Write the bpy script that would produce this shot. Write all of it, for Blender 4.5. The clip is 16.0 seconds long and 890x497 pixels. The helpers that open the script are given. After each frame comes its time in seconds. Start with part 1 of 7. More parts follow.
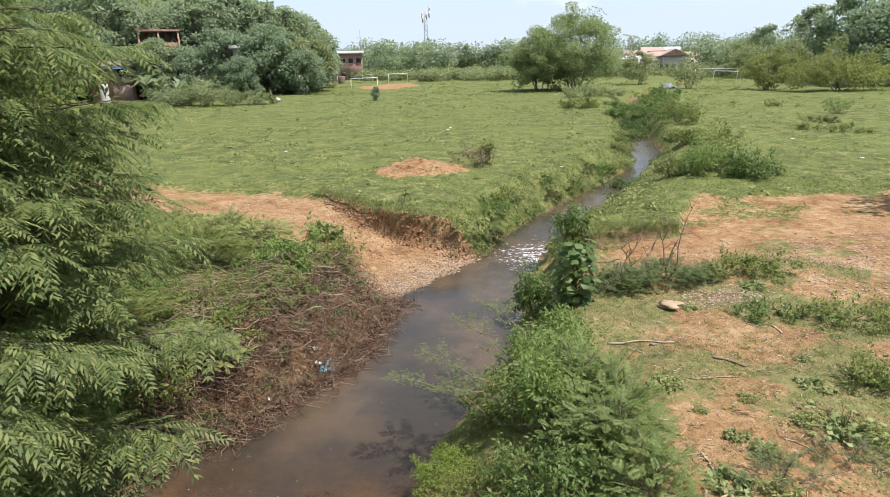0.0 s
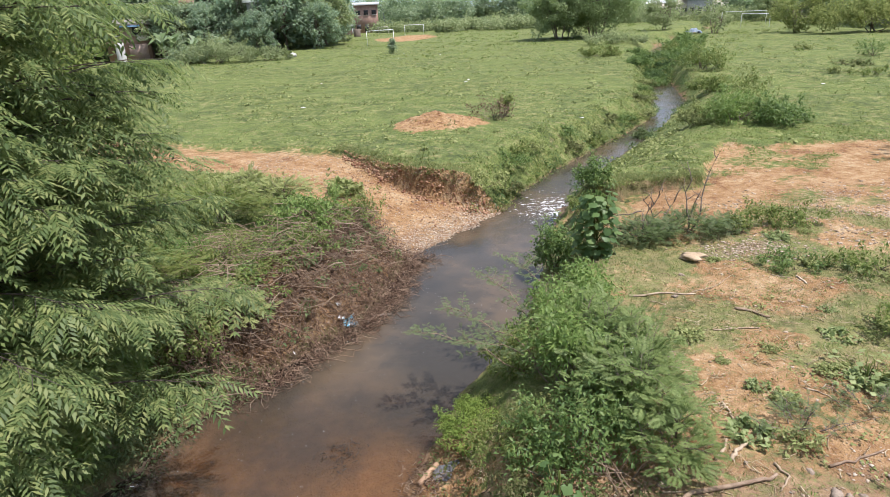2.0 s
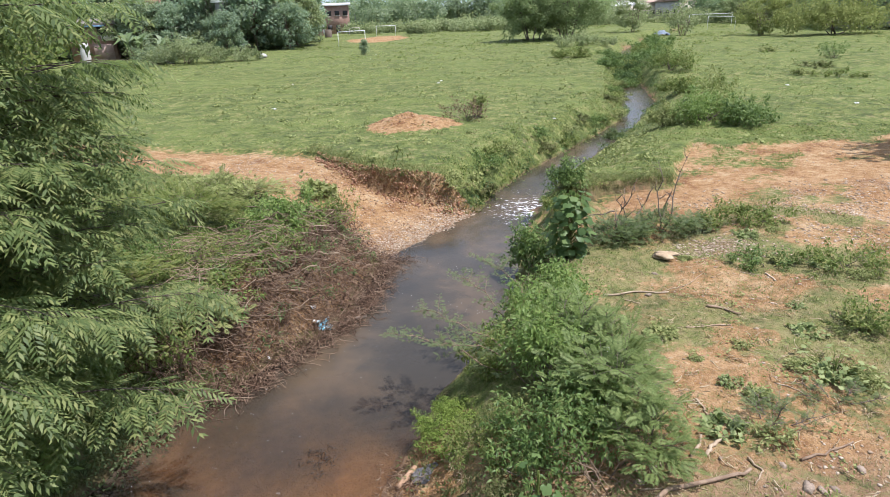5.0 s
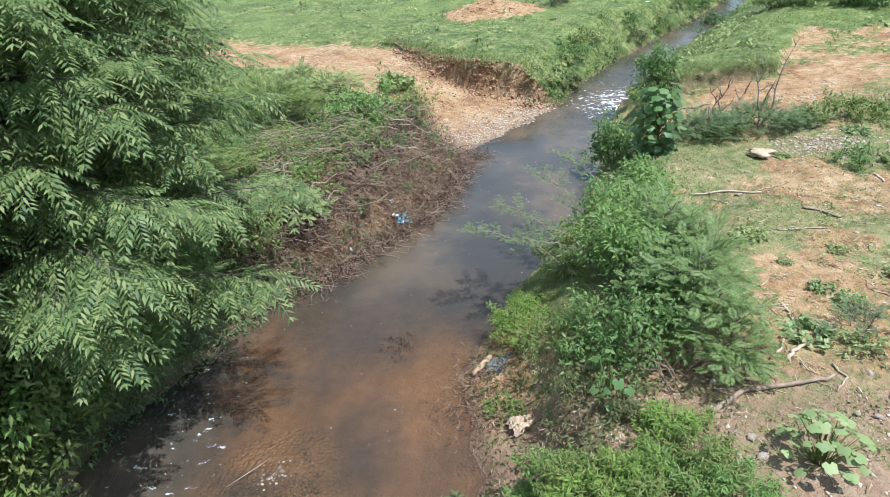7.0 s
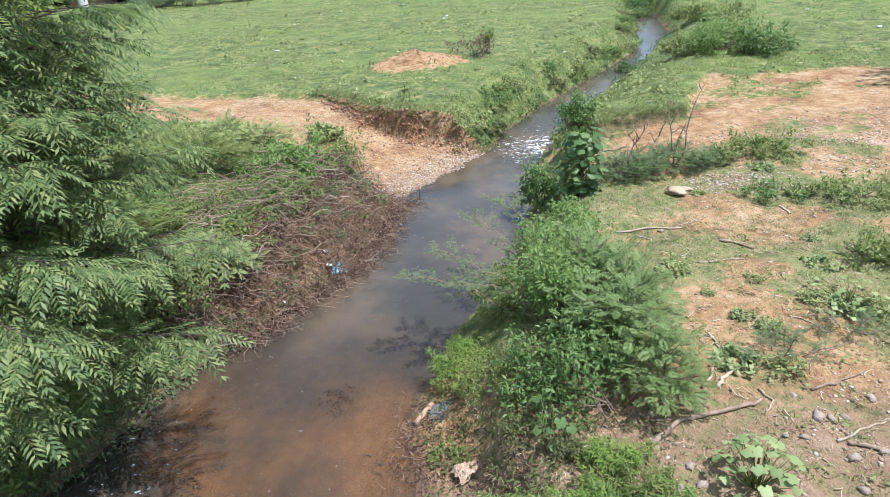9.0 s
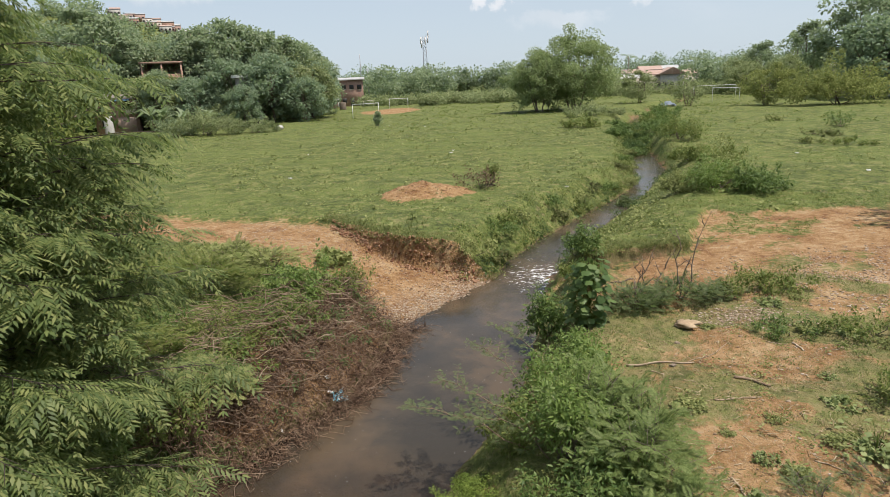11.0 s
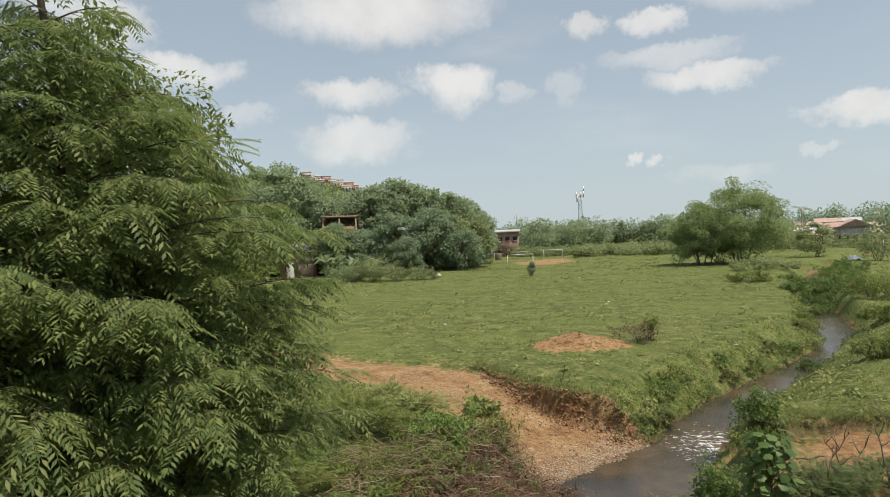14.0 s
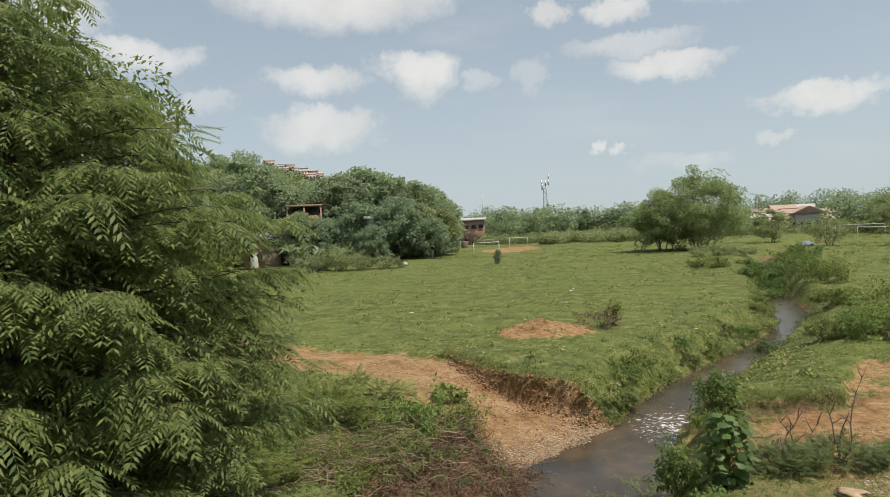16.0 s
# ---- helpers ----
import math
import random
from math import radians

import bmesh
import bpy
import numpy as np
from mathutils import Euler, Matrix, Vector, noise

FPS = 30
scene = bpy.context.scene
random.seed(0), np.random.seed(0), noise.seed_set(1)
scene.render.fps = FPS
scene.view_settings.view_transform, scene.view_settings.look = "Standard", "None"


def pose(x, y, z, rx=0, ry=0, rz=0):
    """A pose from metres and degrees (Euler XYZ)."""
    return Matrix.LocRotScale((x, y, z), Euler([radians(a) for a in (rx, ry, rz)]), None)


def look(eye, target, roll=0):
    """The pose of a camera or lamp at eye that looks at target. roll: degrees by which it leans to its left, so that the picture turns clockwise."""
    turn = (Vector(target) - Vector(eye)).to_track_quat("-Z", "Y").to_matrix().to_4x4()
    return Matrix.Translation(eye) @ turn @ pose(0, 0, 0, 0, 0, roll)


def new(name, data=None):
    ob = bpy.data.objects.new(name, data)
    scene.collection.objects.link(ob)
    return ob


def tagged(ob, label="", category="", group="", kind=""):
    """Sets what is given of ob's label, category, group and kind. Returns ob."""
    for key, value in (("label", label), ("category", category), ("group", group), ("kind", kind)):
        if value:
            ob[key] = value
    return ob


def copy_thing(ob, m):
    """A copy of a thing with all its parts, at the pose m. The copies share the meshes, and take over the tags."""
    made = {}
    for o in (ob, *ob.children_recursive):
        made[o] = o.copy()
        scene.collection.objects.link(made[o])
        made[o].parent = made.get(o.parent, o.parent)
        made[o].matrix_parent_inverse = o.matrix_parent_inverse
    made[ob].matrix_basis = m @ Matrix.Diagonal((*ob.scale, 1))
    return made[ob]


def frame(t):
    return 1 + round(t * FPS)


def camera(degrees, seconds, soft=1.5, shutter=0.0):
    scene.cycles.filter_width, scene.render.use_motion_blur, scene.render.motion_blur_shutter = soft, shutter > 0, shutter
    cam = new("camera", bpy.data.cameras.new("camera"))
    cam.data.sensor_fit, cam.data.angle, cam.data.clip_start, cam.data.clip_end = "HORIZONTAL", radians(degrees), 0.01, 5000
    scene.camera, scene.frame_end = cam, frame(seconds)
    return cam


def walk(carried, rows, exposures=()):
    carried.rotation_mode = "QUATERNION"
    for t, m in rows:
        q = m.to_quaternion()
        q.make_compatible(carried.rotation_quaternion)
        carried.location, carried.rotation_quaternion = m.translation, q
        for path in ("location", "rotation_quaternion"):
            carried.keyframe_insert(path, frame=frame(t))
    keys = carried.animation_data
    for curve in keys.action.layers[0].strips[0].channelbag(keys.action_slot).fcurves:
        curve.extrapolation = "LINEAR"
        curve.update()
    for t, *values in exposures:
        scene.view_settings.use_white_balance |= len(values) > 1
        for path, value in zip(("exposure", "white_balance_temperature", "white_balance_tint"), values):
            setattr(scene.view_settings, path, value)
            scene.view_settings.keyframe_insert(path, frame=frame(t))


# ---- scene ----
# ---- camera ----
cam = camera(70.99, 16.0, soft=0.5)
ROWS = [   # seconds, place, turn
    (0.0, 0.071, -0.054, 4.820, 73.09, 1.16, 0.16),
    (0.5, 0.071, -0.054, 4.820, 74.08, 1.16, -0.38),
    (1.0, 0.071, -0.054, 4.820, 74.95, 0.74, -2.84),
    (1.5, 0.071, -0.054, 4.820, 72.25, 1.73, -2.22),
    (2.0, 0.071, -0.054, 4.820, 68.99, 2.53, 1.62),
    (2.5, 0.071, -0.054, 4.820, 65.93, 2.90, 4.82),
    (3.0, 0.071, -0.054, 4.820, 66.93, 2.31, 5.10),
    (3.5, 0.071, -0.054, 4.820, 69.33, 1.46, 1.64),
    (3.7, 0.071, -0.054, 4.820, 69.73, 1.71, -0.87),
    (5.8, 0.025, -0.009, 4.814, 66.63, 3.49, -0.06),
    (6.0, 0.025, -0.009, 4.814, 64.25, 3.53, 1.64),
    (6.5, 0.025, -0.009, 4.814, 61.69, 3.84, 5.23),
    (7.0, 0.025, -0.009, 4.814, 59.82, 4.41, 5.93),
    (7.5, 0.025, -0.009, 4.814, 58.38, 4.43, 6.70),
    (8.0, 0.025, -0.009, 4.814, 58.63, 3.81, 5.54),
    (8.5, 0.025, -0.009, 4.814, 59.42, 3.48, 3.52),
    (9.0, 0.025, -0.009, 4.814, 63.59, 3.92, -0.53),
    (9.2, 0.025, -0.009, 4.814, 65.67, 3.79, -1.31),
    (11.3, -0.100, 0.108, 4.815, 78.07, 1.99, 0.89),
    (11.5, -0.100, 0.108, 4.815, 80.49, 1.53, 2.83),
    (12.0, -0.100, 0.108, 4.815, 83.62, 2.53, 7.28),
    (12.5, -0.100, 0.108, 4.815, 84.83, 2.88, 9.65),
    (13.0, -0.100, 0.108, 4.815, 87.50, 3.00, 11.63),
    (13.5, -0.100, 0.108, 4.815, 88.93, 3.04, 13.90),
    (14.0, -0.100, 0.108, 4.815, 89.34, 2.34, 14.06),
    (14.5, -0.100, 0.108, 4.815, 88.38, 2.53, 13.00),
    (15.0, -0.100, 0.108, 4.815, 88.66, 2.22, 13.66),
    (15.5, -0.100, 0.108, 4.815, 88.27, 2.60, 12.37),
    (16.0, -0.100, 0.108, 4.815, 88.14, 2.72, 10.96),
]
EXPOSURES = [(0.0, 0.68, 6250, 16), (0.6, 0.56, 6250, 18), (1.2, 0.46, 6250, 19), (1.6, 0.52, 6250, 19), (2.0, 0.80, 5900, 17), (2.5, 0.92, 5550, 9), (3.7, 0.98, 5500, 11), (5.8, 0.68, 5950, 19), (6.0, 0.72, 5900, 16), (6.5, 0.95, 5300, 6), (7.5, 1.06, 5150, 9), (8.5, 1.12, 5150, 8), (9.0, 1.04, 5300, 12), (9.2, 1.04, 5300, 12), (11.3, 0.22, 6650, 14), (12.5, 0.15, 6800, 12), (16.0, 0.08, 6800, 10)]
walk(cam, [(t, pose(*place)) for t, *place in ROWS], EXPOSURES)

# ---- sky and sun ----
SUN_AZIMUTH, SUN_ELEVATION = 108.0, 66.0      # clockwise from +y, degrees
CLOUDS = [(-19.6, 20.8, 9.9, 2.2, 1), (-37.0, 15.5, 4.4, 1.4, 0.9), (-42.1, 18.5, 3.8, 1.8, 0.8), (-31.0, 11.6, 2.1, 0.9, 0.45), (-21.9, 13.8, 4.2, 1.4, 0.9),
          (-12.6, 14.5, 3.9, 1.8, 1), (-21.6, 9.9, 5.2, 1.7, 0.8), (-1.0, 18.4, 2.1, 0.9, 0.9), (4.9, 18.0, 2.8, 0.9, 0.9), (-2.4, 13.8, 1.6, 1.5, 0.35),
          (6.1, 15.1, 5.5, 1.0, 0.6), (8.8, 13.2, 5.0, 1.0, 0.95), (20.4, 9.1, 3.9, 1.1, 0.95), (3.3, 6.9, 1.2, 0.5, 0.8), (5.9, 6.4, 1.0, 0.4, 0.7),
          (16.7, 6.2, 1.4, 0.4, 0.5), (9.9, 5.2, 2.9, 0.8, 0.3), (-6.7, 13.4, 1.7, 0.8, 0.45), (-45.5, 20.9, 4.7, 2.1, 0.8), (18.5, 7.9, 1.3, 0.4, 0.5),
          (13.9, 20.3, 6.3, 2.1, 0.7)]   # azimuth, elevation, half sizes, thickness

world = bpy.data.worlds.new("sky")
scene.world = world
world.use_nodes = True


class Nodes:
    """Short hand for building node trees."""

    def __init__(self, tree):
        self.tree = tree
        tree.nodes.clear()

    def add(self, kind, inputs=None, operation="", attribute_name="", use_clamp=False):
        n = self.tree.nodes.new(kind)
        if operation:
            n.operation = operation
        if use_clamp:
            n.use_clamp = True
        if attribute_name:
            n.attribute_name = attribute_name
        for k, v in (inputs or {}).items():
            self.put(n, k, v)
        return n

    def put(self, n, k, v):
        s = n.inputs[k]
        if isinstance(v, bpy.types.NodeSocket):
            self.tree.links.new(v, s)
        elif isinstance(v, bpy.types.Node):
            self.tree.links.new(v.outputs[0], s)
        else:
            s.default_value = v

    def math(self, op, a, b=0.0, c=0.0, clamp=False):
        return self.add("ShaderNodeMath", {0: a, 1: b, 2: c}, operation=op, use_clamp=clamp).outputs[0]

    def step(self, v, a, b, lo=0.0, hi=1.0):
        n = self.add("ShaderNodeMapRange", {"Value": v, "From Min": a, "From Max": b, "To Min": lo, "To Max": hi})
        n.interpolation_type = "SMOOTHSTEP"
        return n.outputs[0]

    def noise(self, vec, scale, detail=4.0, rough=0.55, out=0):
        return self.add("ShaderNodeTexNoise", {"Vector": vec, "Scale": scale, "Detail": detail, "Roughness": rough}).outputs[out]

    def mix(self, fac, a, b, blend="MIX"):
        n = self.tree.nodes.new("ShaderNodeMix")
        n.data_type, n.blend_type = "RGBA", blend
        for i, v in ((0, fac), (6, a), (7, b)):
            if isinstance(v, tuple) and len(v) == 3:
                v = (*v, 1)
            self.put(n, i, v)
        return n.outputs[2]

    def ramp(self, fac, stops):
        n = self.add("ShaderNodeValToRGB", {0: fac})
        e = n.color_ramp.elements
        while len(e) < len(stops):
            e.new(0.5)
        for el, (p, c) in zip(e, stops):
            el.position, el.color = p, (*c, 1)
        return n.outputs[0]


w = Nodes(world.node_tree)
way = w.add("ShaderNodeTexCoord").outputs["Generated"]
sky = w.add("ShaderNodeTexSky")
sky.sky_type, sky.sun_disc = "NISHITA", False
sky.sun_elevation, sky.sun_rotation = radians(SUN_ELEVATION), radians(SUN_AZIMUTH)
sky.air_density, sky.dust_density, sky.ozone_density, sky.altitude = 1.0, 2.2, 1.0, 900
part_xyz = w.add("ShaderNodeSeparateXYZ", {0: way})
fluff = w.noise(way, 15.0, 10.0, 0.66, out=1)
fluff_xyz = w.add("ShaderNodeSeparateXYZ", {0: fluff})
azimuth = w.math("ADD", w.math("MULTIPLY", w.math("ARCTAN2", part_xyz.outputs[0], part_xyz.outputs[1]), 57.3),
                 w.math("MULTIPLY", w.math("SUBTRACT", fluff_xyz.outputs[0], 0.5), 9.0))
elevation = w.math("ADD", w.math("MULTIPLY", w.math("ARCSINE", part_xyz.outputs[2]), 57.3),
                   w.math("MULTIPLY", w.math("SUBTRACT", fluff_xyz.outputs[1], 0.5), 4.0))
cover = None
for a, e, wide, tall, thick in CLOUDS:
    u = w.math("DIVIDE", w.math("SUBTRACT", azimuth, a), wide * 1.08)
    v = w.math("DIVIDE", w.math("SUBTRACT", elevation, e), tall * 0.85)
    # a firm head above, a base that melts away below
    v = w.math("MULTIPLY", v, w.step(v, -0.5, 0.5, 0.55, 1.15))
    r = w.math("ADD", w.math("MULTIPLY", u, u), w.math("MULTIPLY", v, v))
    m = w.math("MULTIPLY", w.step(r, 1.35, 0.05), thick)
    cover = m if cover is None else w.math("MAXIMUM", cover, m)
# loose cloud over the rest of the sky
flat = w.add("ShaderNodeVectorMath", {0: way, 1: (1, 1, 3.0)}, operation="MULTIPLY").outputs[0]
veil = w.step(w.noise(flat, 3.1, 6.0, 0.6), 0.50, 0.78, 0.0, 0.22)
high = w.step(part_xyz.outputs[2], 0.02, 0.12)
cover = w.math("MAXIMUM", cover, w.math("MULTIPLY", veil, high))
shade = w.step(w.noise(way, 14.0, 4.0), 0.3, 0.7, 0.85, 1.0)
base = w.add("ShaderNodeVectorMath", {0: sky, "Scale": 0.10}, operation="SCALE").outputs[0]
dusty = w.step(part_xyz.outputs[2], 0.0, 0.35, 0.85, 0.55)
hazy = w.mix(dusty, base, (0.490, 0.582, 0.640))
cloud = w.add("ShaderNodeVectorMath", {0: (0.93, 0.91, 0.88), "Scale": shade}, operation="SCALE").outputs[0]
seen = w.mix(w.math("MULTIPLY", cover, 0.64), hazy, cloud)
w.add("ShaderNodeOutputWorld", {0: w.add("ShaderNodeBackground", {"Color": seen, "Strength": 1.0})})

lamp = bpy.data.lights.new("sun", "SUN")
lamp.energy, lamp.angle, lamp.color = 4.2, radians(0.6), (1.0, 0.95, 0.86)
sun = new("sun", lamp)
sun_way = Vector((math.sin(radians(SUN_AZIMUTH)) * math.cos(radians(SUN_ELEVATION)), math.cos(radians(SUN_AZIMUTH)) * math.cos(radians(SUN_ELEVATION)), math.sin(radians(SUN_ELEVATION))))
sun.matrix_world = look(sun_way * 50, (0, 0, 0))

# ---- materials ----
def material(name, build):
    m = bpy.data.materials.new(name)
    m.use_nodes = True
    n = Nodes(m.node_tree)
    shader = build(n)
    n.add("ShaderNodeOutputMaterial", {0: shader})
    return m


def leafy(name, colors, rough=0.55, glow=0.46, spec=0.16):
    """Leaves: a hue for every leaf, some light through them."""
    def build(n):
        rnd = n.math("FRACT", n.math("ADD", n.add("ShaderNodeNewGeometry").outputs["Random Per Island"], n.add("ShaderNodeObjectInfo").outputs["Random"]))
        k = len(colors)
        col = n.ramp(rnd, [(i / max(1, k - 1), (c[0] * 1.12, c[1] * 1.04, c[2] * 1.12)) for i, c in enumerate(colors)])
        place = n.add("ShaderNodeTexCoord").outputs["Object"]
        col = n.mix(n.math("MULTIPLY", n.noise(place, 0.9, 2), 0.7), col, n.add("ShaderNodeHueSaturation", {"Color": col, "Value": 0.60, "Hue": 0.495}))
        p = n.add("ShaderNodeBsdfPrincipled", {"Base Color": col, "Roughness": rough, "Specular IOR Level": spec})
        lit = n.mix(0.5, col, (0.20, 0.285, 0.08))
        tr = n.add("ShaderNodeBsdfTranslucent", {"Color": lit})
        return n.add("ShaderNodeMixShader", {0: glow, 1: p, 2: tr})
    return material(name, build)


def plain(name, c1, c2, scale=6.0, rough=0.85, bump=0.3, metal=0.0, spec=0.3):
    """A mottled matt surface."""
    def build(n):
        place = n.add("ShaderNodeTexCoord").outputs["Object"]
        a, b = n.noise(place, scale, 5), n.noise(place, scale * 7, 4)
        f = n.math("ADD", n.math("MULTIPLY", a, 0.65), n.math("MULTIPLY", b, 0.35))
        rnd = n.add("ShaderNodeObjectInfo").outputs["Random"]
        f = n.math("ADD", n.step(f, 0.3, 0.7), n.math("MULTIPLY", n.math("SUBTRACT", rnd, 0.5), 0.35), clamp=True)
        bm = n.add("ShaderNodeBump", {"Height": f, "Strength": bump, "Distance": 0.02})
        return n.add("ShaderNodeBsdfPrincipled", {"Base Color": n.mix(f, c1, c2), "Roughness": rough, "Metallic": metal, "Specular IOR Level": spec, "Normal": bm})
    return material(name, build)


def islands(name, colors, rough=0.85):
    """Many small loose pieces, each with its own tone."""
    def build(n):
        rnd = n.add("ShaderNodeNewGeometry").outputs["Random Per Island"]
        k = len(colors)
        col = n.ramp(rnd, [(i / max(1, k - 1), c) for i, c in enumerate(colors)])
        place = n.add("ShaderNodeTexCoord").outputs["Object"]
        col = n.mix(n.math("MULTIPLY", n.noise(place, 30, 4), 0.5), col, n.add("ShaderNodeHueSaturation", {"Color": col, "Value": 0.6}))
        return n.add("ShaderNodeBsdfPrincipled", {"Base Color": col, "Roughness": rough, "Specular IOR Level": 0.25})
    return material(name, build)


def earth(n):
    place = n.add("ShaderNodeTexCoord").outputs["Object"]
    att = {k: n.add("ShaderNodeAttribute", attribute_name=k).outputs["Fac"] for k in ("dirt", "gravel", "wet")}
    fine, mid, wide, broad = n.noise(place, 28, 4, 0.6), n.noise(place, 5.5, 5, 0.6), n.noise(place, 1.1, 5, 0.6), n.noise(place, 0.13, 4, 0.6)
    speck = n.noise(place, 75, 2, 0.7)
    # turf: several greens, straw and bare spots
    green = n.ramp(n.math("ADD", n.math("MULTIPLY", wide, 0.5), n.math("MULTIPLY", mid, 0.5)),
                   [(0.38, (0.046, 0.062, 0.018)), (0.46, (0.098, 0.122, 0.032)), (0.54, (0.156, 0.178, 0.048)), (0.62, (0.266, 0.242, 0.100))])
    green = n.mix(n.math("MULTIPLY", n.step(broad, 0.44, 0.60), 0.55), green, (0.152, 0.184, 0.046))
    green = n.mix(n.math("MULTIPLY", n.step(fine, 0.48, 0.66), 0.65), green, (0.06, 0.080, 0.028))
    green = n.mix(n.math("MULTIPLY", n.step(n.noise(place, 2.4, 6, 0.65), 0.55, 0.66), 0.5), green, (0.30, 0.235, 0.12))
    green = n.mix(n.math("MULTIPLY", n.step(n.noise(place, 0.42, 5, 0.7), 0.50, 0.62), 0.45), green, (0.072, 0.092, 0.030))
    xyz = n.add("ShaderNodeSeparateXYZ", {0: place})
    parched = n.math("MULTIPLY", n.step(xyz.outputs[1], 17.5, 14.5), n.step(xyz.outputs[0], 0.5, 2.0))
    green = n.mix(n.math("MULTIPLY", parched, n.step(n.noise(place, 3.2, 5, 0.7), 0.40, 0.60, 0.2, 0.7)), green, (0.255, 0.205, 0.095))
    # bare earth
    soil = n.ramp(n.math("ADD", n.math("MULTIPLY", wide, 0.55), n.math("MULTIPLY", mid, 0.45)),
                  [(0.38, (0.170, 0.080, 0.032)), (0.47, (0.272, 0.151, 0.062)), (0.54, (0.340, 0.207, 0.096)), (0.62, (0.412, 0.288, 0.156))])
    soil = n.mix(n.math("MULTIPLY", n.step(fine, 0.50, 0.66), 0.5), soil, (0.19, 0.096, 0.054))
    soil = n.mix(n.math("MULTIPLY", n.step(speck, 0.58, 0.68), 0.6), soil, (0.52, 0.42, 0.31))
    stony = n.math("MULTIPLY", n.step(n.math("ADD", xyz.outputs[1], n.math("MULTIPLY", mid, 1.2)), 7.0, 5.9), 0.55)
    soil = n.mix(stony, soil, n.mix(fine, (0.10, 0.062, 0.042), (0.25, 0.175, 0.125)))
    cell = n.add("ShaderNodeTexVoronoi", {"Vector": place, "Scale": 17.0})
    pebble = n.mix(n.add("ShaderNodeSeparateColor", {0: cell.outputs["Color"]}).outputs[0], (0.28, 0.215, 0.155), (0.56, 0.48, 0.38))
    soil = n.mix(n.math("MULTIPLY", att["gravel"], n.step(cell.outputs["Distance"], 0.55, 0.30)), soil, pebble)
    edge = n.math("ADD", att["dirt"], n.math("MULTIPLY", n.math("SUBTRACT", n.math("ADD", n.math("MULTIPLY", mid, 0.6), n.math("MULTIPLY", fine, 0.4)), 0.5), 2.4))
    is_soil = n.step(edge, 0.30, 0.70)
    col = n.mix(is_soil, green, soil)
    wet_and_cut = n.math("MULTIPLY", att["wet"], 0.8)
    bed = n.step(n.add("ShaderNodeSeparateXYZ", {0: place}).outputs[2], -1.28, -1.33)
    col = n.mix(wet_and_cut, col, n.mix(bed, n.mix(mid, (0.075, 0.045, 0.026), (0.17, 0.098, 0.055)), n.mix(mid, (0.15, 0.095, 0.062), (0.36, 0.225, 0.145))))
    h = n.math("ADD", n.math("MULTIPLY", fine, 0.5), n.math("MULTIPLY", mid, 1.0))
    h = n.math("ADD", h, n.math("MULTIPLY", n.math("MULTIPLY", att["gravel"], n.math("SUBTRACT", 0.6, cell.outputs["Distance"])), 0.8))
    bm = n.add("ShaderNodeBump", {"Height": h, "Strength": 0.9, "Distance": 0.10})
    rough = n.step(att["wet"], 0.5, 1.0, 0.95, 0.6)
    return n.add("ShaderNodeBsdfPrincipled", {"Base Color": col, "Roughness": rough, "Specular IOR Level": 0.2, "Normal": bm})


def murky(n):
    place = n.add("ShaderNodeTexCoord").outputs["Object"]
    patch = n.noise(place, 0.55, 4, 0.6)
    col = n.ramp(patch, [(0.38, (0.045, 0.038, 0.029)), (0.50, (0.066, 0.053, 0.038)), (0.62, (0.108, 0.078, 0.050))])
    long = n.add("ShaderNodeVectorMath", {0: place, 1: (1.0, 0.55, 1.0)}, operation="MULTIPLY").outputs[0]
    calm, ripple = n.noise(long, 2.2, 3, 0.5), n.noise(long, 11.0, 4, 0.68)
    quick = n.add("ShaderNodeAttribute", attribute_name="riffle").outputs["Fac"]
    h = n.math("ADD", n.math("MULTIPLY", calm, 0.24), n.math("MULTIPLY", ripple, n.math("ADD", 0.20, n.math("MULTIPLY", quick, 2.2))))
    bm = n.add("ShaderNodeBump", {"Height": h, "Strength": 0.5, "Distance": 0.05})
    flow = n.add("ShaderNodeMapping", {"Vector": place, "Scale": (0.75, 1.5, 1.0)})
    # white of the rapids; near the left bank the specks stand in for glints
    foam = n.math("MULTIPLY", n.step(quick, 0.15, 0.4), n.step(n.noise(flow, 4.5, 8, 0.8), n.math("SUBTRACT", 0.70, n.math("MULTIPLY", quick, 0.20)), n.math("SUBTRACT", 0.76, n.math("MULTIPLY", quick, 0.20))))
    col = n.mix(foam, col, (0.75, 0.76, 0.76))
    p = n.add("ShaderNodeBsdfPrincipled", {"Base Color": col, "Roughness": n.math("ADD", 0.06, n.math("MULTIPLY", foam, 0.6)), "IOR": 1.33, "Normal": bm})
    clear = n.add("ShaderNodeBsdfTransparent", {0: (0.92, 0.78, 0.62, 1)})
    see = n.math("MULTIPLY", n.add("ShaderNodeAttribute", attribute_name="shallow").outputs["Fac"], n.step(patch, 0.30, 0.65, 0.35, 0.75))
    see = n.math("MULTIPLY", see, n.math("SUBTRACT", 1.0, foam))
    return n.add("ShaderNodeMixShader", {0: see, 1: p, 2: clear})


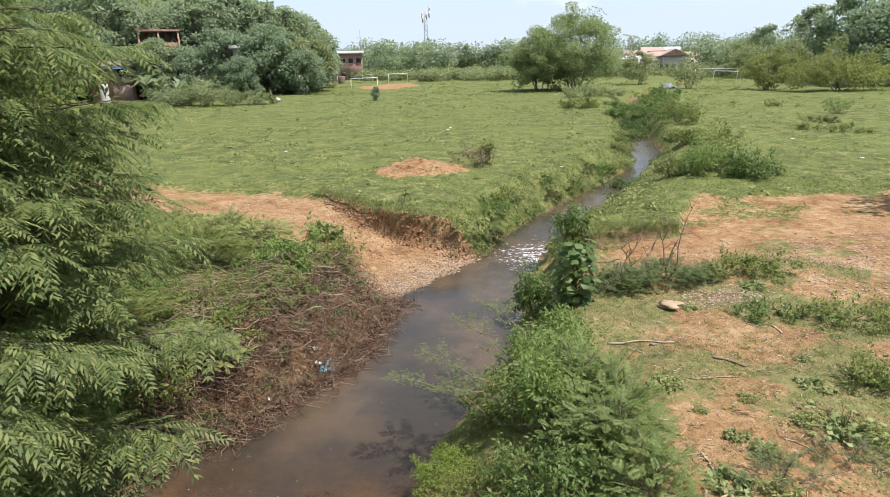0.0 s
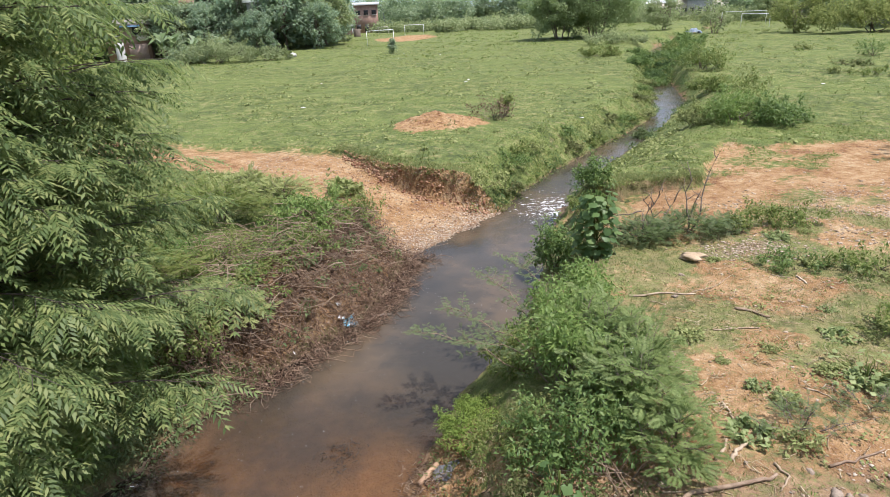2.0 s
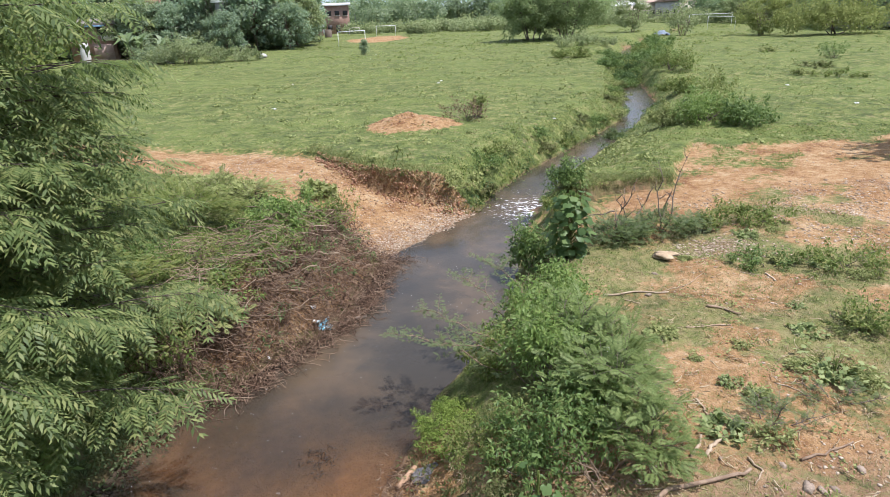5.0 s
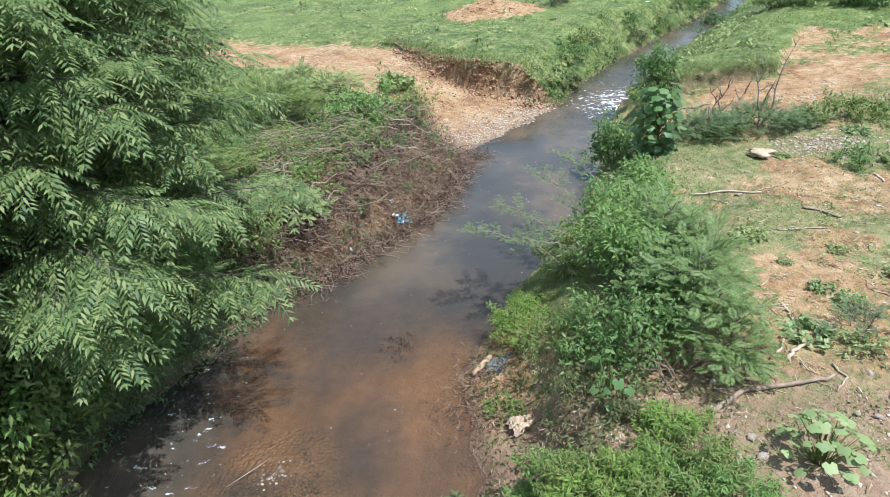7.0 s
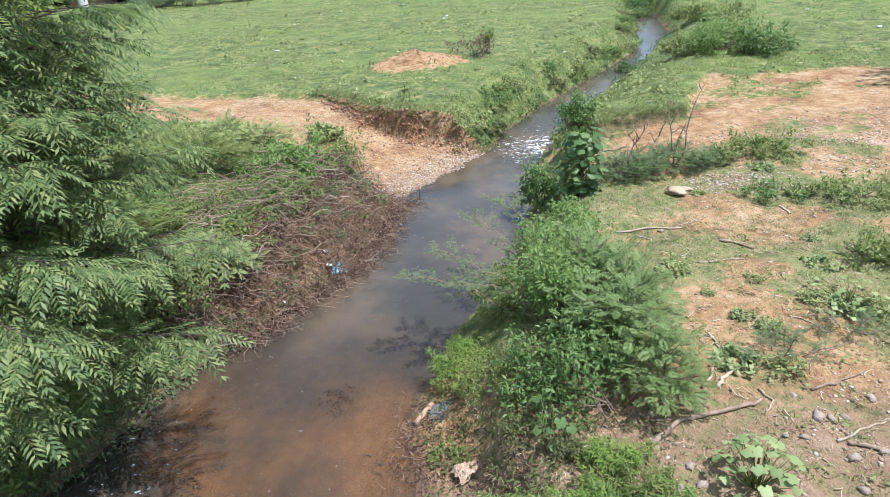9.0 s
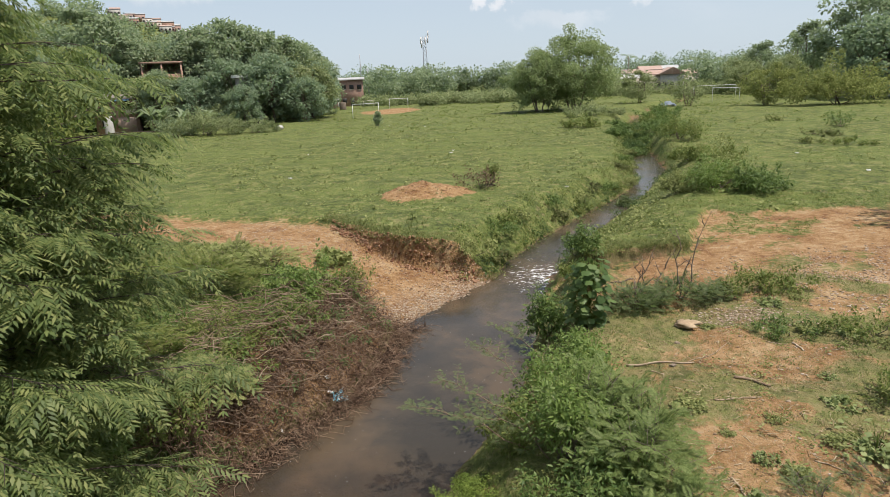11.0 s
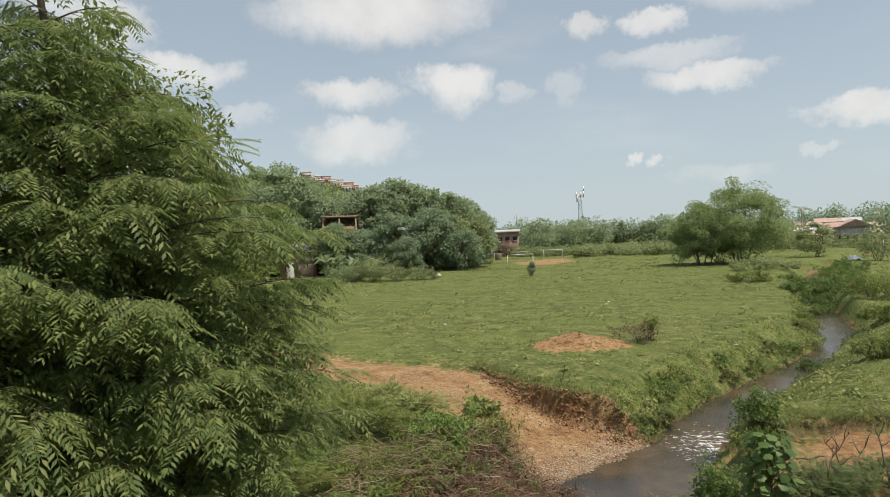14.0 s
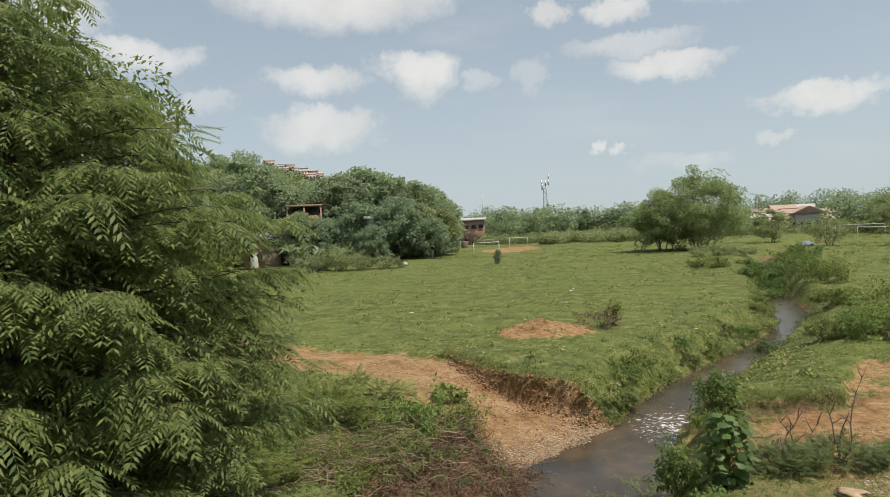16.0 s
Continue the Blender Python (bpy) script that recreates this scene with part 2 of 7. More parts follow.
EARTH = material("earth", earth)
MURK = material("murky_water", murky)
BARK = plain("bark", (0.10, 0.075, 0.055), (0.24, 0.19, 0.15), 9, 0.9, 0.6)
DARK_BARK = plain("dark_bark", (0.045, 0.034, 0.026), (0.11, 0.085, 0.065), 9, 0.9, 0.6)
PALE_BARK = plain("pale_bark", (0.24, 0.19, 0.14), (0.42, 0.36, 0.28), 12, 0.85, 0.5)
DRYWOOD = plain("dry_wood", (0.27, 0.19, 0.12), (0.46, 0.36, 0.25), 10, 0.85, 0.4)
STONE = plain("stone", (0.19, 0.14, 0.10), (0.36, 0.28, 0.21), 8, 0.85, 0.5)
CONCRETE = plain("concrete", (0.34, 0.32, 0.29), (0.52, 0.50, 0.46), 1.5, 0.9, 0.2)
BRICK = plain("brick", (0.26, 0.15, 0.11), (0.38, 0.25, 0.19), 2, 0.9, 0.2)
WHITE = plain("white_paint", (0.70, 0.69, 0.66), (0.82, 0.81, 0.78), 1.2, 0.6, 0.05)
CREAM = plain("cream_wall", (0.50, 0.44, 0.36), (0.66, 0.60, 0.50), 0.5, 0.9, 0.1)
TILE = plain("roof_tile", (0.33, 0.21, 0.17), (0.46, 0.34, 0.28), 1.5, 0.85, 0.3)
RED_TILE = plain("orange_roof_tile", (0.36, 0.23, 0.18), (0.46, 0.34, 0.28), 1.5, 0.85, 0.3)
ZINC = plain("zinc_sheet", (0.42, 0.40, 0.38), (0.62, 0.60, 0.57), 0.8, 0.5, 0.1, 0.3)
DARK = plain("dark_opening", (0.02, 0.02, 0.02), (0.05, 0.045, 0.04), 2, 0.6, 0.05)
STEEL = plain("grey_steel", (0.22, 0.23, 0.24), (0.36, 0.37, 0.38), 3, 0.5, 0.05, 0.6)
BLUE = plain("blue_plastic", (0.05, 0.12, 0.20), (0.13, 0.23, 0.33), 14, 0.4, 0.3)
CYAN = plain("cyan_plastic", (0.06, 0.30, 0.42), (0.30, 0.58, 0.68), 12, 0.4, 0.3)
FADED = plain("faded_tarpaulin", (0.12, 0.16, 0.22), (0.24, 0.28, 0.34), 3, 0.6, 0.3)
POLY = plain("white_plastic", (0.62, 0.62, 0.60), (0.80, 0.80, 0.78), 9, 0.45, 0.3)
SACKING = plain("pale_sacking", (0.44, 0.33, 0.23), (0.64, 0.52, 0.40), 12, 0.9, 0.5)
L_NEAR = leafy("ash_green_leaf", [(0.082, 0.130, 0.042), (0.138, 0.202, 0.062), (0.205, 0.270, 0.086), (0.300, 0.345, 0.118)], 0.50, 0.48, 0.20)
# outer leaf tones without the palest: the crown's inner shade put into colour
L_INNER = leafy("inner_leaf", [(0.085, 0.138, 0.046), (0.135, 0.200, 0.066), (0.195, 0.260, 0.088)], 0.5, 0.48, 0.18)
L_DARK = leafy("dark_leaf", [(0.042, 0.084, 0.03), (0.076, 0.137, 0.042), (0.114, 0.175, 0.057)], 0.5, 0.46)
L_MID = leafy("mid_green_leaf", [(0.080, 0.148, 0.038), (0.140, 0.226, 0.056), (0.205, 0.292, 0.078)], 0.45, 0.44, 0.25)
L_LIGHT = leafy("light_green_leaf", [(0.110, 0.168, 0.038), (0.168, 0.232, 0.052), (0.232, 0.282, 0.076), (0.300, 0.300, 0.100)], 0.5, 0.46)
L_BRIGHT = leafy("bright_leaf", [(0.125, 0.215, 0.046), (0.190, 0.296, 0.066), (0.270, 0.365, 0.096)], 0.42, 0.46, 0.25)
L_BLUE = leafy("grey_green_leaf", [(0.100, 0.150, 0.058), (0.150, 0.206, 0.080), (0.205, 0.254, 0.104)], 0.55, 0.44)
L_OLIVE = leafy("olive_leaf", [(0.098, 0.115, 0.039), (0.149, 0.167, 0.058), (0.196, 0.184, 0.078)], 0.55, 0.46)
L_DRY = islands("dry_twigs", [(0.090, 0.052, 0.034), (0.155, 0.092, 0.058), (0.230, 0.148, 0.094), (0.330, 0.235, 0.160)])
L_PALE = leafy("pale_leaf", [(0.215, 0.262, 0.082), (0.290, 0.335, 0.112), (0.375, 0.405, 0.155)], 0.6, 0.34)
BROAD = leafy("broad_green_leaf", [(0.070, 0.135, 0.038), (0.115, 0.195, 0.054), (0.165, 0.250, 0.075)], 0.45, 0.38, 0.25)
SQUASH = leafy("squash_leaf", [(0.180, 0.245, 0.082), (0.245, 0.312, 0.108), (0.325, 0.385, 0.150)], 0.55, 0.30, 0.2)
FERN = leafy("fern_green_leaf", [(0.120, 0.180, 0.050), (0.175, 0.245, 0.070), (0.245, 0.315, 0.100)], 0.5, 0.42, 0.2)
# paled and blued leaves: the haze of distance is put into their colour
FAR_MID = leafy("hazed_leaf", [(0.245, 0.338, 0.200), (0.325, 0.420, 0.245), (0.410, 0.495, 0.295)], 0.85, 0.52, 0.03)
FAR_DARK = leafy("hazed_dark_leaf", [(0.210, 0.315, 0.200), (0.290, 0.398, 0.245), (0.375, 0.475, 0.295)], 0.85, 0.52, 0.03)
FAR_LIGHT = leafy("hazed_light_leaf", [(0.232, 0.298, 0.135), (0.306, 0.368, 0.170), (0.385, 0.435, 0.215)], 0.85, 0.44, 0.04)
L_STRAW = islands("straw", [(0.30, 0.21, 0.12), (0.42, 0.32, 0.19), (0.54, 0.44, 0.29)])
GRASS = leafy("grass_blade", [(0.088, 0.12, 0.029), (0.134, 0.17, 0.045), (0.180, 0.205, 0.058), (0.257, 0.25, 0.102)], 0.55, 0.3)
GRAVEL = islands("gravel_stones", [(0.24, 0.165, 0.105), (0.33, 0.24, 0.16), (0.42, 0.32, 0.225), (0.52, 0.43, 0.33)])
WET_GRAVEL = islands("wet_gravel", [(0.08, 0.052, 0.034), (0.16, 0.11, 0.075), (0.25, 0.185, 0.13), (0.40, 0.32, 0.25)], 0.6)
OCHRE = plain("ochre_stone", (0.30, 0.205, 0.12), (0.44, 0.33, 0.21), 8, 0.9, 0.4)
SACK_HUSK = plain("dirty_sacking", (0.36, 0.23, 0.14), (0.60, 0.44, 0.30), 16, 0.95, 0.8)
SODDEN = plain("sodden_wood", (0.028, 0.021, 0.016), (0.075, 0.055, 0.040), 12, 0.4, 0.4)
OLD_CONCRETE = plain("old_concrete", (0.13, 0.115, 0.095), (0.25, 0.225, 0.19), 1.2, 0.95, 0.2)
BROWN_STICK = plain("brown_stick", (0.17, 0.112, 0.072), (0.31, 0.22, 0.15), 10, 0.9, 0.4)
SPRING = leafy("spring_green_leaf", [(0.155, 0.245, 0.044), (0.220, 0.320, 0.060), (0.295, 0.385, 0.085)], 0.55, 0.46)
# this leaf colour is paled and blued for distance haze too
MEADOW_TREE = leafy("hazed_meadow_leaf", [(0.250, 0.345, 0.155), (0.330, 0.425, 0.190), (0.420, 0.505, 0.235)], 0.8, 0.56, 0.03)
DARK_CLOD = islands("dark_clod", [(0.20, 0.092, 0.052), (0.28, 0.140, 0.080), (0.36, 0.20, 0.118), (0.42, 0.26, 0.16)], 0.95)
CLOD = plain("red_clod", (0.27, 0.15, 0.085), (0.40, 0.25, 0.15), 14, 0.95, 0.6)
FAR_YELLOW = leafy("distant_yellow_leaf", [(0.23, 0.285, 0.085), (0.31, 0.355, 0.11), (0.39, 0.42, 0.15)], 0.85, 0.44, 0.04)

# ---- building tools ----
rng = np.random.default_rng(7)


def mesh_from(name, verts, tris, mat):
    me = bpy.data.meshes.new(name)
    verts, tris = np.asarray(verts, np.float32), np.asarray(tris, np.int32)
    k = tris.shape[1]
    me.vertices.add(len(verts))
    me.vertices.foreach_set("co", verts.ravel())
    me.loops.add(tris.size)
    me.loops.foreach_set("vertex_index", tris.ravel())
    me.polygons.add(len(tris))
    me.polygons.foreach_set("loop_start", np.arange(0, tris.size, k, dtype=np.int32))
    me.update(calc_edges=True)
    me.materials.append(mat)
    return me


class Soup:
    """Triangles gathered into one mesh."""

    def __init__(self):
        self.v, self.t, self.n = [], [], 0

    def add(self, v, t):
        v, t = np.asarray(v, float), np.asarray(t, int)
        self.v.append(v)
        self.t.append(t + self.n)
        self.n += len(v)
        return self

    def mesh(self, name, mat, flat=True):
        me = mesh_from(name, np.concatenate(self.v), np.concatenate(self.t), mat)
        if not flat:
            me.polygons.foreach_set("use_smooth", [True] * len(me.polygons))
        return me


def part(name, data, parent, label="", m=None):
    """One mesh as a part of a thing."""
    ob = new(name, data)
    ob.parent = parent
    if m is not None:
        ob.matrix_basis = m
    return tagged(ob, label)


def thing(name, label, category, m=None, data=None, group="", kind=""):
    ob = new(name, data)
    if m is not None:
        ob.matrix_basis = m
    return tagged(ob, label, category, group, kind)


def unit(v):
    return v / np.maximum(1e-9, np.linalg.norm(v, axis=-1, keepdims=True))


def spread(template, pos, fwd, up, size):
    """Copies of a template (vertices, triangles; y ahead, z up) at many places."""
    tv, tt = template
    pos, fwd, up = np.atleast_2d(pos), unit(np.atleast_2d(fwd)), np.atleast_2d(up)
    side = unit(np.cross(fwd, up))
    top = np.cross(side, fwd)
    size = np.broadcast_to(np.asarray(size, float).reshape(-1, 1, 1), (len(pos), 1, 1))
    v = pos[:, None, :] + size * (tv[None, :, 0:1] * side[:, None] + tv[None, :, 1:2] * fwd[:, None] + tv[None, :, 2:3] * top[:, None])
    t = tt[None] + (np.arange(len(pos)) * len(tv))[:, None, None]
    return v.reshape(-1, 3), t.reshape(-1, 3)


def simple_leaf(width=0.45, droop=0.15):
    v = np.array([(0, 0, 0), (-width / 2, 0.42, 0.05), (width / 2, 0.42, 0.05), (0, 0.5, -0.03), (0, 1, -droop)])
    return v, np.array([(0, 3, 1), (0, 2, 3), (1, 3, 4), (3, 2, 4)])


def card_leaf(width=0.6):
    v = np.array([(0, 0, 0), (-width / 2, 0.5, 0.06), (width / 2, 0.5, 0.06), (0, 1, -0.08)])
    return v, np.array([(0, 2, 1), (1, 2, 3)])


def pinnate_leaf(pairs=8, length=0.28, width=0.075, droop=0.3, hang=0.5, lean=0.5):
    """A feather leaf: a bent rachis with leaflets in pairs."""
    v, t = [], []
    def rib(y):
        return np.array((0, y, -droop * y * y))
    for k in range(4):
        a, b = rib(k / 4), rib((k + 1) / 4)
        n = len(v)
        v += [a + (-0.008, 0, 0), a + (0.008, 0, 0), b]
        t += [(n, n + 1, n + 2)]
    for k in range(pairs):
        y = 0.18 + 0.80 * k / (pairs - 1)
        s = length * (0.75 + 0.5 * math.sin(math.pi * (k + 0.8) / (pairs + 0.6)))
        for side in (-1, 1):
            d = unit(np.array((side * 1.0, lean, -hang)))
            across = unit(np.cross(d, (0, 0.3, 1.0))) * width / 2
            a = rib(y)
            n = len(v)
            v += [a, a + d * s * 0.45 + across, a + d * s * 0.45 - across, a + d * s + (0, 0, -0.1 * s)]
            t += [(n, n + 1, n + 2), (n + 1, n + 3, n + 2)]
    a = rib(0.97)
    n = len(v)
    v += [a, a + (-width / 2, 0.1, -0.02), a + (width / 2, 0.1, -0.02), a + (0, 0.24, -0.12)]
    t += [(n, n + 2, n + 1), (n + 1, n + 2, n + 3)]
    return np.array(v), np.array(t)


def lobed_leaf(lobes=5, cup=0.12):
    """A broad palmate leaf with shallow lobes, its stalk at the notch."""
    v, t = [(0, 0.12, 0.0)], []
    k = lobes * 4
    for i in range(k + 1):
        a = math.radians(-150 + 300 * i / k)
        r = 0.46 + 0.05 * math.cos(lobes * math.radians(300 * i / k) + math.pi) + 0.06 * math.cos(a)
        v.append((r * math.sin(a), 0.40 + r * math.cos(a) * 1.05, -cup * r * r * 2 + 0.03 * math.cos(2 * lobes * a)))
    t += [(0, i + 1, i) for i in range(1, k + 1)]
    v[0] = (0, 0.30, 0.05)
    return np.array(v), np.array(t)


def tuft(blades=6, bend=0.35, seed=1):
    r = np.random.default_rng(seed)
    v, t = [], []
    for i in range(blades):
        a, l, b = r.uniform(0, 6.28), r.uniform(0.6, 1.0), bend * r.uniform(0.5, 1.5)
        o = np.array((math.cos(a), math.sin(a), 0))
        s = np.array((-math.sin(a), math.cos(a), 0)) * 0.035
        p = o * r.uniform(0, 0.15)
        n = len(v)
        v += [p - s, p + s, p + o * b * 0.4 * l + (0, 0, 0.6 * l) - s * 0.8, p + o * b * 0.4 * l + (0, 0, 0.6 * l) + s * 0.8, p + o * b * l + (0, 0, l * 0.95)]
        t += [(n, n + 1, n + 2), (n + 1, n + 3, n + 2), (n + 2, n + 3, n + 4)]
    v = np.array(v)
    return np.stack([v[:, 0], v[:, 2] * 0 + v[:, 1], v[:, 2]], 1), np.array(t)


def tube(points, radii, sides=6):
    """A tapered round bar along points."""
    p = np.asarray(points, float)
    r = np.broadcast_to(np.asarray(radii, float), (len(p),))
    d = unit(np.gradient(p, axis=0))
    ref = np.where(np.abs(d[:, 2:3]) > 0.9, np.array([[1.0, 0, 0]]), np.array([[0, 0, 1.0]]))
    s = unit(np.cross(d, ref))
    u = np.cross(s, d)
    a = np.arange(sides) * 2 * math.pi / sides
    ring = p[:, None] + r[:, None, None] * (np.cos(a)[None, :, None] * s[:, None] + np.sin(a)[None, :, None] * u[:, None])
    v = ring.reshape(-1, 3)
    t = []
    for i in range(len(p) - 1):
        for k in range(sides):
            a0, b0 = i * sides + k, i * sides + (k + 1) % sides
            t += [(a0, b0, a0 + sides), (b0, b0 + sides, a0 + sides)]
    for base, flip in ((0, 1), ((len(p) - 1) * sides, 0)):
        for k in range(1, sides - 1):
            t.append((base, base + k + flip * 1 - 0, base + k + 1 - flip) if not flip else (base, base + k + 1, base + k))
    return v, np.array(t)


def wander(a, b, bow=0.1, n=6, r=None):
    """A crooked line from a to b."""
    r = r or rng
    a, b = np.asarray(a, float), np.asarray(b, float)
    u = np.linspace(0, 1, n)[:, None]
    l = np.linalg.norm(b - a)
    off = np.cumsum(r.normal(0, 1, (n, 3)), 0)
    off = (off - off[0]) - u * (off[-1] - off[0])
    return a + (b - a) * u + off * bow * l / n ** 0.5


def lump(size, seed=0, squash=(1, 1, 0.6), rough=0.25, sub=2):
    """An uneven stone-like body, resting on z = 0."""
    bm = bmesh.new()
    bmesh.ops.create_icosphere(bm, subdivisions=sub, radius=1)
    v = np.array([x.co for x in bm.verts])
    t = np.array([[x.index for x in f.verts] for f in bm.faces])
    bm.free()
    k = 1 + rough * (waves(v[:, 0] * 2 + v[:, 2], v[:, 1] * 2 - v[:, 2], 1.0, seed + 0.37))
    v = v * k[:, None] * np.array(squash) * size
    v[:, 2] -= v[:, 2].min() * 0.75
    return v, t


def box(x, y, z, sx, sy, sz):
    """An upright box on z, centred at x, y."""
    v = np.array([(x + i * sx / 2, y + j * sy / 2, z + k * sz) for k in (0, 1) for j in (-1, 1) for i in (-1, 1)])
    t = np.array([(0, 2, 1), (1, 2, 3), (4, 5, 6), (5, 7, 6), (0, 1, 4), (1, 5, 4), (2, 6, 3), (3, 6, 7), (0, 4, 2), (2, 4, 6), (1, 3, 5), (3, 7, 5)])
    return v, t


def foliage(clumps, radii, per, template, size, r, flat=0.7, out=None, droop=0.2):
    """Leaves in clumps; they face up and out."""
    n = len(clumps) * per
    c = np.repeat(clumps, per, 0)
    rad = np.repeat(np.broadcast_to(radii, (len(clumps),)), per)[:, None]
    o = unit(r.normal(0, 1, (n, 3))) * r.uniform(0.35, 1.0, (n, 1)) ** 0.6
    o[:, 2] *= flat
    pos = c + o * rad
    f = unit(o + r.normal(0, 0.55, (n, 3)) + (0, 0, -droop))
    up = unit(r.normal(0, 0.40, (n, 3)) + (0, 0, 0.95) + 0.6 * o)
    return spread(template, pos, f, up, size * r.uniform(0.7, 1.3, n))


def make_tree(name, label, at, h, rx, bole, clumps, per, leaf, mat, seed, bark=BARK, stems=1, shape=0.5, template=None, group="", crown_low=0.0, category="tree", clump=1.0):
    """A tree: bole, limbs to the clumps, and a crown of many leaves."""
    r = np.random.default_rng(seed)
    root = thing(name, label, category, pose(*at), group=group)
    cz, rz = (h + bole * (1 - crown_low)) / 2, (h - bole * (1 - crown_low)) / 2
    p = unit(r.normal(0, 1, (clumps, 3))) * r.uniform(0.45, 1.0, (clumps, 1)) ** 0.5
    low = p[:, 2] < 0
    p[low, 2] *= 0.9
    taper = 1 - shape * np.clip(p[:, 2:3], 0, 1) ** 1.5
    p[:, :2] *= taper * (0.82 + 0.25 * r.uniform(0, 1, (clumps, 1)))
    c = p * r.uniform(0.86, 1.16, (clumps, 1)) * (rx, rx, rz) + (0, 0, cz)
    cr = rx * clump * r.uniform(0.12, 0.36, clumps)
    s = Soup()
    for k in range(stems):
        a = r.uniform(0, 6.28)
        foot = np.array((math.cos(a), math.sin(a), 0)) * (0.12 * rx * (stems > 1)) - (0, 0, 0.3)
        head = np.array((foot[0] * 3 + r.normal(0, 0.2), foot[1] * 3 + r.normal(0, 0.2), cz - 0.1 * rz))
        thick = 0.022 * h / stems ** 0.4
        s.add(*tube(wander(foot, head, 0.08, 6, r), np.linspace(thick, thick * 0.55, 6), 7))
        for j in range(k, min(clumps, 26), stems):
            mid = foot + (head - foot) * r.uniform(0.45, 1.0)
            s.add(*tube(wander(mid, c[j], 0.15, 5, r), np.linspace(thick * 0.42, thick * 0.1, 5), 4))
    part("trunk", s.mesh("trunk", bark, False), root)
    v, t = foliage(c, cr, per, template or card_leaf(), leaf, r, out=None)
    part("crown", mesh_from("crown", v, t, mat), root)
    return root


def make_bush(name, label, at, w, d, h, clumps, per, leaf, mat, seed, template=None, category="bush", group="", stems=5):
    """A low bush: stems from the ground into mounded leaf clumps."""
    r = np.random.default_rng(seed)
    root = thing(name, label, category, pose(*at), group=group)
    u = r.uniform(0, 1, clumps) ** 0.5
    a = r.uniform(0, 6.28, clumps)
    c = np.stack([u * np.cos(a) * w / 2, u * np.sin(a) * d / 2, np.zeros(clumps)], 1)
    c[:, 2] = h * np.sqrt(np.clip(1 - 0.85 * u * u, 0, 1)) * r.uniform(0.35, 0.88, clumps)
    cr = np.minimum(0.28 * min(w, h * 2), 0.45 * h) * r.uniform(0.35, 1.05, clumps)
    # shoots that stand out of the mound and break its outline
    base = r.integers(0, clumps, max(3, clumps // 3))
    out = unit(c[base] * (1, 1, 0.6) + (0, 0, 0.45 * h) + r.normal(0, 0.25 * h, (len(base), 3)))
    steps = [c[base] + out * (cr[base] * g)[:, None] for g in (0.9, 1.3, 1.65)]
    for j in range(6 if h > 0.9 else 3):
        k = j % stems
        foot = np.array((math.cos(k * 2.4) * 0.03 * w, math.sin(k * 2.4) * 0.03 * d, -0.15))
        part("stem", Soup().add(*tube(wander(foot, c[j], 0.12, 5, r), np.linspace(0.018 * h + 0.006, 0.005, 5), 5)).mesh("stem", BARK), root)
    leaves = Soup().add(*foliage(c, cr, per, template or simple_leaf(), leaf, r))
    for q, g in zip(steps, (0.42, 0.32, 0.22)):
        leaves.add(*foliage(q, cr[base] * g, max(3, per // 5), template or simple_leaf(), leaf * 0.9, r))
    v, t = np.concatenate(leaves.v), np.concatenate(leaves.t)
    v[:, 2] = np.maximum(v[:, 2], 0.01)
    part("foliage", mesh_from("foliage", v, t, mat), root)
    return root


def lacy_leaf(pairs=8, length=0.34, width=0.085):
    """A twice-feathered leaf: narrow pinnae, each with a toothed edge."""
    v, t = [], []
    for k in range(pairs):
        y = 0.12 + 0.80 * k / (pairs - 1)
        l = length * (0.7 + 0.45 * math.sin(math.pi * (k + 0.7) / pairs))
        a = np.array((0, y, -0.15 * y * y))
        for side in (-1, 1):
            d = unit(np.array((side * 1.0, 0.55, -0.18)))
            across = np.array((0.3 * -side, 1.0, 0)) * width / 2
            n = len(v)
            v += [a, a + d * l * 0.35 + across, a + d * l * 0.42 - across, a + d * l * 0.75 + across * 0.8, a + d * l]
            t += [(n, n + 1, n + 2), (n + 2, n + 1, n + 3), (n + 2, n + 3, n + 4)]
    n = len(v)
    v += [(-0.01, 0, 0), (0.01, 0, 0), (0, 1, -0.16)]
    t += [(n, n + 1, n + 2)]
    return np.array(v), np.array(t)


LACE = lacy_leaf()
PLUME = pinnate_leaf(9, 0.27, 0.090, 0.2, 0.15, 0.45)


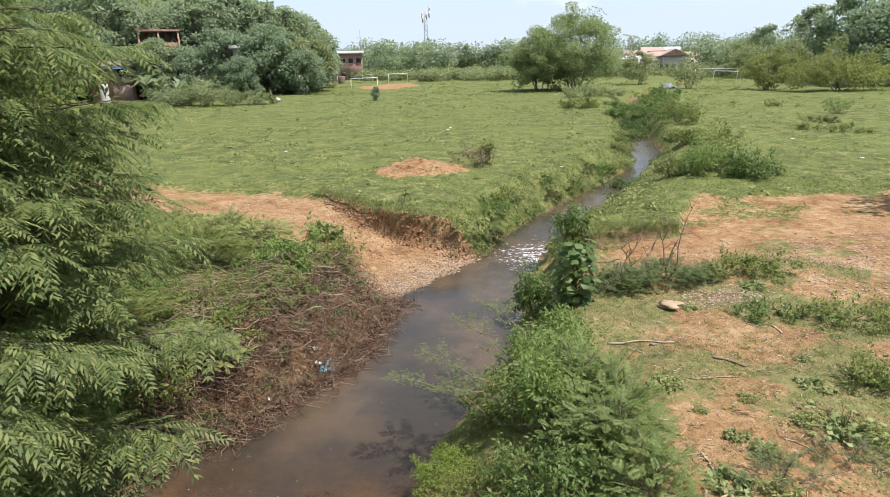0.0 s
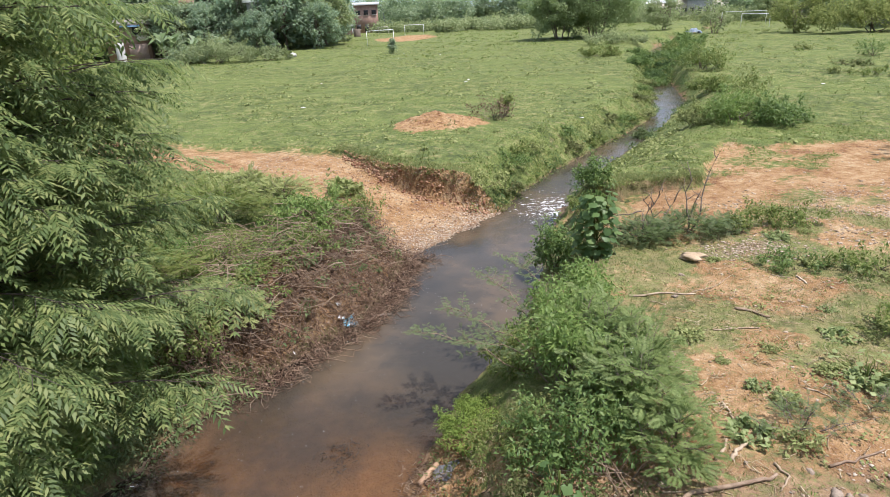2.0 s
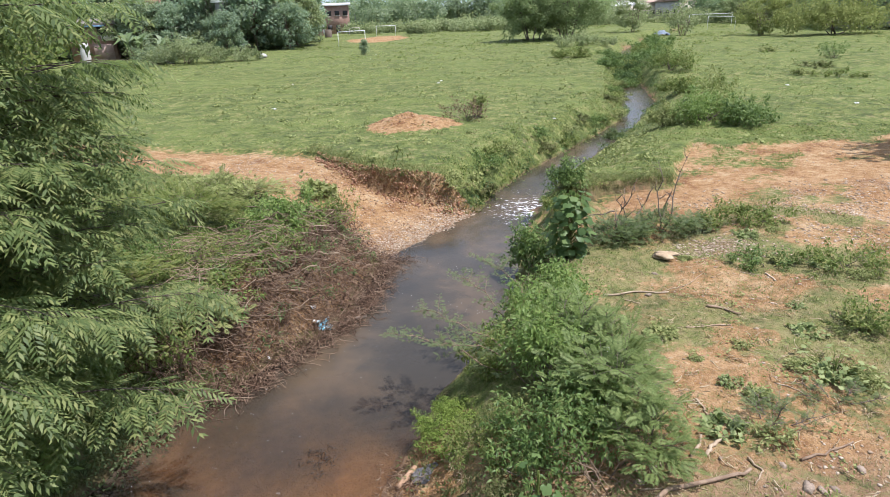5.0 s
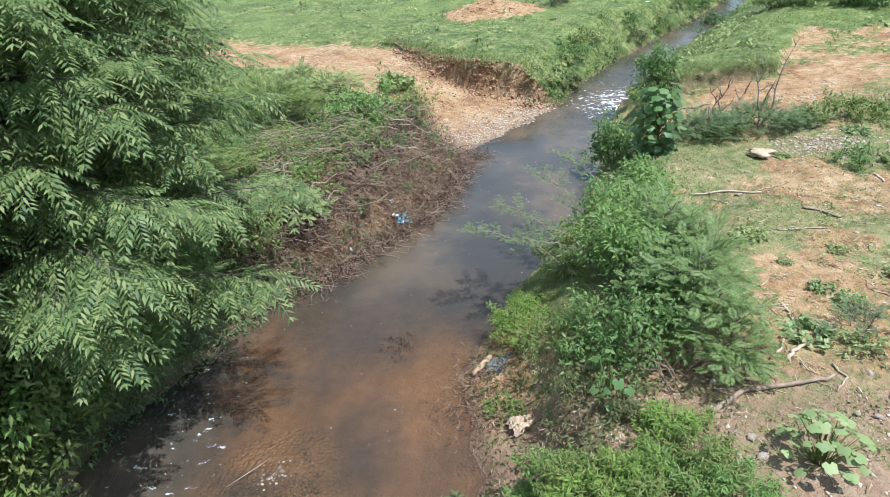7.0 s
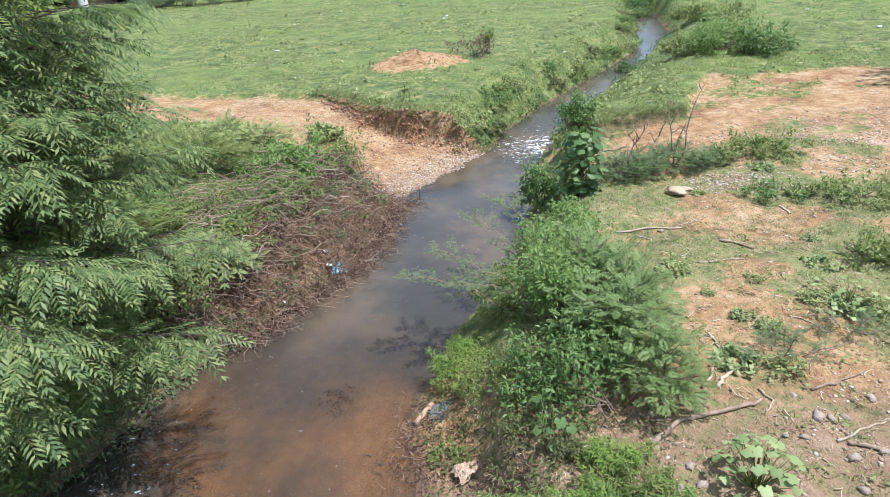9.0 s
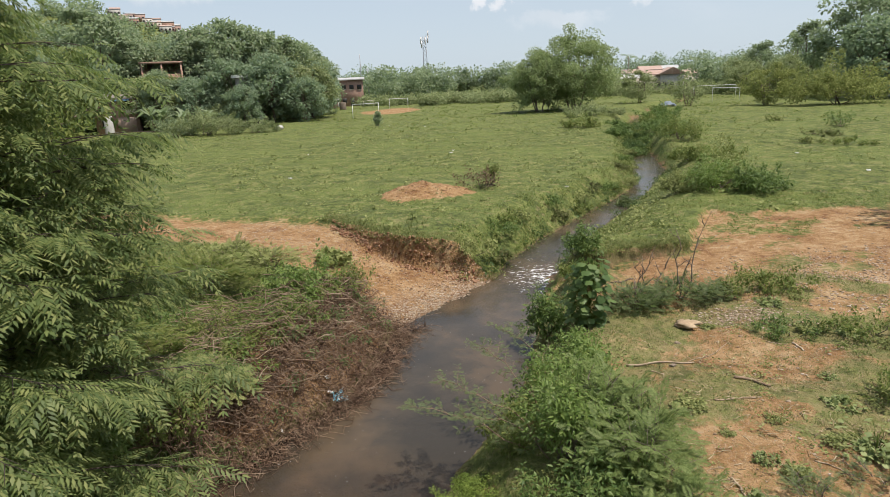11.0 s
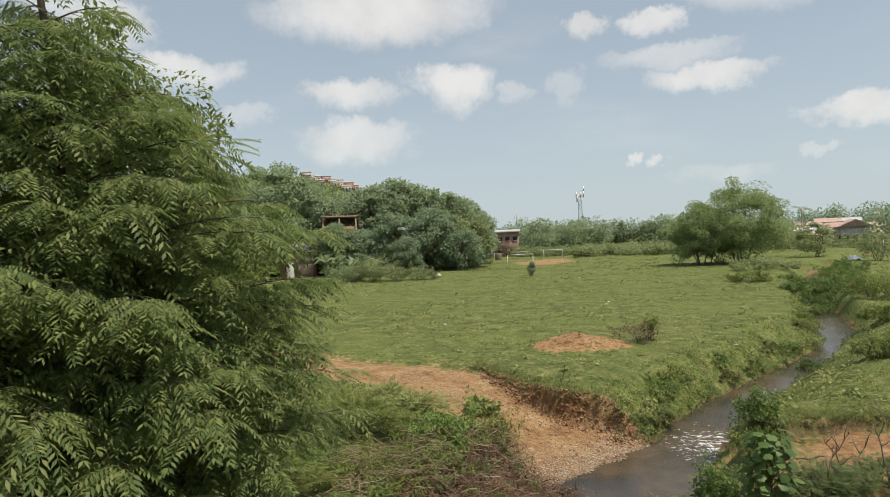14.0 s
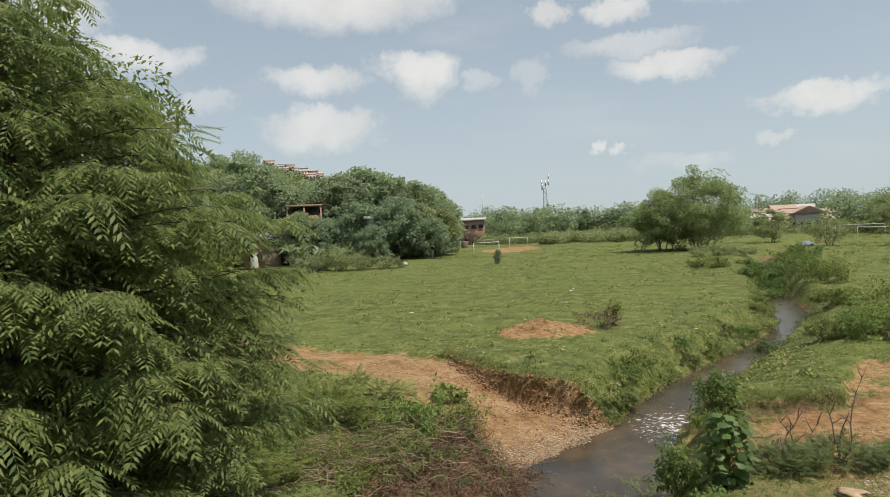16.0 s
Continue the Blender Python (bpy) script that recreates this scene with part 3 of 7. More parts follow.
def lace_shrub(label, at, w, d, h, boughs, leaf, mat, seed, name="shrub", category="shrub", group="", low=0.25, bark=BARK, template=None):
    """A shrub of arching boughs with twigs that carry lacy leaves in flat sprays."""
    r = np.random.default_rng(seed)
    root = thing(name, label, category, pose(*at), group=group)
    pos, fwd = [], []
    for k in range(boughs):
        a = k * 2.4 + r.uniform(-0.4, 0.4)
        u = math.sqrt((k + 0.5) / boughs)
        tip = np.array((u * math.cos(a) * w / 2, u * math.sin(a) * d / 2, h * (low + (1 - low) * math.sqrt(max(0, 1 - 0.8 * u * u))) * r.uniform(0.65, 1.05)))
        foot = tip * (0.12, 0.12, 0) - (0, 0, 0.12)
        line = wander(foot, tip, 0.08, 8, r)
        line[:, 2] += 0.16 * h * np.sin(np.linspace(0, math.pi, 8))
        s = Soup().add(*tube(line, np.linspace(0.012, 0.004, 8), 4))
        for j in range(3, 8):
            for side in (-1, 1):
                out = unit(line[j] - line[j - 1])
                aside = unit(np.cross(out, (0, 0, 1.0)) * side + out * 0.8 + r.normal(0, 0.25, 3))
                l = leaf * r.uniform(1.0, 2.2)
                twig = np.array([line[j] + aside * l * q + (0, 0, -0.18 * l * q * q) for q in (0, 0.35, 0.7, 1.0)])
                s.add(*tube(twig, np.linspace(0.005, 0.002, 4), 3))
                across = unit(np.cross(aside, (0, 0, 1.0)))
                for q, e in ((1, side), (2, -side)):
                    pos.append(twig[q])
                    fwd.append(aside * 0.7 + across * e * 0.8 + r.normal(0, 0.2, 3))
                pos.append(twig[3])
                fwd.append(aside)
        if k < 7:
            part("bough", s.mesh("bough", bark), root)
    pos, fwd = np.array(pos), np.array(fwd)
    up = r.normal(0, 0.3, (len(pos), 3)) + (0, 0, 1)
    v, t = spread(template or LACE, pos, fwd, up, leaf * r.uniform(0.65, 1.25, len(pos)))
    v[:, 2] = np.maximum(v[:, 2], 0.01)
    part("foliage", mesh_from("foliage", v, t, mat), root)
    return root


def crumpled(sx, sy, amp, seed, n=10, curl=0.0):
    """A crumpled sheet with a ragged outline and a little thickness, resting on z = 0."""
    g = np.linspace(-1, 1, n)
    x, y = np.meshgrid(g, g)
    q = 1 + 0.22 * waves(x * 3, y * 3, 1.0, seed)
    z = amp * (waves(x * 2.2, y * 2.2, 1.0, seed + 2) + 0.6 * np.abs(waves(x * 5, y * 5, 1.0, seed + 4))) + curl * (x * x + y * y)
    top = np.stack([x * q * sx / 2, y * q * sy / 2, z], 2).reshape(-1, 3)
    i, j = np.meshgrid(np.arange(n - 1), np.arange(n - 1))
    a = (j * n + i).ravel()
    t = np.concatenate([np.stack([a, a + 1, a + n + 1], 1), np.stack([a, a + n + 1, a + n], 1)])
    v = np.concatenate([top, top - (0, 0, 0.006)])
    v[:, 2] -= v[:, 2].min() + amp * 0.3
    return v, np.concatenate([t, t[:, ::-1] + n * n])


# ---- the lie of the land ----
WATER = -1.3
LEFT_BANK = ([-30, 0, 4.1, 5.6, 6.5, 8.0, 8.8, 10.5, 11.5, 12.4, 13.6, 14.8, 16.2, 18.8, 21.2, 24, 26.9, 30.6, 34.8, 42, 49, 62, 74, 90, 140],
             [-6, -5.8, -5.6, -5.7, -5.1, -4.8, -4.2, -3.1, -2.3, -2.0, -1.9, -1.6, -0.8, 1.1, 1.9, 3.4, 5.3, 7.7, 10.2, 12.3, 14.0, 17.3, 20, 26, 52])
RIGHT_BANK = ([-30, 0, 5.1, 6.7, 7.8, 9, 10.6, 12.9, 15.7, 19.1, 23.4, 28.5, 33.6, 40.5, 49.6, 61, 74, 90, 140],
              [-1.4, -1.2, -0.6, -0.9, -0.6, -0.2, 0.7, 1.6, 2.0, 3.1, 4.8, 7.9, 10.6, 13.9, 15.8, 18.8, 21.8, 28, 55])
SCARP = ([-30, -14, -10.5, -7.3, -5, -3.4, -1.65, -0.2, 1.0, 2], [30, 27, 24.9, 24, 23.6, 21.3, 19.7, 19.2, 19.1, 19.1])
SAND_FOOT = ([-30, -14, -12.1, -8.9, -7, -4.8, -2.9, -2, -1.5, 2], [25, 23.2, 22.5, 20.6, 20.2, 17.6, 16.1, 15.0, 14.6, 14.4])
SAND_Z = ([-14, -9, -5, -2, 0, 1.1], [-0.03, -0.06, -0.14, -0.45, -0.80, -1.26])
TRACK_FAR = ([2.5, 4.3, 4.8, 7.0, 8.2, 9.4, 11, 12.6, 17, 40], [17.3, 17.4, 18.2, 18.3, 21.0, 22.8, 22.0, 22.2, 23.4, 26])
TRACK_NEAR = ([2.5, 4.0, 4.6, 7.4, 10.3, 13, 17, 40], [16.4, 16.0, 15.4, 15.1, 14.2, 12.4, 11.5, 10])


def smooth(a, b, v):
    u = np.clip((v - a) / (b - a), 0, 1)
    return u * u * (3 - 2 * u)


def waves(x, y, size, seed=0.0):
    """Cheap smooth noise, about -1 to 1."""
    u, v = x / size + seed, y / size + seed * 1.7
    return (np.sin(1.9 * u + 1.3 * np.sin(1.1 * v + seed)) + np.sin(2.3 * v + 1.7 * np.sin(0.9 * u + 2 * seed))
            + 0.6 * np.sin(4.1 * u - 3.3 * v + seed) + 0.5 * np.sin(5.3 * v + 3.7 * u)) / 3.1


def banks(x, y):
    """Distance from the water's edge on the left and on the right bank; negative over water."""
    xl = np.interp(y, *LEFT_BANK) + 0.10 * waves(x * 0, y, 0.5, 3)
    xr = np.interp(y, *RIGHT_BANK) + 0.10 * waves(x * 0, y, 0.6, 5)
    sl = (np.interp(y + 0.5, *LEFT_BANK) - np.interp(y - 0.5, *LEFT_BANK))
    sr = (np.interp(y + 0.5, *RIGHT_BANK) - np.interp(y - 0.5, *RIGHT_BANK))
    return (xl - x) / np.sqrt(1 + sl * sl), (x - xr) / np.sqrt(1 + sr * sr)


def ground(x, y):
    """Height of the ground, and how much of it is sand, gravel, grass turf, wet."""
    x, y = np.asarray(x, float), np.asarray(y, float)
    dl, dr = banks(x, y)
    left = dl > dr
    n1, n2, n3 = waves(x, y, 6, 1), waves(x, y, 1.6, 2), waves(x, y, 0.5, 4)
    field = 0.10 * n1 + 0.05 * n2 + 0.03 * n3 + 0.02 * waves(x, y, 0.22, 13)
    # left side: brushy bank, sandy ford, scarp, meadow
    ys, yb = np.interp(x, *SCARP) + 0.25 * n2 + 0.1 * n3, np.interp(x, *SAND_FOOT) + 0.3 * n2
    zs = np.interp(x, *SAND_Z) + 0.03 * n2 + 0.012 * n3
    zs = zs + (0.04 + 0.46 * smooth(-0.2, -0.6, zs)) * smooth(-2.6, -0.1, y - ys + 0.2 * n3) * smooth(0.9, -0.4, x)
    zs = np.minimum(zs, WATER - 0.02 + 0.16 * dl + 0.02 * n3)
    brush = -0.25 + 0.08 * n2 + 0.15 * smooth(8, 16, y)
    meadow = field - 0.12 * (1 - smooth(0, 3, dl))
    zl = np.where(y > ys, meadow, brush)
    zl = WATER - 0.05 + (zl - WATER + 0.05) * smooth(-0.15, 1, dl / 1.5)
    sw = np.interp(x, [-5.2, -2.4], [1.7, 0.2])
    scarp = smooth(-1.1, 0.7, (y - ys + 0.10 * waves(x, y, 0.45, 11)) / sw)
    is_sand = smooth(-0.5, 0.5, y - yb) * (1 - scarp)
    zl = zl * (1 - is_sand) + zs * is_sand
    # right side
    yt1, yt0 = np.interp(x, *TRACK_FAR) + 0.3 * n2, np.interp(x, *TRACK_NEAR) + 0.4 * n2
    track = smooth(-0.3, 0.3, y - yt0) * (1 - smooth(-0.12, 0.12, y - yt1)) * (x > 2.2)
    flat = field - 0.15 + 0.06 * n2
    near = smooth(14.5, 17, y)
    flat = flat * near + (1 - near) * (-0.35 + 0.10 * n2 + 0.04 * n3)
    zr = WATER - 0.05 + (flat - WATER + 0.05) * smooth(-0.15, 1, dr / (0.9 + 0.5 * (1 - near) + 2.4 * smooth(19.0, 21.5, y) * smooth(44, 36, y)))
    zt = np.interp(x, [2.4, 4, 6, 10, 16], [-1.25, -0.75, -0.5, -0.3, -0.12]) + 0.03 * n2 + 0.02 * n3
    zr = zr * (1 - track) + np.minimum(zr, zt) * track
    mud = smooth(8.4, 7.2, y) * smooth(1.4, 0.6, dr)
    zr = zr * (1 - mud) + np.minimum(zr, WATER + 0.05 + 0.22 * dr) * mud
    z = np.where(left, zl, zr)
    # stream bed
    mid = np.minimum(-dl, -dr)
    bed = WATER - 0.05 - 0.22 * smooth(0, 0.8, mid) + 0.04 * n3 + 0.05 * n2
    shoal = np.exp(-((x + 3.1) / 0.9) ** 2 - ((y - 4.9) / 0.9) ** 2)
    bed = bed + 0.24 * shoal + 0.10 * np.exp(-((x - 2.6) / 0.9) ** 2 - ((y - 18.6) / 1.2) ** 2)
    w = (dl < 0) & (dr < 0)
    z = np.where(w, bed, z)
    # spoil heap on the meadow
    r = np.sqrt(((x + 1.25) / 2.3) ** 2 + ((y - 27.6) / 1.9) ** 2) + 0.16 * n2 + 0.07 * n3
    z = z + (0.42 * smooth(1.0, 0.1, r) + 0.10 * smooth(1.25, 0.6, r)) * (1 + 0.30 * n3 + 0.2 * waves(x, y, 0.3, 15))
    heap = 1 - smooth(0.72, 1.05, r + 0.06 * n3)
    # the hill far off, beyond the woods
    z = z + 62 * np.exp(-((x + 250) ** 2 + (y - 433) ** 2) / 130 ** 2) * smooth(-60, -110, x)
    soft = smooth(-1.0, 0.6, y - yt0 + 0.4 * n3) * (1 - smooth(-0.8, 0.7, y - yt1 + 0.5 * n3)) * smooth(2.0, 3.2, x)
    dirt = np.where(left, np.maximum(is_sand, heap), soft * (0.45 + 0.55 * smooth(-0.5, 0.2, waves(x, y, 1.7, 17) + 0.4 * n3)))
    dirt = np.maximum(dirt, np.where(left & (np.abs(y - ys) < 0.3) & (x > -4) & (x < 1.5), 0.9, 0))
    patch = (0.17 + 0.40 * smooth(7.2, 5.9, y + 0.4 * n2) + 0.55 * smooth(-0.35, 0.45, waves(x, y, 1.3, 7) + 0.4 * n3)) * (1 - near) * smooth(0.5, 1.6, dr)
    patch2 = smooth(0.3, 0.8, waves(x, y, 2.4, 9)) * smooth(17, 19, y) * (1 - smooth(22, 24, y)) * (x > 4)
    dirt = np.where(left, dirt, np.maximum(np.maximum(dirt, 0.9 * mud), np.maximum(patch, 0.8 * patch2)))
    pitch = np.exp(-(((x + 11) / 6) ** 2 + ((y - 124) / 14) ** 2) ** 2)
    dirt = np.maximum(dirt, 0.95 * smooth(0.3, 0.7, pitch + 0.15 * n1))
    gravel = np.where(left, is_sand * (1 - smooth(0.5, 1.8, dl)), track * smooth(6.5, 9, x) * smooth(-0.2, 0.5, n2) * smooth(18.0, 16.0, y))
    gravel = np.maximum(gravel, np.where(w & (shoal > 0.3), 0.8, 0))
    rim = np.where((y > 19.5) | (~left & (y > 9)), 0.12, 0.35)
    wet = np.where(left, 1 - smooth(0.0, 1, dl / rim), 1 - smooth(0.0, 1, dr / rim))
    # cut edges of scarp and track, made darker through the wet mask
    cut = left * smooth(0.34, 0.08, np.abs(y - ys + 0.05)) * smooth(-4.6, -2.6, x) * (x < 1.0)
    wet = np.maximum(wet, 0.25 * cut * smooth(0.2, -1.0, x))
    cut_right = ~left * smooth(0.30, 0.08, np.abs(y - yt1 + 0.05)) * smooth(3.2, 4.0, x) * smooth(7.4, 6.4, x)
    wet = np.maximum(wet, 0.75 * cut_right)
    litter = left * smooth(0.0, 0.3, dl) * (1 - smooth(2.0, 3.2, dl)) * smooth(9.0, 10.0, y) * (1 - smooth(14.6, 15.2, y))
    dirt = np.maximum(dirt, 0.75 * litter)
    wet = np.maximum(wet, 0.6 * litter)
    wet = np.where(w, 1.0, wet)
    dirt = np.where(w, 1.0, dirt)
    return z, dirt, gravel, wet


def height(x, y):
    return float(ground(np.array([x]), np.array([y]))[0][0])


# ---- ground and water ----
def axis(knots, steps):
    out = [knots[0]]
    for a, b, s in zip(knots[:-1], knots[1:], steps):
        n = max(1, round((b - a) / s))
        out += list(a + (b - a) * np.arange(1, n + 1) / n)
    return np.array(out)


gx = axis([-2500, -700, -200, -60, -25, -14, 14, 25, 60, 200, 700, 2500], [300, 40, 7, 1.2, 0.4, 0.12, 0.4, 1.2, 7, 50, 300])
gy = axis([-600, -60, -6, 2, 30, 50, 90, 160, 500, 3500], [60, 4, 0.6, 0.12, 0.35, 0.9, 2.0, 20, 250])
X, Y = np.meshgrid(gx, gy)
Z, dirt, gravel, wet = ground(X.ravel(), Y.ravel())
nx, ny = len(gx), len(gy)
i, j = np.meshgrid(np.arange(nx - 1), np.arange(ny - 1))
a = (j * nx + i).ravel()
quads = np.stack([a, a + 1, a + nx + 1, a + nx], 1)
me = mesh_from("ground", np.stack([X.ravel(), Y.ravel(), Z], 1), quads, EARTH)
me.polygons.foreach_set("use_smooth", [True] * len(me.polygons))
for key, values in (("dirt", dirt), ("gravel", gravel), ("wet", wet)):
    me.attributes.new(key, "FLOAT", "POINT").data.foreach_set("value", values.astype(np.float32))
thing("ground", "grazed green meadow with bare orange earth and gravel", "ground", data=me, kind="structure")

wy = axis([-30, 0, 36, 140], [1.0, 0.16, 1.5])
u = np.linspace(-0.06, 1.06, 34)
xl, xr = np.interp(wy, *LEFT_BANK) - 0.4, np.interp(wy, *RIGHT_BANK) + 0.4
WX = xl[:, None] + (xr - xl)[:, None] * u[None]
WY = np.repeat(wy[:, None], len(u), 1)
# the last term, by the left bank, adds white specks painted for sun glints
riffle = np.exp(-((WX - 2.9) / 1.7) ** 2 - ((WY - 19.0) / 2.6) ** 2) + 0.10 * smooth(20, 24, WY) + 0.62 * np.exp(-((WX + 4.5) / 1.1) ** 2 - ((WY - 5.2) / 2.6) ** 2)
# clear shallows; the wavy left edge also darkens water for the tree's shadow
shallow = np.clip(0.15 + 0.85 * smooth(10.5, 6.5, WY) * smooth(-4.9, -3.3, WX + 0.25 * (WY - 5.0) + 0.3 * waves(WX, WY, 0.7, 9)), 0, 1)
WZ = WATER + 0.003 * waves(WX, WY, 0.35, 6) * smooth(26, 20, WY) + 0.05 * riffle * waves(WX, WY, 0.16, 8) * smooth(14, 18, WY) * smooth(24, 20, WY)
n = len(u)
i, j = np.meshgrid(np.arange(n - 1), np.arange(len(wy) - 1))
a = (j * n + i).ravel()
me = mesh_from("water", np.stack([WX, WY, WZ], 2).reshape(-1, 3), np.stack([a, a + 1, a + n + 1, a + n], 1), MURK)
me.polygons.foreach_set("use_smooth", [True] * len(me.polygons))
me.attributes.new("riffle", "FLOAT", "POINT").data.foreach_set("value", np.clip(riffle, 0, 1).astype(np.float32).ravel())
me.attributes.new("shallow", "FLOAT", "POINT").data.foreach_set("value", shallow.astype(np.float32).ravel())
thing("water", "shallow murky brown stream between grassy banks", "stream", data=me, kind="structure")

# ---- woods, trees and bushes in the distance ----
def on_ground(x, y, lift=0.0):
    return x, y, height(x, y) + lift


W1 = "woods beside the meadow"
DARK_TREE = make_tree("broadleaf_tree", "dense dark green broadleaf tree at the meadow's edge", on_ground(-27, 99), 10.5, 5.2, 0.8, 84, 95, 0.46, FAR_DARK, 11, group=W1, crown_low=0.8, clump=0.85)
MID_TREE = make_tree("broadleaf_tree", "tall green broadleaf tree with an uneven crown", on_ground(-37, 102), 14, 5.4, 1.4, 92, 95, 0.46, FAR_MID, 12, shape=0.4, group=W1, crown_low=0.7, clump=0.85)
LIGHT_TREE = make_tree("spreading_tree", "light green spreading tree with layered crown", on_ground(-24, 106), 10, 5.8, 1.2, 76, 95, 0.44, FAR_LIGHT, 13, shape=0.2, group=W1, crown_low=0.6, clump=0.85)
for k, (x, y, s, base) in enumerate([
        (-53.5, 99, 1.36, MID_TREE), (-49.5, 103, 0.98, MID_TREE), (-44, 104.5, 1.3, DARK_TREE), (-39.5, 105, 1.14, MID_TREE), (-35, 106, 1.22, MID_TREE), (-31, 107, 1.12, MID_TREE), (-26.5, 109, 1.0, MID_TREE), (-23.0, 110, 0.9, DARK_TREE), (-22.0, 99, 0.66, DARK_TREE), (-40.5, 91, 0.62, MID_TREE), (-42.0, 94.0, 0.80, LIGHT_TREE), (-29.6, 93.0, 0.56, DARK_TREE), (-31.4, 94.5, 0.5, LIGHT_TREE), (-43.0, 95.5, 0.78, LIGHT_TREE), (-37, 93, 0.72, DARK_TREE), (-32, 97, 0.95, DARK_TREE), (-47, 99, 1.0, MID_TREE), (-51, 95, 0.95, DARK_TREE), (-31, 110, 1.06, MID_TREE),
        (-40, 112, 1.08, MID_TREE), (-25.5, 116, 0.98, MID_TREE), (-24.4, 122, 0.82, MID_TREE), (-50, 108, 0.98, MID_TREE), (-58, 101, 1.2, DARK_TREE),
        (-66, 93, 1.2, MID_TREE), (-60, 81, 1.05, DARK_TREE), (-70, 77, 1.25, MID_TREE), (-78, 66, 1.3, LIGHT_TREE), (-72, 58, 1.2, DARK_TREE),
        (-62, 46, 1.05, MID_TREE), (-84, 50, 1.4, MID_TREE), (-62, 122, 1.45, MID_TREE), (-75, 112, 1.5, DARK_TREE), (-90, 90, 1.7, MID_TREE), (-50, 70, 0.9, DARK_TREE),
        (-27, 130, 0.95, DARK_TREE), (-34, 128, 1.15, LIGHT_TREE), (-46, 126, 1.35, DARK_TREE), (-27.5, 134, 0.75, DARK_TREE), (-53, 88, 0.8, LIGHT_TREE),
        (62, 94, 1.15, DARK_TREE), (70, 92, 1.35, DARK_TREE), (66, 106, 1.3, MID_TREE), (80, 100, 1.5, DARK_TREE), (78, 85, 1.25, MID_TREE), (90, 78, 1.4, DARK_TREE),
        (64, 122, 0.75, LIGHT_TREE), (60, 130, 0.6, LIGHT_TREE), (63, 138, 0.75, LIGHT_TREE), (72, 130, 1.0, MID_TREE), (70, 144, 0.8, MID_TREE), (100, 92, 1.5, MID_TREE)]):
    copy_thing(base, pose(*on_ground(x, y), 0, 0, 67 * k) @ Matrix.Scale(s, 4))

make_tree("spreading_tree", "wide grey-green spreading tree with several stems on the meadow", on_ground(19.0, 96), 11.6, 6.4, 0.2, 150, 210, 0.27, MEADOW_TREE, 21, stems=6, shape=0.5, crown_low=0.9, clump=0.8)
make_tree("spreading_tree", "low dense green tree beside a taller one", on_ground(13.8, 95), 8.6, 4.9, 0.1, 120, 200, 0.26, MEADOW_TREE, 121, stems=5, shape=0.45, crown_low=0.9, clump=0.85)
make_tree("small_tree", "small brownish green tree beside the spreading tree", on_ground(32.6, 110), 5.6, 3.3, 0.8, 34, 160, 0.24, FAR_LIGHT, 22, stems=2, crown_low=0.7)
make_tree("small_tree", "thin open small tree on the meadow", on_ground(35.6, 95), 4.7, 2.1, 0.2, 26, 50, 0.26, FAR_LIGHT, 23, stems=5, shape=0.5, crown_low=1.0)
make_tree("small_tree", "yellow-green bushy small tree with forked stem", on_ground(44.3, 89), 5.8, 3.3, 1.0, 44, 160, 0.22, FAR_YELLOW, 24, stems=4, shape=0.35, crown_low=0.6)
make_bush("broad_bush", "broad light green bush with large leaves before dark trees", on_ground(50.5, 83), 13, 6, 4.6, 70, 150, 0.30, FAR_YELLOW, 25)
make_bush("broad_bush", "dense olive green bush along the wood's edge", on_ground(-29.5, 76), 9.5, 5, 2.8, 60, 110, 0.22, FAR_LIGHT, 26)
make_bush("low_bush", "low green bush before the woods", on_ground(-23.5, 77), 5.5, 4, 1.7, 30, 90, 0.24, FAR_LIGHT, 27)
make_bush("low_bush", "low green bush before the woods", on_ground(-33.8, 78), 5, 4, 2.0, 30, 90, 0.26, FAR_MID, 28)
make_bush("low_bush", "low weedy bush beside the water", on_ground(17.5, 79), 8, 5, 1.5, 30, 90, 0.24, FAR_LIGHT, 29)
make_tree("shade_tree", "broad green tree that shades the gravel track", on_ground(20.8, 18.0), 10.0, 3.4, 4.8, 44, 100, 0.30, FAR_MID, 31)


def sapling():
    r = np.random.default_rng(5)
    root = thing("sapling", "young dark green tree alone on the meadow", "young tree", pose(*on_ground(-8.9, 81)))
    s = Soup().add(*tube(wander((0, 0, -0.1), (0, 0, 1.5), 0.05, 5, r), np.linspace(0.03, 0.01, 5), 5))
    part("trunk", s.mesh("trunk", BARK), root)
    c = np.array([(r.normal(0, 0.28) * (1.9 - z), r.normal(0, 0.28) * (1.9 - z), z) for z in r.uniform(0.3, 1.75, 26)])
    part("crown", mesh_from("crown", *foliage(c, 0.28, 60, card_leaf(), 0.16, r), FAR_MID), root)


sapling()


def far_woods(name, label, mat, seed, spots, leaf, per):
    """Distant trees without number: crowns of leaf clumps on short stems."""
    r = np.random.default_rng(seed)
    s = Soup()
    for x, y, h, wd in spots:
        z0 = height(x, y)
        c = unit(r.normal(0, 1, (16, 3))) * r.uniform(0.5, 1, (16, 1)) * (wd / 2, wd / 2, h * 0.46) + (x, y, z0 + h * 0.5)
        s.add(*foliage(c, wd * 0.24, per, card_leaf(0.8), leaf, r))
        s.add(*tube(wander((x, y, z0 - 0.3), (x, y, z0 + h * 0.6), 0.05, 4, r), np.linspace(0.2, 0.08, 4), 5))
    thing(name, label, "woods", data=s.mesh(name, mat), kind="stuff")


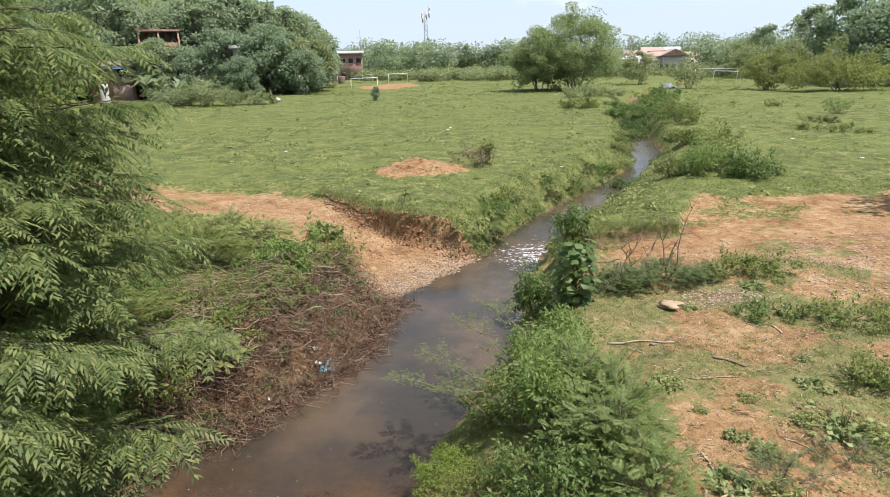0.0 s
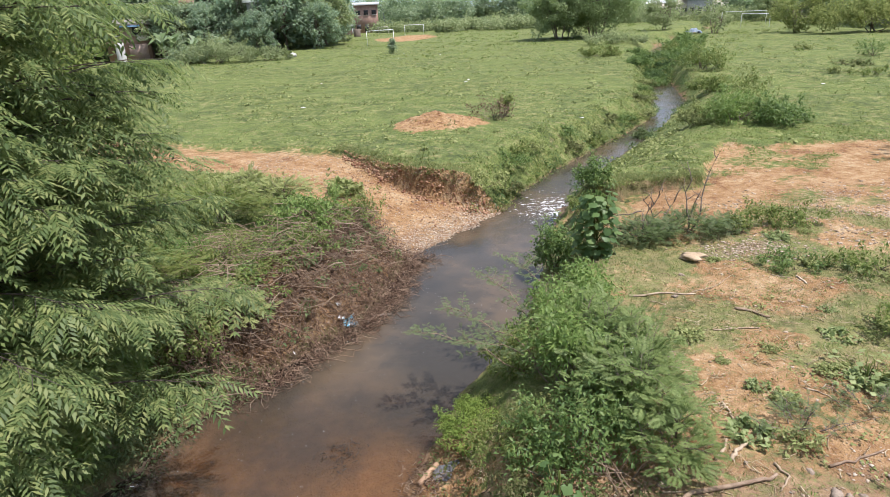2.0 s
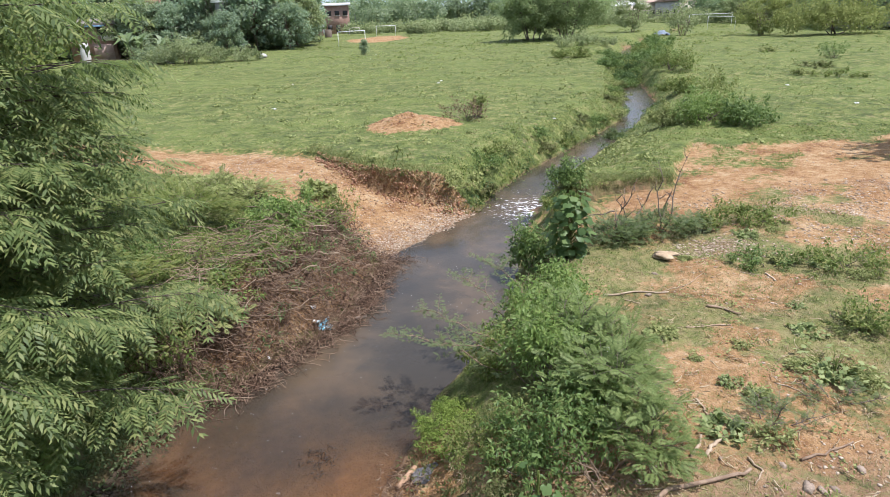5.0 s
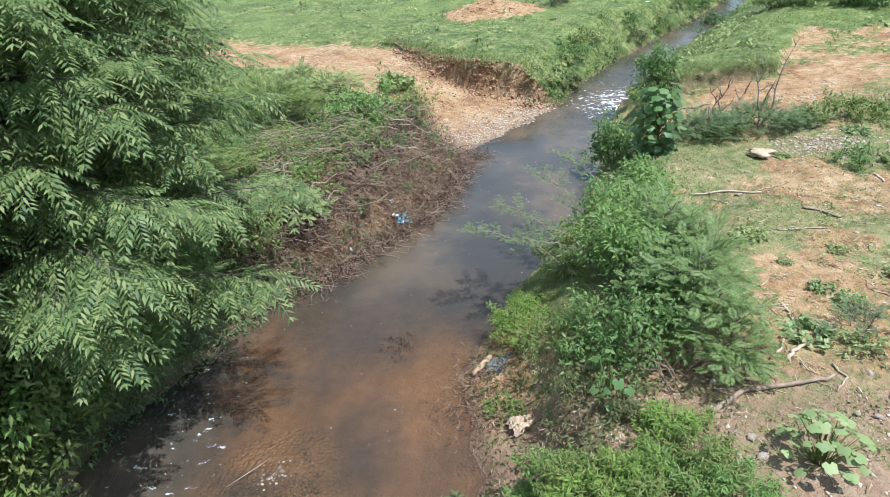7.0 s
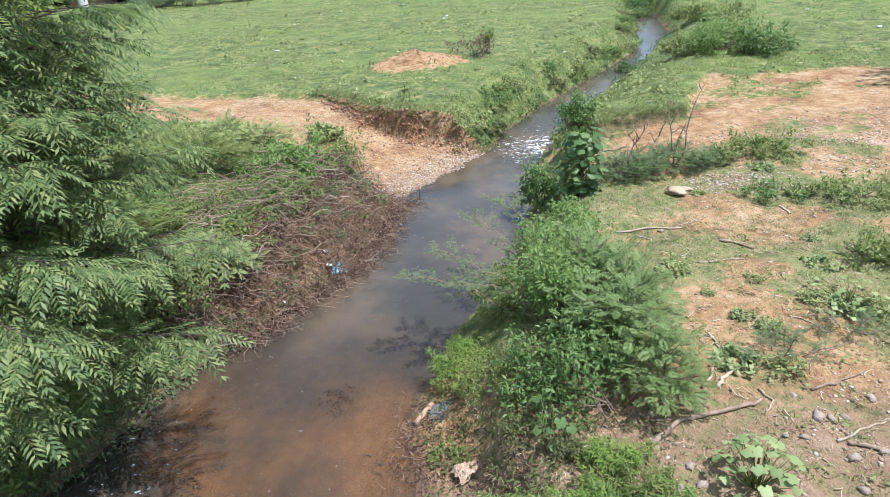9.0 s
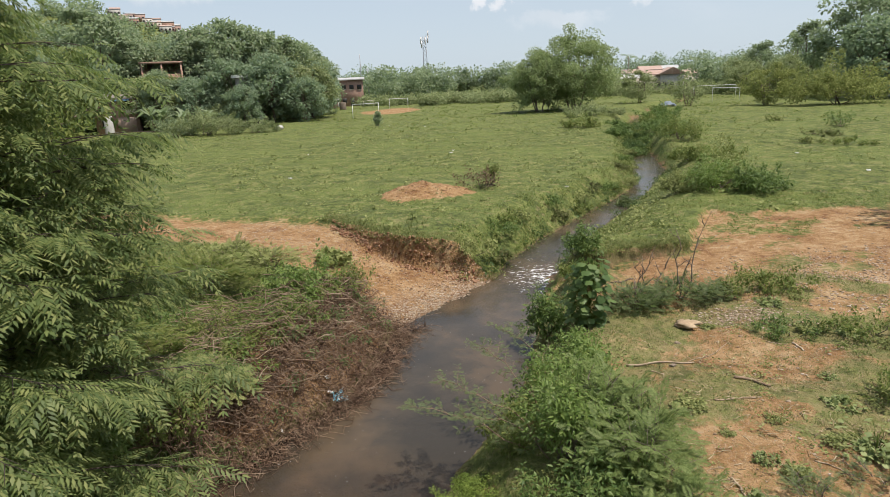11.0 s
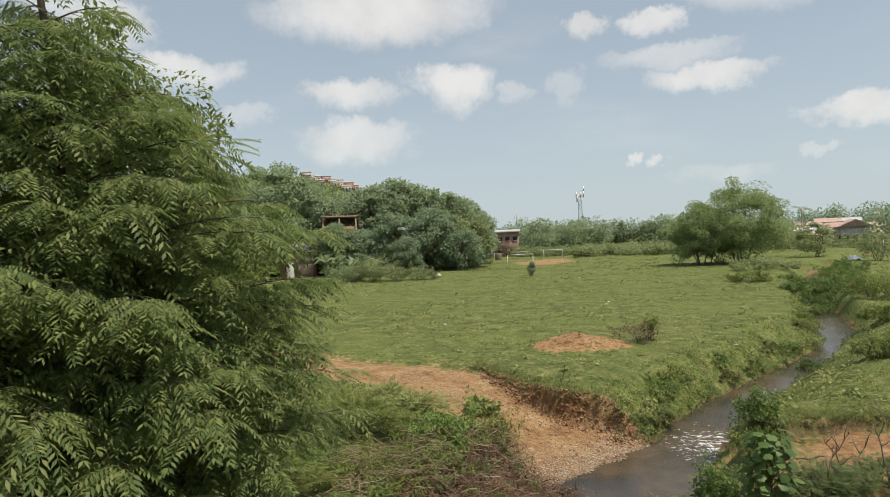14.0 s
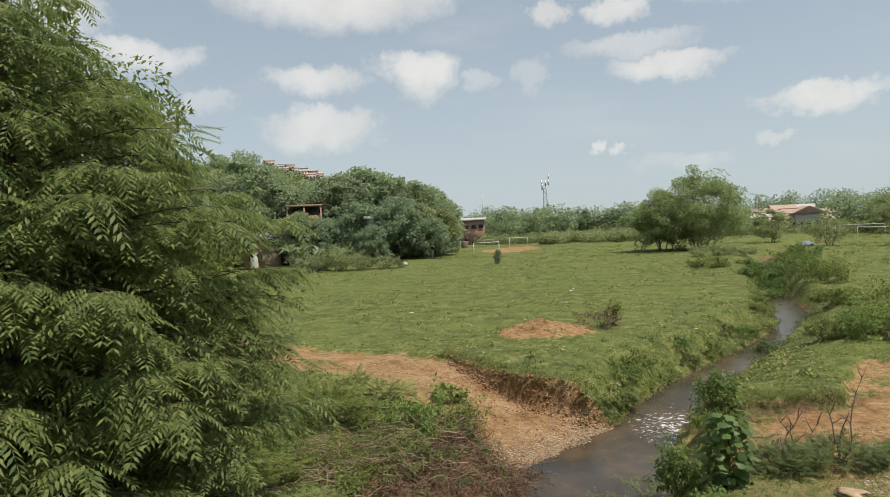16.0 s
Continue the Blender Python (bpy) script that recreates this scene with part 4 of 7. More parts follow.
def row(a0, a1, dist, n, hs, wd, seed):
    r = np.random.default_rng(seed)
    out = []
    for k in range(n):
        a = radians(a0 + (a1 - a0) * (k + r.uniform(-0.4, 0.4)) / max(1, n - 1))
        d = dist * r.uniform(0.95, 1.06)
        out.append((d * math.sin(a), d * math.cos(a), hs * r.uniform(0.8, 1.15), wd * r.uniform(0.8, 1.3)))
    return out


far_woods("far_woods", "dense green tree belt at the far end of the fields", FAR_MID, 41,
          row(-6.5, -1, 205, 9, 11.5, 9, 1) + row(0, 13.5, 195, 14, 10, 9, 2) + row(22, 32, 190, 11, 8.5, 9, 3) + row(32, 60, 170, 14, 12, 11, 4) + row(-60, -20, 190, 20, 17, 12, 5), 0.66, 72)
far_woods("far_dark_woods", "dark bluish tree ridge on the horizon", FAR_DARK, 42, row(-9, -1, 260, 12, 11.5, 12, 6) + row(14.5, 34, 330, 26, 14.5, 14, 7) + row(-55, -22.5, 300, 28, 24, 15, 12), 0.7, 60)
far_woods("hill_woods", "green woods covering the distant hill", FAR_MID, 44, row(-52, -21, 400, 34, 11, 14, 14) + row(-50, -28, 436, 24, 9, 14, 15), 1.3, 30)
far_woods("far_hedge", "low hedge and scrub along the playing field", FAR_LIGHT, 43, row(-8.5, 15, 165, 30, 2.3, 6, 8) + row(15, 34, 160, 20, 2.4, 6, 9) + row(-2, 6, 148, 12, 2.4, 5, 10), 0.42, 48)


# ---- playing fields, buildings, masts ----
def goal(label, a, b, h, mat=WHITE, deep=0.0):
    a, b = Vector(a), Vector(b)
    root = thing("goal", label, "goal", Matrix.Translation(a), group="goals on the playing fields")
    d = b - a
    r = 0.042
    for p in (Vector(), d):
        part("post", Soup().add(*tube([p + Vector((0, 0, -0.1)), p + Vector((0, 0, h))], r, 8)).mesh("post", mat), root)
    part("crossbar", Soup().add(*tube([Vector((0, 0, h)) - d.normalized() * r, d + Vector((0, 0, h)) + d.normalized() * r], r, 8)).mesh("crossbar", mat), root)


goal("white metal goal frame without net on the grass", on_ground(-14.95, 100.6), on_ground(-10.9, 101.2), 2.2)
goal("white metal goal frame beside bare red earth", on_ground(-12.4, 137.5), on_ground(-8.5, 138.6), 2.0)
goal("small yellowish goal frame by the wood", on_ground(-19.6, 150), on_ground(-17.4, 151), 1.6, CREAM)
goal("white goal frame on the far playing field", on_ground(44.9, 108.9), on_ground(48.6, 107), 2.1)
goal("white goal frame on the far playing field", on_ground(47.5, 124), on_ground(54.2, 121), 2.2)


def house(name, label, at, w, d, h, rise, wall, roof, turn=0.0, storeys=1, cols=3, group="", ridge_along=True, over=0.5):
    """A house: walls, a pitched roof with eaves, windows and a door."""
    root = thing(name, label, "house", pose(*at, 0, 0, turn), group=group)
    part("wall", Soup().add(*box(0, 0, -0.4, w, d, h + 0.4)).mesh("wall", wall), root)
    hw, hd = w / 2 + over, d / 2 + over
    if ridge_along:
        ring = [(-hw, -hd), (hw, -hd), (hw, hd), (-hw, hd)]
        ridge = [(-hw, 0), (hw, 0)]
        pairs = ((0, 1, 5, 4), (2, 3, 4, 5))
        gables = ((0, 4, 3), (1, 2, 5))
    else:
        ring = [(-hw, -hd), (hw, -hd), (hw, hd), (-hw, hd)]
        ridge = [(0, -hd), (0, hd)]
        pairs = ((3, 0, 4, 5), (1, 2, 5, 4))
        gables = ((0, 1, 4), (2, 3, 5))
    bm = bmesh.new()
    lo = [bm.verts.new((x, y, h)) for x, y in ring] + [bm.verts.new((x, y, h + rise)) for x, y in ridge]
    hi = [bm.verts.new(v.co + Vector((0, 0, 0.22))) for v in lo]
    for q in pairs:
        bm.faces.new([hi[k] for k in q])
        bm.faces.new([lo[k] for k in reversed(q)])
    for q in gables:
        bm.faces.new([hi[k] for k in q])
        bm.faces.new([lo[k] for k in reversed(q)])
    for k in range(4):
        bm.faces.new((lo[k], lo[(k + 1) % 4], hi[(k + 1) % 4], hi[k]))
    me = bpy.data.meshes.new("roof")
    bm.to_mesh(me)
    bm.free()
    me.materials.append(roof)
    part("roof", me, root)
    wm = Soup().add(*box(0, 0, 0, 1.1, 0.12, 1.1)).mesh("window", DARK)
    fm = Soup().add(*box(0, 0, -0.08, 1.3, 0.10, 0.08)).mesh("sill", CONCRETE)
    for s in range(storeys):
        for k in range(cols):
            x = -w / 2 + w * (k + 0.5) / cols
            if s == 0 and k == cols // 2:
                part("door", Soup().add(*box(x, -d / 2 - 0.02, 0, 1.0, 0.12, 2.05)).mesh("door", DARK), root)
                continue
            z = 1.0 + s * (h / storeys)
            win = part("window", wm, root, m=pose(x, -d / 2 - 0.02, z))
            part("sill", fm, win, m=pose(0, -0.06, 0))
    return root


H1, H2 = "houses beyond the far field", "houses on the hillside"
for k, (x, y, w, h, rise, wall, roof, along, label) in enumerate([
        (58.6, 203, 9.0, 3.6, 0.9, CREAM, ZINC, True, "low cream house with long grey sheet roof"), (65.0, 206, 6.0, 4.3, 1.3, CREAM, RED_TILE, True, "cream house with orange tiled roof"),
        (70.4, 204, 7.0, 4.4, 1.9, CONCRETE, TILE, False, "pale house with gabled tiled roof"), (76.4, 207, 5.6, 4.0, 1.2, CREAM, TILE, True, "small pale house with faded tiled roof"),
        (62.0, 216, 6.5, 5.2, 1.1, WHITE, TILE, True, "white-walled house behind with tiled roof"), (68.2, 218, 6.5, 5.8, 1.2, CREAM, RED_TILE, True, "taller cream house with orange tiled roof"),
        (74.6, 219, 6.0, 6.0, 1.0, CONCRETE, ZINC, True, "grey two-storey house with sheet roof"), (80.0, 214, 5.5, 4.4, 1.2, CREAM, RED_TILE, False, "cream house with gabled orange roof")]):
    house("row_house", label, on_ground(x, y), w, 7, h, rise, wall, roof, -16 + 5 * (k % 3), 1, 3, H1, ridge_along=along)
house("brick_house", "two-storey brick house with flat eaves", on_ground(-25.0, 170), 6.0, 7, 6.6, 0.5, BRICK, ZINC, 8, 2, 3)
house("low_house", "low white-walled house beside the brick house", on_ground(-31.5, 168), 6.5, 6, 2.6, 0.7, WHITE, TILE, 6, 1, 4)
house("low_house", "small brick shed with sheet roof by the field", on_ground(-29.5, 158), 5, 4, 1.8, 0.5, BRICK, ZINC, 6, 1, 3)
house("brick_house", "small brick house with orange door front under trees", on_ground(-47.5, 92), 5.5, 5, 4.6, 0.6, BRICK, OLD_CONCRETE, 22, 2, 2)
part("awning", Soup().add(*box(0, 0, 0, 2.6, 1.6, 0.12)).mesh("awning", BLUE), bpy.data.objects["brick_house.001"], "blue plastic awning", pose(0.6, -2.6, 4.5, 12, 0, 0))
part("shop_front", Soup().add(*box(0, 0, 0, 2.4, 0.1, 2.0)).mesh("shop_front", TILE), bpy.data.objects["brick_house.001"], "orange painted front", pose(1.2, -2.62, 0.1))
part("panel", Soup().add(*box(0, 0, 0, 1.5, 0.1, 0.7)).mesh("panel", CREAM), bpy.data.objects["brick_house.001"], "white panel", pose(1.9, -2.64, 2.5))
house("shed", "low shed with pale sheet roof among trees", on_ground(63.5, 99), 8, 4, 4.6, 0.5, CONCRETE, ZINC, -30, 1, 2)
house("shed", "pale sheet roof among the trees", on_ground(-30.0, 97.5), 3.2, 3, 6.9, 0.3, CONCRETE, WHITE, 12, 1, 2)

r = np.random.default_rng(17)
for k in range(17):
    a, d = radians(-26.6 + 5.0 * (k % 9) / 8 + r.uniform(-0.3, 0.3)), 452 + 20 * (k // 9) + r.uniform(-6, 6)
    x, y = d * math.sin(a), d * math.cos(a)
    lab, wall, roof = [("pale red hillside house with sheet roof", TILE, ZINC), ("cream hillside house with tiled roof", CREAM, TILE), ("grey unplastered hillside house", CONCRETE, TILE), ("brick hillside house with sheet roof", BRICK, ZINC)][k % 4]
    house("hillside_house", lab, on_ground(x, y), r.uniform(4.5, 9), 6, r.uniform(2.2, 4.6), r.uniform(0.4, 1.2), wall, roof, math.degrees(-a) + r.uniform(-8, 8), 1, 3, H2, over=0.15)


def unfinished():
    root = thing("unfinished_building", "unfinished brick and concrete building between the trees", "building", pose(*on_ground(-43.0, 98.5), 0, 0, 22))
    for z in (6.7, 9.5):
        part("floor_slab", Soup().add(*box(0, 0, z, 6.0, 4.6, 0.26)).mesh("floor_slab", BRICK), root)
    col = Soup().add(*box(0, 0, 0, 0.24, 0.24, 9.8)).mesh("column", BRICK)
    for x in (-2.7, 0, 2.7):
        for y in (-2.1, 2.1):
            part("column", col, root, m=pose(x, y, -0.3))
    part("wall", Soup().add(*box(0, 1.4, 0, 5.4, 0.2, 9.4)).mesh("wall", BRICK), root, "brick infill wall")
    part("parapet", Soup().add(*box(0, -2.0, 6.96, 5.6, 0.16, 1.0)).mesh("parapet", BRICK), root, "low brick parapet")


unfinished()
thing("concrete_pillar", "pale concrete bridge pillar under trees", "pillar", pose(*on_ground(-46.2, 86.5)), Soup().add(*tube([(0, 0, -0.3), (0, 0, 0), (0, 0, 2.4), (0, 0, 2.5)], [0.62, 0.6, 0.56, 0.5], 14)).mesh("concrete_pillar", CONCRETE))
thing("dark_tank", "dark weathered tank standing by the playing field", "tank", pose(*on_ground(-23.0, 141)), Soup().add(*tube([(0, 0, -0.1), (0, 0, 0.1), (0, 0, 1.5), (0, 0, 1.6)], [0.72, 0.75, 0.75, 0.66], 16)).mesh("dark_tank", BARK))
thing("pale_boulder", "pale boulder lying in the grass", "boulder", pose(*on_ground(-21.6, 81)), Soup().add(*lump(0.55, 3)).mesh("pale_boulder", CONCRETE, False))
thing("tarpaulin_heap", "blue tarpaulin thrown over a low heap", "tarpaulin", pose(*on_ground(33.6, 98)), Soup().add(*crumpled(2.2, 1.4, 0.32, 5, 14, -0.25)).mesh("tarpaulin_heap", FADED, False))


def lattice_mast(at, h):
    root = thing("radio_mast", "grey lattice radio mast with antenna panels", "mast", pose(*at))
    s = Soup()
    w0, w1 = 0.9, 0.45
    corner = [(-1, -1), (1, -1), (1, 1), (-1, 1)]
    def at_h(k, z):
        w = w0 + (w1 - w0) * z / h
        return np.array((corner[k][0] * w, corner[k][1] * w, z))
    for k in range(4):
        s.add(*tube([at_h(k, -0.5), at_h(k, h)], 0.10, 5))
        for z in np.arange(0, h - 1, 1.5):
            s.add(*tube([at_h(k, z), at_h((k + 1) % 4, z + 1.5)], 0.05, 4))
    part("lattice", s.mesh("lattice", STEEL), root)
    for k, (x, y, z) in enumerate([(-1.2, 0, h - 2.4), (1.2, 0, h - 2.2), (0.3, -1.1, h - 2.6), (1.3, 0.5, h - 0.4), (-1.0, -0.6, h - 3.8)]):
        part("antenna", Soup().add(*box(x, y, z, 0.42, 0.3, 2.2)).add(*tube([(x * 0.4, y * 0.4, z + 0.8), (x, y, z + 0.8)], 0.06, 4)).mesh("antenna", ZINC), root, "pale antenna panel")


lattice_mast(on_ground(-6.9, 226), 20.5)


def pole(label, at, h, arms):
    root = thing("light_pole", label, "pole", pose(*at))
    part("pole", Soup().add(*tube([(0, 0, -0.4), (0, 0, h)], [0.22, 0.10], 8)).mesh("pole", STEEL), root)
    for z, l in arms:
        part("cross_arm", Soup().add(*tube([(-l, 0, z), (l, 0, z)], 0.09, 5)).mesh("cross_arm", STEEL), root)


pole("tall thin steel pole beyond the field", on_ground(-27.2, 208), 15.0, [])
pole("utility pole with short cross arms", on_ground(-26.0, 216), 11.0, [(10.2, 0.9), (9.2, 0.6)])


def palm():
    r = np.random.default_rng(8)
    root = thing("palm_tree", "tall palm with drooping fronds beyond the houses", "palm", pose(*on_ground(60.4, 216)))
    part("trunk", Soup().add(*tube(wander((0, 0, -0.3), (0.3, 0, 10.8), 0.02, 7, r), np.linspace(0.24, 0.15, 7), 8)).mesh("trunk", PALE_BARK), root)
    a = np.linspace(0, 6.28, 15)[:-1] + r.normal(0, 0.15, 14)
    f = np.stack([np.cos(a), np.sin(a), r.uniform(-0.2, 0.9, 14)], 1)
    part("crown", mesh_from("crown", *spread(pinnate_leaf(14, 0.22, 0.05, 0.5, 0.5, 0.3), np.repeat([(0.3, 0, 10.8)], 14, 0), f, np.repeat([(0, 0, 1.0)], 14, 0), 2.6), FAR_DARK), root)


palm()


def banana(at, s, seed):
    r = np.random.default_rng(seed)
    root = thing("banana_plant", "banana plant with long torn green leaves", "plant", pose(*at), group="banana plants under the trees")
    part("stem", Soup().add(*tube([(0, 0, -0.2), (0, 0, 1.0 * s), (0.1, 0, 2.0 * s)], [0.18, 0.15, 0.08], 8)).mesh("stem", FAR_LIGHT), root)
    lv = mesh_from("leaf", *spread(simple_leaf(0.26, 0.55), [(0, 0, 0)], [(0, 1, 0)], [(0, 0, 1)], 2.6 * s), FAR_MID)
    for k in range(8):
        part("leaf", lv, root, m=pose(0.05, 0, 1.9 * s, r.uniform(15, 65), 0, k * 47 + r.uniform(-12, 12)))


for k, (x, y, s) in enumerate([(-38.0, 85, 1.1), (-40.2, 86, 1.2), (-35.8, 86, 1.0), (-33.0, 88, 0.9)]):
    banana(on_ground(x, y), s, k)

# ---- the feather-leaved tree beside the viewpoint ----
def near_tree():
    """Limbs in tiers round a straight leader; each bears a flat spray of twigs with drooping feather leaves."""
    r = np.random.default_rng(3)
    x0, y0 = -6.6, 6.4
    base = height(x0, y0)
    root = thing("feather_leaved_tree", "tall tree with drooping green feather leaves beside the stream", "tree", pose(x0, y0, base))
    prof_z, prof_r = [0.2, 1.2, 2.3, 3.2, 4.2, 5.2, 6.0, 7.0, 7.7, 8.6, 9.4], [2.4, 3.0, 3.65, 3.8, 3.8, 3.2, 2.25, 1.35, 0.8, 0.5, 0.2]
    lead = wander((0, 0, -0.4), (-0.2, 0.1, 9.5 - base), 0.04, 12, r)
    part("trunk", Soup().add(*tube(lead, np.linspace(0.17, 0.02, 12), 8)).mesh("trunk", DARK_BARK), root)
    zz = np.linspace(0.5, 9.3, 200)
    share = np.cumsum(np.interp(zz, prof_z, prof_r) ** 1.25 + 0.25)
    share /= share[-1]
    pos, fwd, up, size = [], [], [], []
    twigs = Soup()
    for k in range(270):
        z = float(np.interp((k + 0.5) / 270, share, zz)) + r.normal(0, 0.08)
        ang = k * 2.39996 + r.normal(0, 0.25)
        ang = (ang + math.pi) % (2 * math.pi) - math.pi
        facing = abs((ang + 0.15 + math.pi) % (2 * math.pi) - math.pi)
        lowest = 0.5 if facing < 0.6 else 1.0 if facing < 1.0 else 1.8
        if z < lowest and math.cos(ang + 0.6) > -0.2:
            continue
        gap = waves(2.2 * ang, 2.4 * z, 1.0, 5)
        out = np.array((math.cos(ang), math.sin(ang), 0))
        side = np.array((-out[1], out[0], 0))
        reach = np.interp(z, prof_z, prof_r) * (0.86 + 0.12 * gap + r.uniform(-0.30, 0.14))
        reach += 0.7 * math.exp(-((ang + 0.4) / 0.45) ** 2) * smooth(2.4, 1.6, z)
        reach *= 1 + 0.12 * math.exp(-((ang - 0.75) / 0.6) ** 2)
        reach *= 1 - 0.38 * math.exp(-((ang + 0.60) / 0.95) ** 2) * smooth(1.6, 4.2, z)
        u = np.linspace(0, 1, 9)[:, None]
        line = out * reach * u + (0, 0, 1) * (z - base + reach * (-0.30 + 0.52 * u - 0.22 * u ** 3)) + side * reach * 0.06 * r.normal() * u * u
        line += (lead[min(11, max(0, int((line[0, 2] + 0.4) / 9.9 * 11)))] * (1, 1, 0)) * (1 - u)
        line[:, 2] = np.maximum(line[:, 2], 0.15)
        bough = Soup().add(*tube(line, np.linspace(0.010 + 0.006 * reach, 0.003, 9), 5))
        if k % 8 == 0:
            part("limb", bough.mesh("limb", DARK_BARK), root)
        else:
            twigs.add(np.concatenate(bough.v), np.concatenate(bough.t))
        stations = int(3 + 2.2 * reach)
        for j, q in enumerate(np.linspace(0.30 if reach > 1.2 else 0.1, 1.0, stations)):
            p = np.array([np.interp(q, u[:, 0], line[:, c]) for c in range(3)])
            for e in (-1, 1):
                fan = r.uniform(0.55, 1.15) * (1.1 - 0.75 * q)
                d = unit(out * 1.0 + side * e * fan * 1.3 + (0, 0, r.normal(-0.02, 0.12)))
                tl = r.uniform(0.20, 0.50) * (0.55 + 0.45 * min(1.0, reach / 2)) * (1.15 - 0.45 * q)
                tw = np.array([p + d * tl * g + (0, 0, -0.16 * tl * g * g) for g in (0, 0.5, 1.0)])
                twigs.add(*tube(tw, [0.006, 0.004, 0.002], 3))
                across = unit(np.cross(d, (0, 0, 1.0)))
                for g, w in ((1, -0.9), (1, 0.9), (2, -0.55), (2, 0.55), (2, 0.0)):
                    if r.uniform() < 0.18:
                        continue
                    pos.append(tw[g])
                    fwd.append(d * 0.75 + across * (w + r.normal(0, 0.18)) + (0, 0, r.normal(0.02, 0.13)))
                    up.append((r.normal(0, 0.18), r.normal(0, 0.18), 1))
                    size.append(r.uniform(0.28, 0.46) * (0.75 if z > 7.6 else 1.0))
    part("twig_work", twigs.mesh("twig_work", DARK_BARK), root)
    pos, fwd, up, size = map(np.array, (pos, fwd, up, size))
    soup = Soup()
    pick = r.integers(0, 3, len(pos))
    for k, leaf in enumerate((pinnate_leaf(8, 0.25, 0.080, 0.55, 0.60, 0.6), pinnate_leaf(7, 0.27, 0.086, 0.85, 0.85, 0.7), pinnate_leaf(9, 0.22, 0.070, 0.40, 0.40, 0.5))):
        soup.add(*spread(leaf, pos[pick == k], fwd[pick == k], up[pick == k], size[pick == k]))
    part("crown", soup.mesh("crown", L_NEAR), root)
    # the inner leaves, with some of their shade put into the leaf colour
    n = 420
    z = r.uniform(0.4, 7.4, n)
    ang = r.uniform(0, 6.283, n)
    rad = np.interp(z, prof_z, prof_r) * r.uniform(0.25, 0.86, n)
    rad *= 1 - 0.38 * np.exp(-((((ang + math.pi) % (2 * math.pi) - math.pi) + 0.60) / 0.95) ** 2) * smooth(1.6, 4.2, z)
    c = np.stack([rad * np.cos(ang), rad * np.sin(ang), z - base], 1)
    part("inner_leaves", mesh_from("inner_leaves", *foliage(c, 0.42, 56, simple_leaf(0.4, 0.25), 0.085, r), L_INNER), root)


near_tree()
make_tree("small_leaved_tree", "green tree with fine leaves behind the feather-leaved tree", on_ground(-10.8, 12.0), 9.7, 3.7, 0.6, 130, 220, 0.17, L_LIGHT, 32, shape=0.45, template=simple_leaf(0.4, 0.2), crown_low=0.8, clump=0.7)
# ---- plants and litter on the banks ----
STICKS = [
    ([(2.02, 5.21), (2.45, 5.56), (3.13, 5.63), (3.44, 5.72)], 0.04, 0.022, BROWN_STICK),
    ([(2.98, 10.63), (3.57, 10.65), (4.19, 10.59)], 0.026, 0.016, DRYWOOD),
    ([(4.1, 10.63), (4.65, 10.95), (5.17, 11.39)], 0.014, 0.008, DRYWOOD),
    ([(2.81, 7.04), (3.09, 7.09), (3.39, 7.16)], 0.022, 0.014, DRYWOOD),
    ([(3.39, 7.16), (3.41, 6.98), (3.37, 6.62)], 0.022, 0.014, DRYWOOD),
    ([(3.05, 6.06), (3.24, 6.23), (3.41, 6.36)], 0.03, 0.026, DRYWOOD),
    ([(2.92, 6.1), (3.17, 6.44)], 0.026, 0.018, DRYWOOD),
    ([(3.98, 5.07), (4.36, 5.26), (4.75, 5.41)], 0.02, 0.012, DRYWOOD),
    ([(4.07, 5.05), (4.24, 4.98), (4.4, 4.89)], 0.03, 0.022, BROWN_STICK),
    ([(4.02, 9.15), (4.42, 9.31), (4.81, 9.29)], 0.018, 0.014, DRYWOOD),
    ([(4.67, 9.98), (4.97, 9.93), (5.17, 9.71)], 0.03, 0.022, BROWN_STICK),
    ([(4.18, 6.28), (4.53, 6.53), (5.35, 6.91)], 0.012, 0.005, BROWN_STICK),
    ([(4.17, 5.97), (4.48, 6.04), (4.93, 6.18)], 0.022, 0.012, BROWN_STICK),
    ([(3.53, 5.94), (3.59, 5.71), (3.38, 5.49)], 0.02, 0.01, DRYWOOD),
    ([(2.15, 5.62), (2.4, 5.6)], 0.016, 0.012, DRYWOOD),
    ([(3.3, 10.42), (3.57, 10.28)], 0.014, 0.01, DRYWOOD),
    ([(5.98, 11.5), (6.31, 11.37)], 0.012, 0.01, DRYWOOD),
    ([(6.44, 11.4), (6.42, 10.99)], 0.022, 0.018, SACKING),
    ([(4.59, 7.4), (4.82, 7.22), (4.92, 7.04)], 0.012, 0.008, DRYWOOD),
]
STONES = [(2.18, 5.74, 0.06), (2.3, 4.83, 0.055), (4.12, 5.43, 0.06), (3.66, 5.15, 0.05), (4.04, 4.85, 0.07), (3.99, 5.47, 0.08), (4.31, 5.5, 0.05), (4.36, 4.89, 0.06), (3.48, 5.21, 0.04), (4.78, 5.79, 0.06), (4.26, 11.58, 0.06), (3.8, 10.53, 0.06), (3.22, 5.99, 0.03), (3.91, 5.87, 0.05), (4.19, 5.19, 0.05), (2.33, 4.57, 0.06), (2.09, 4.54, 0.05), (3.88, 4.43, 0.06), (2.94, 4.52, 0.05)]
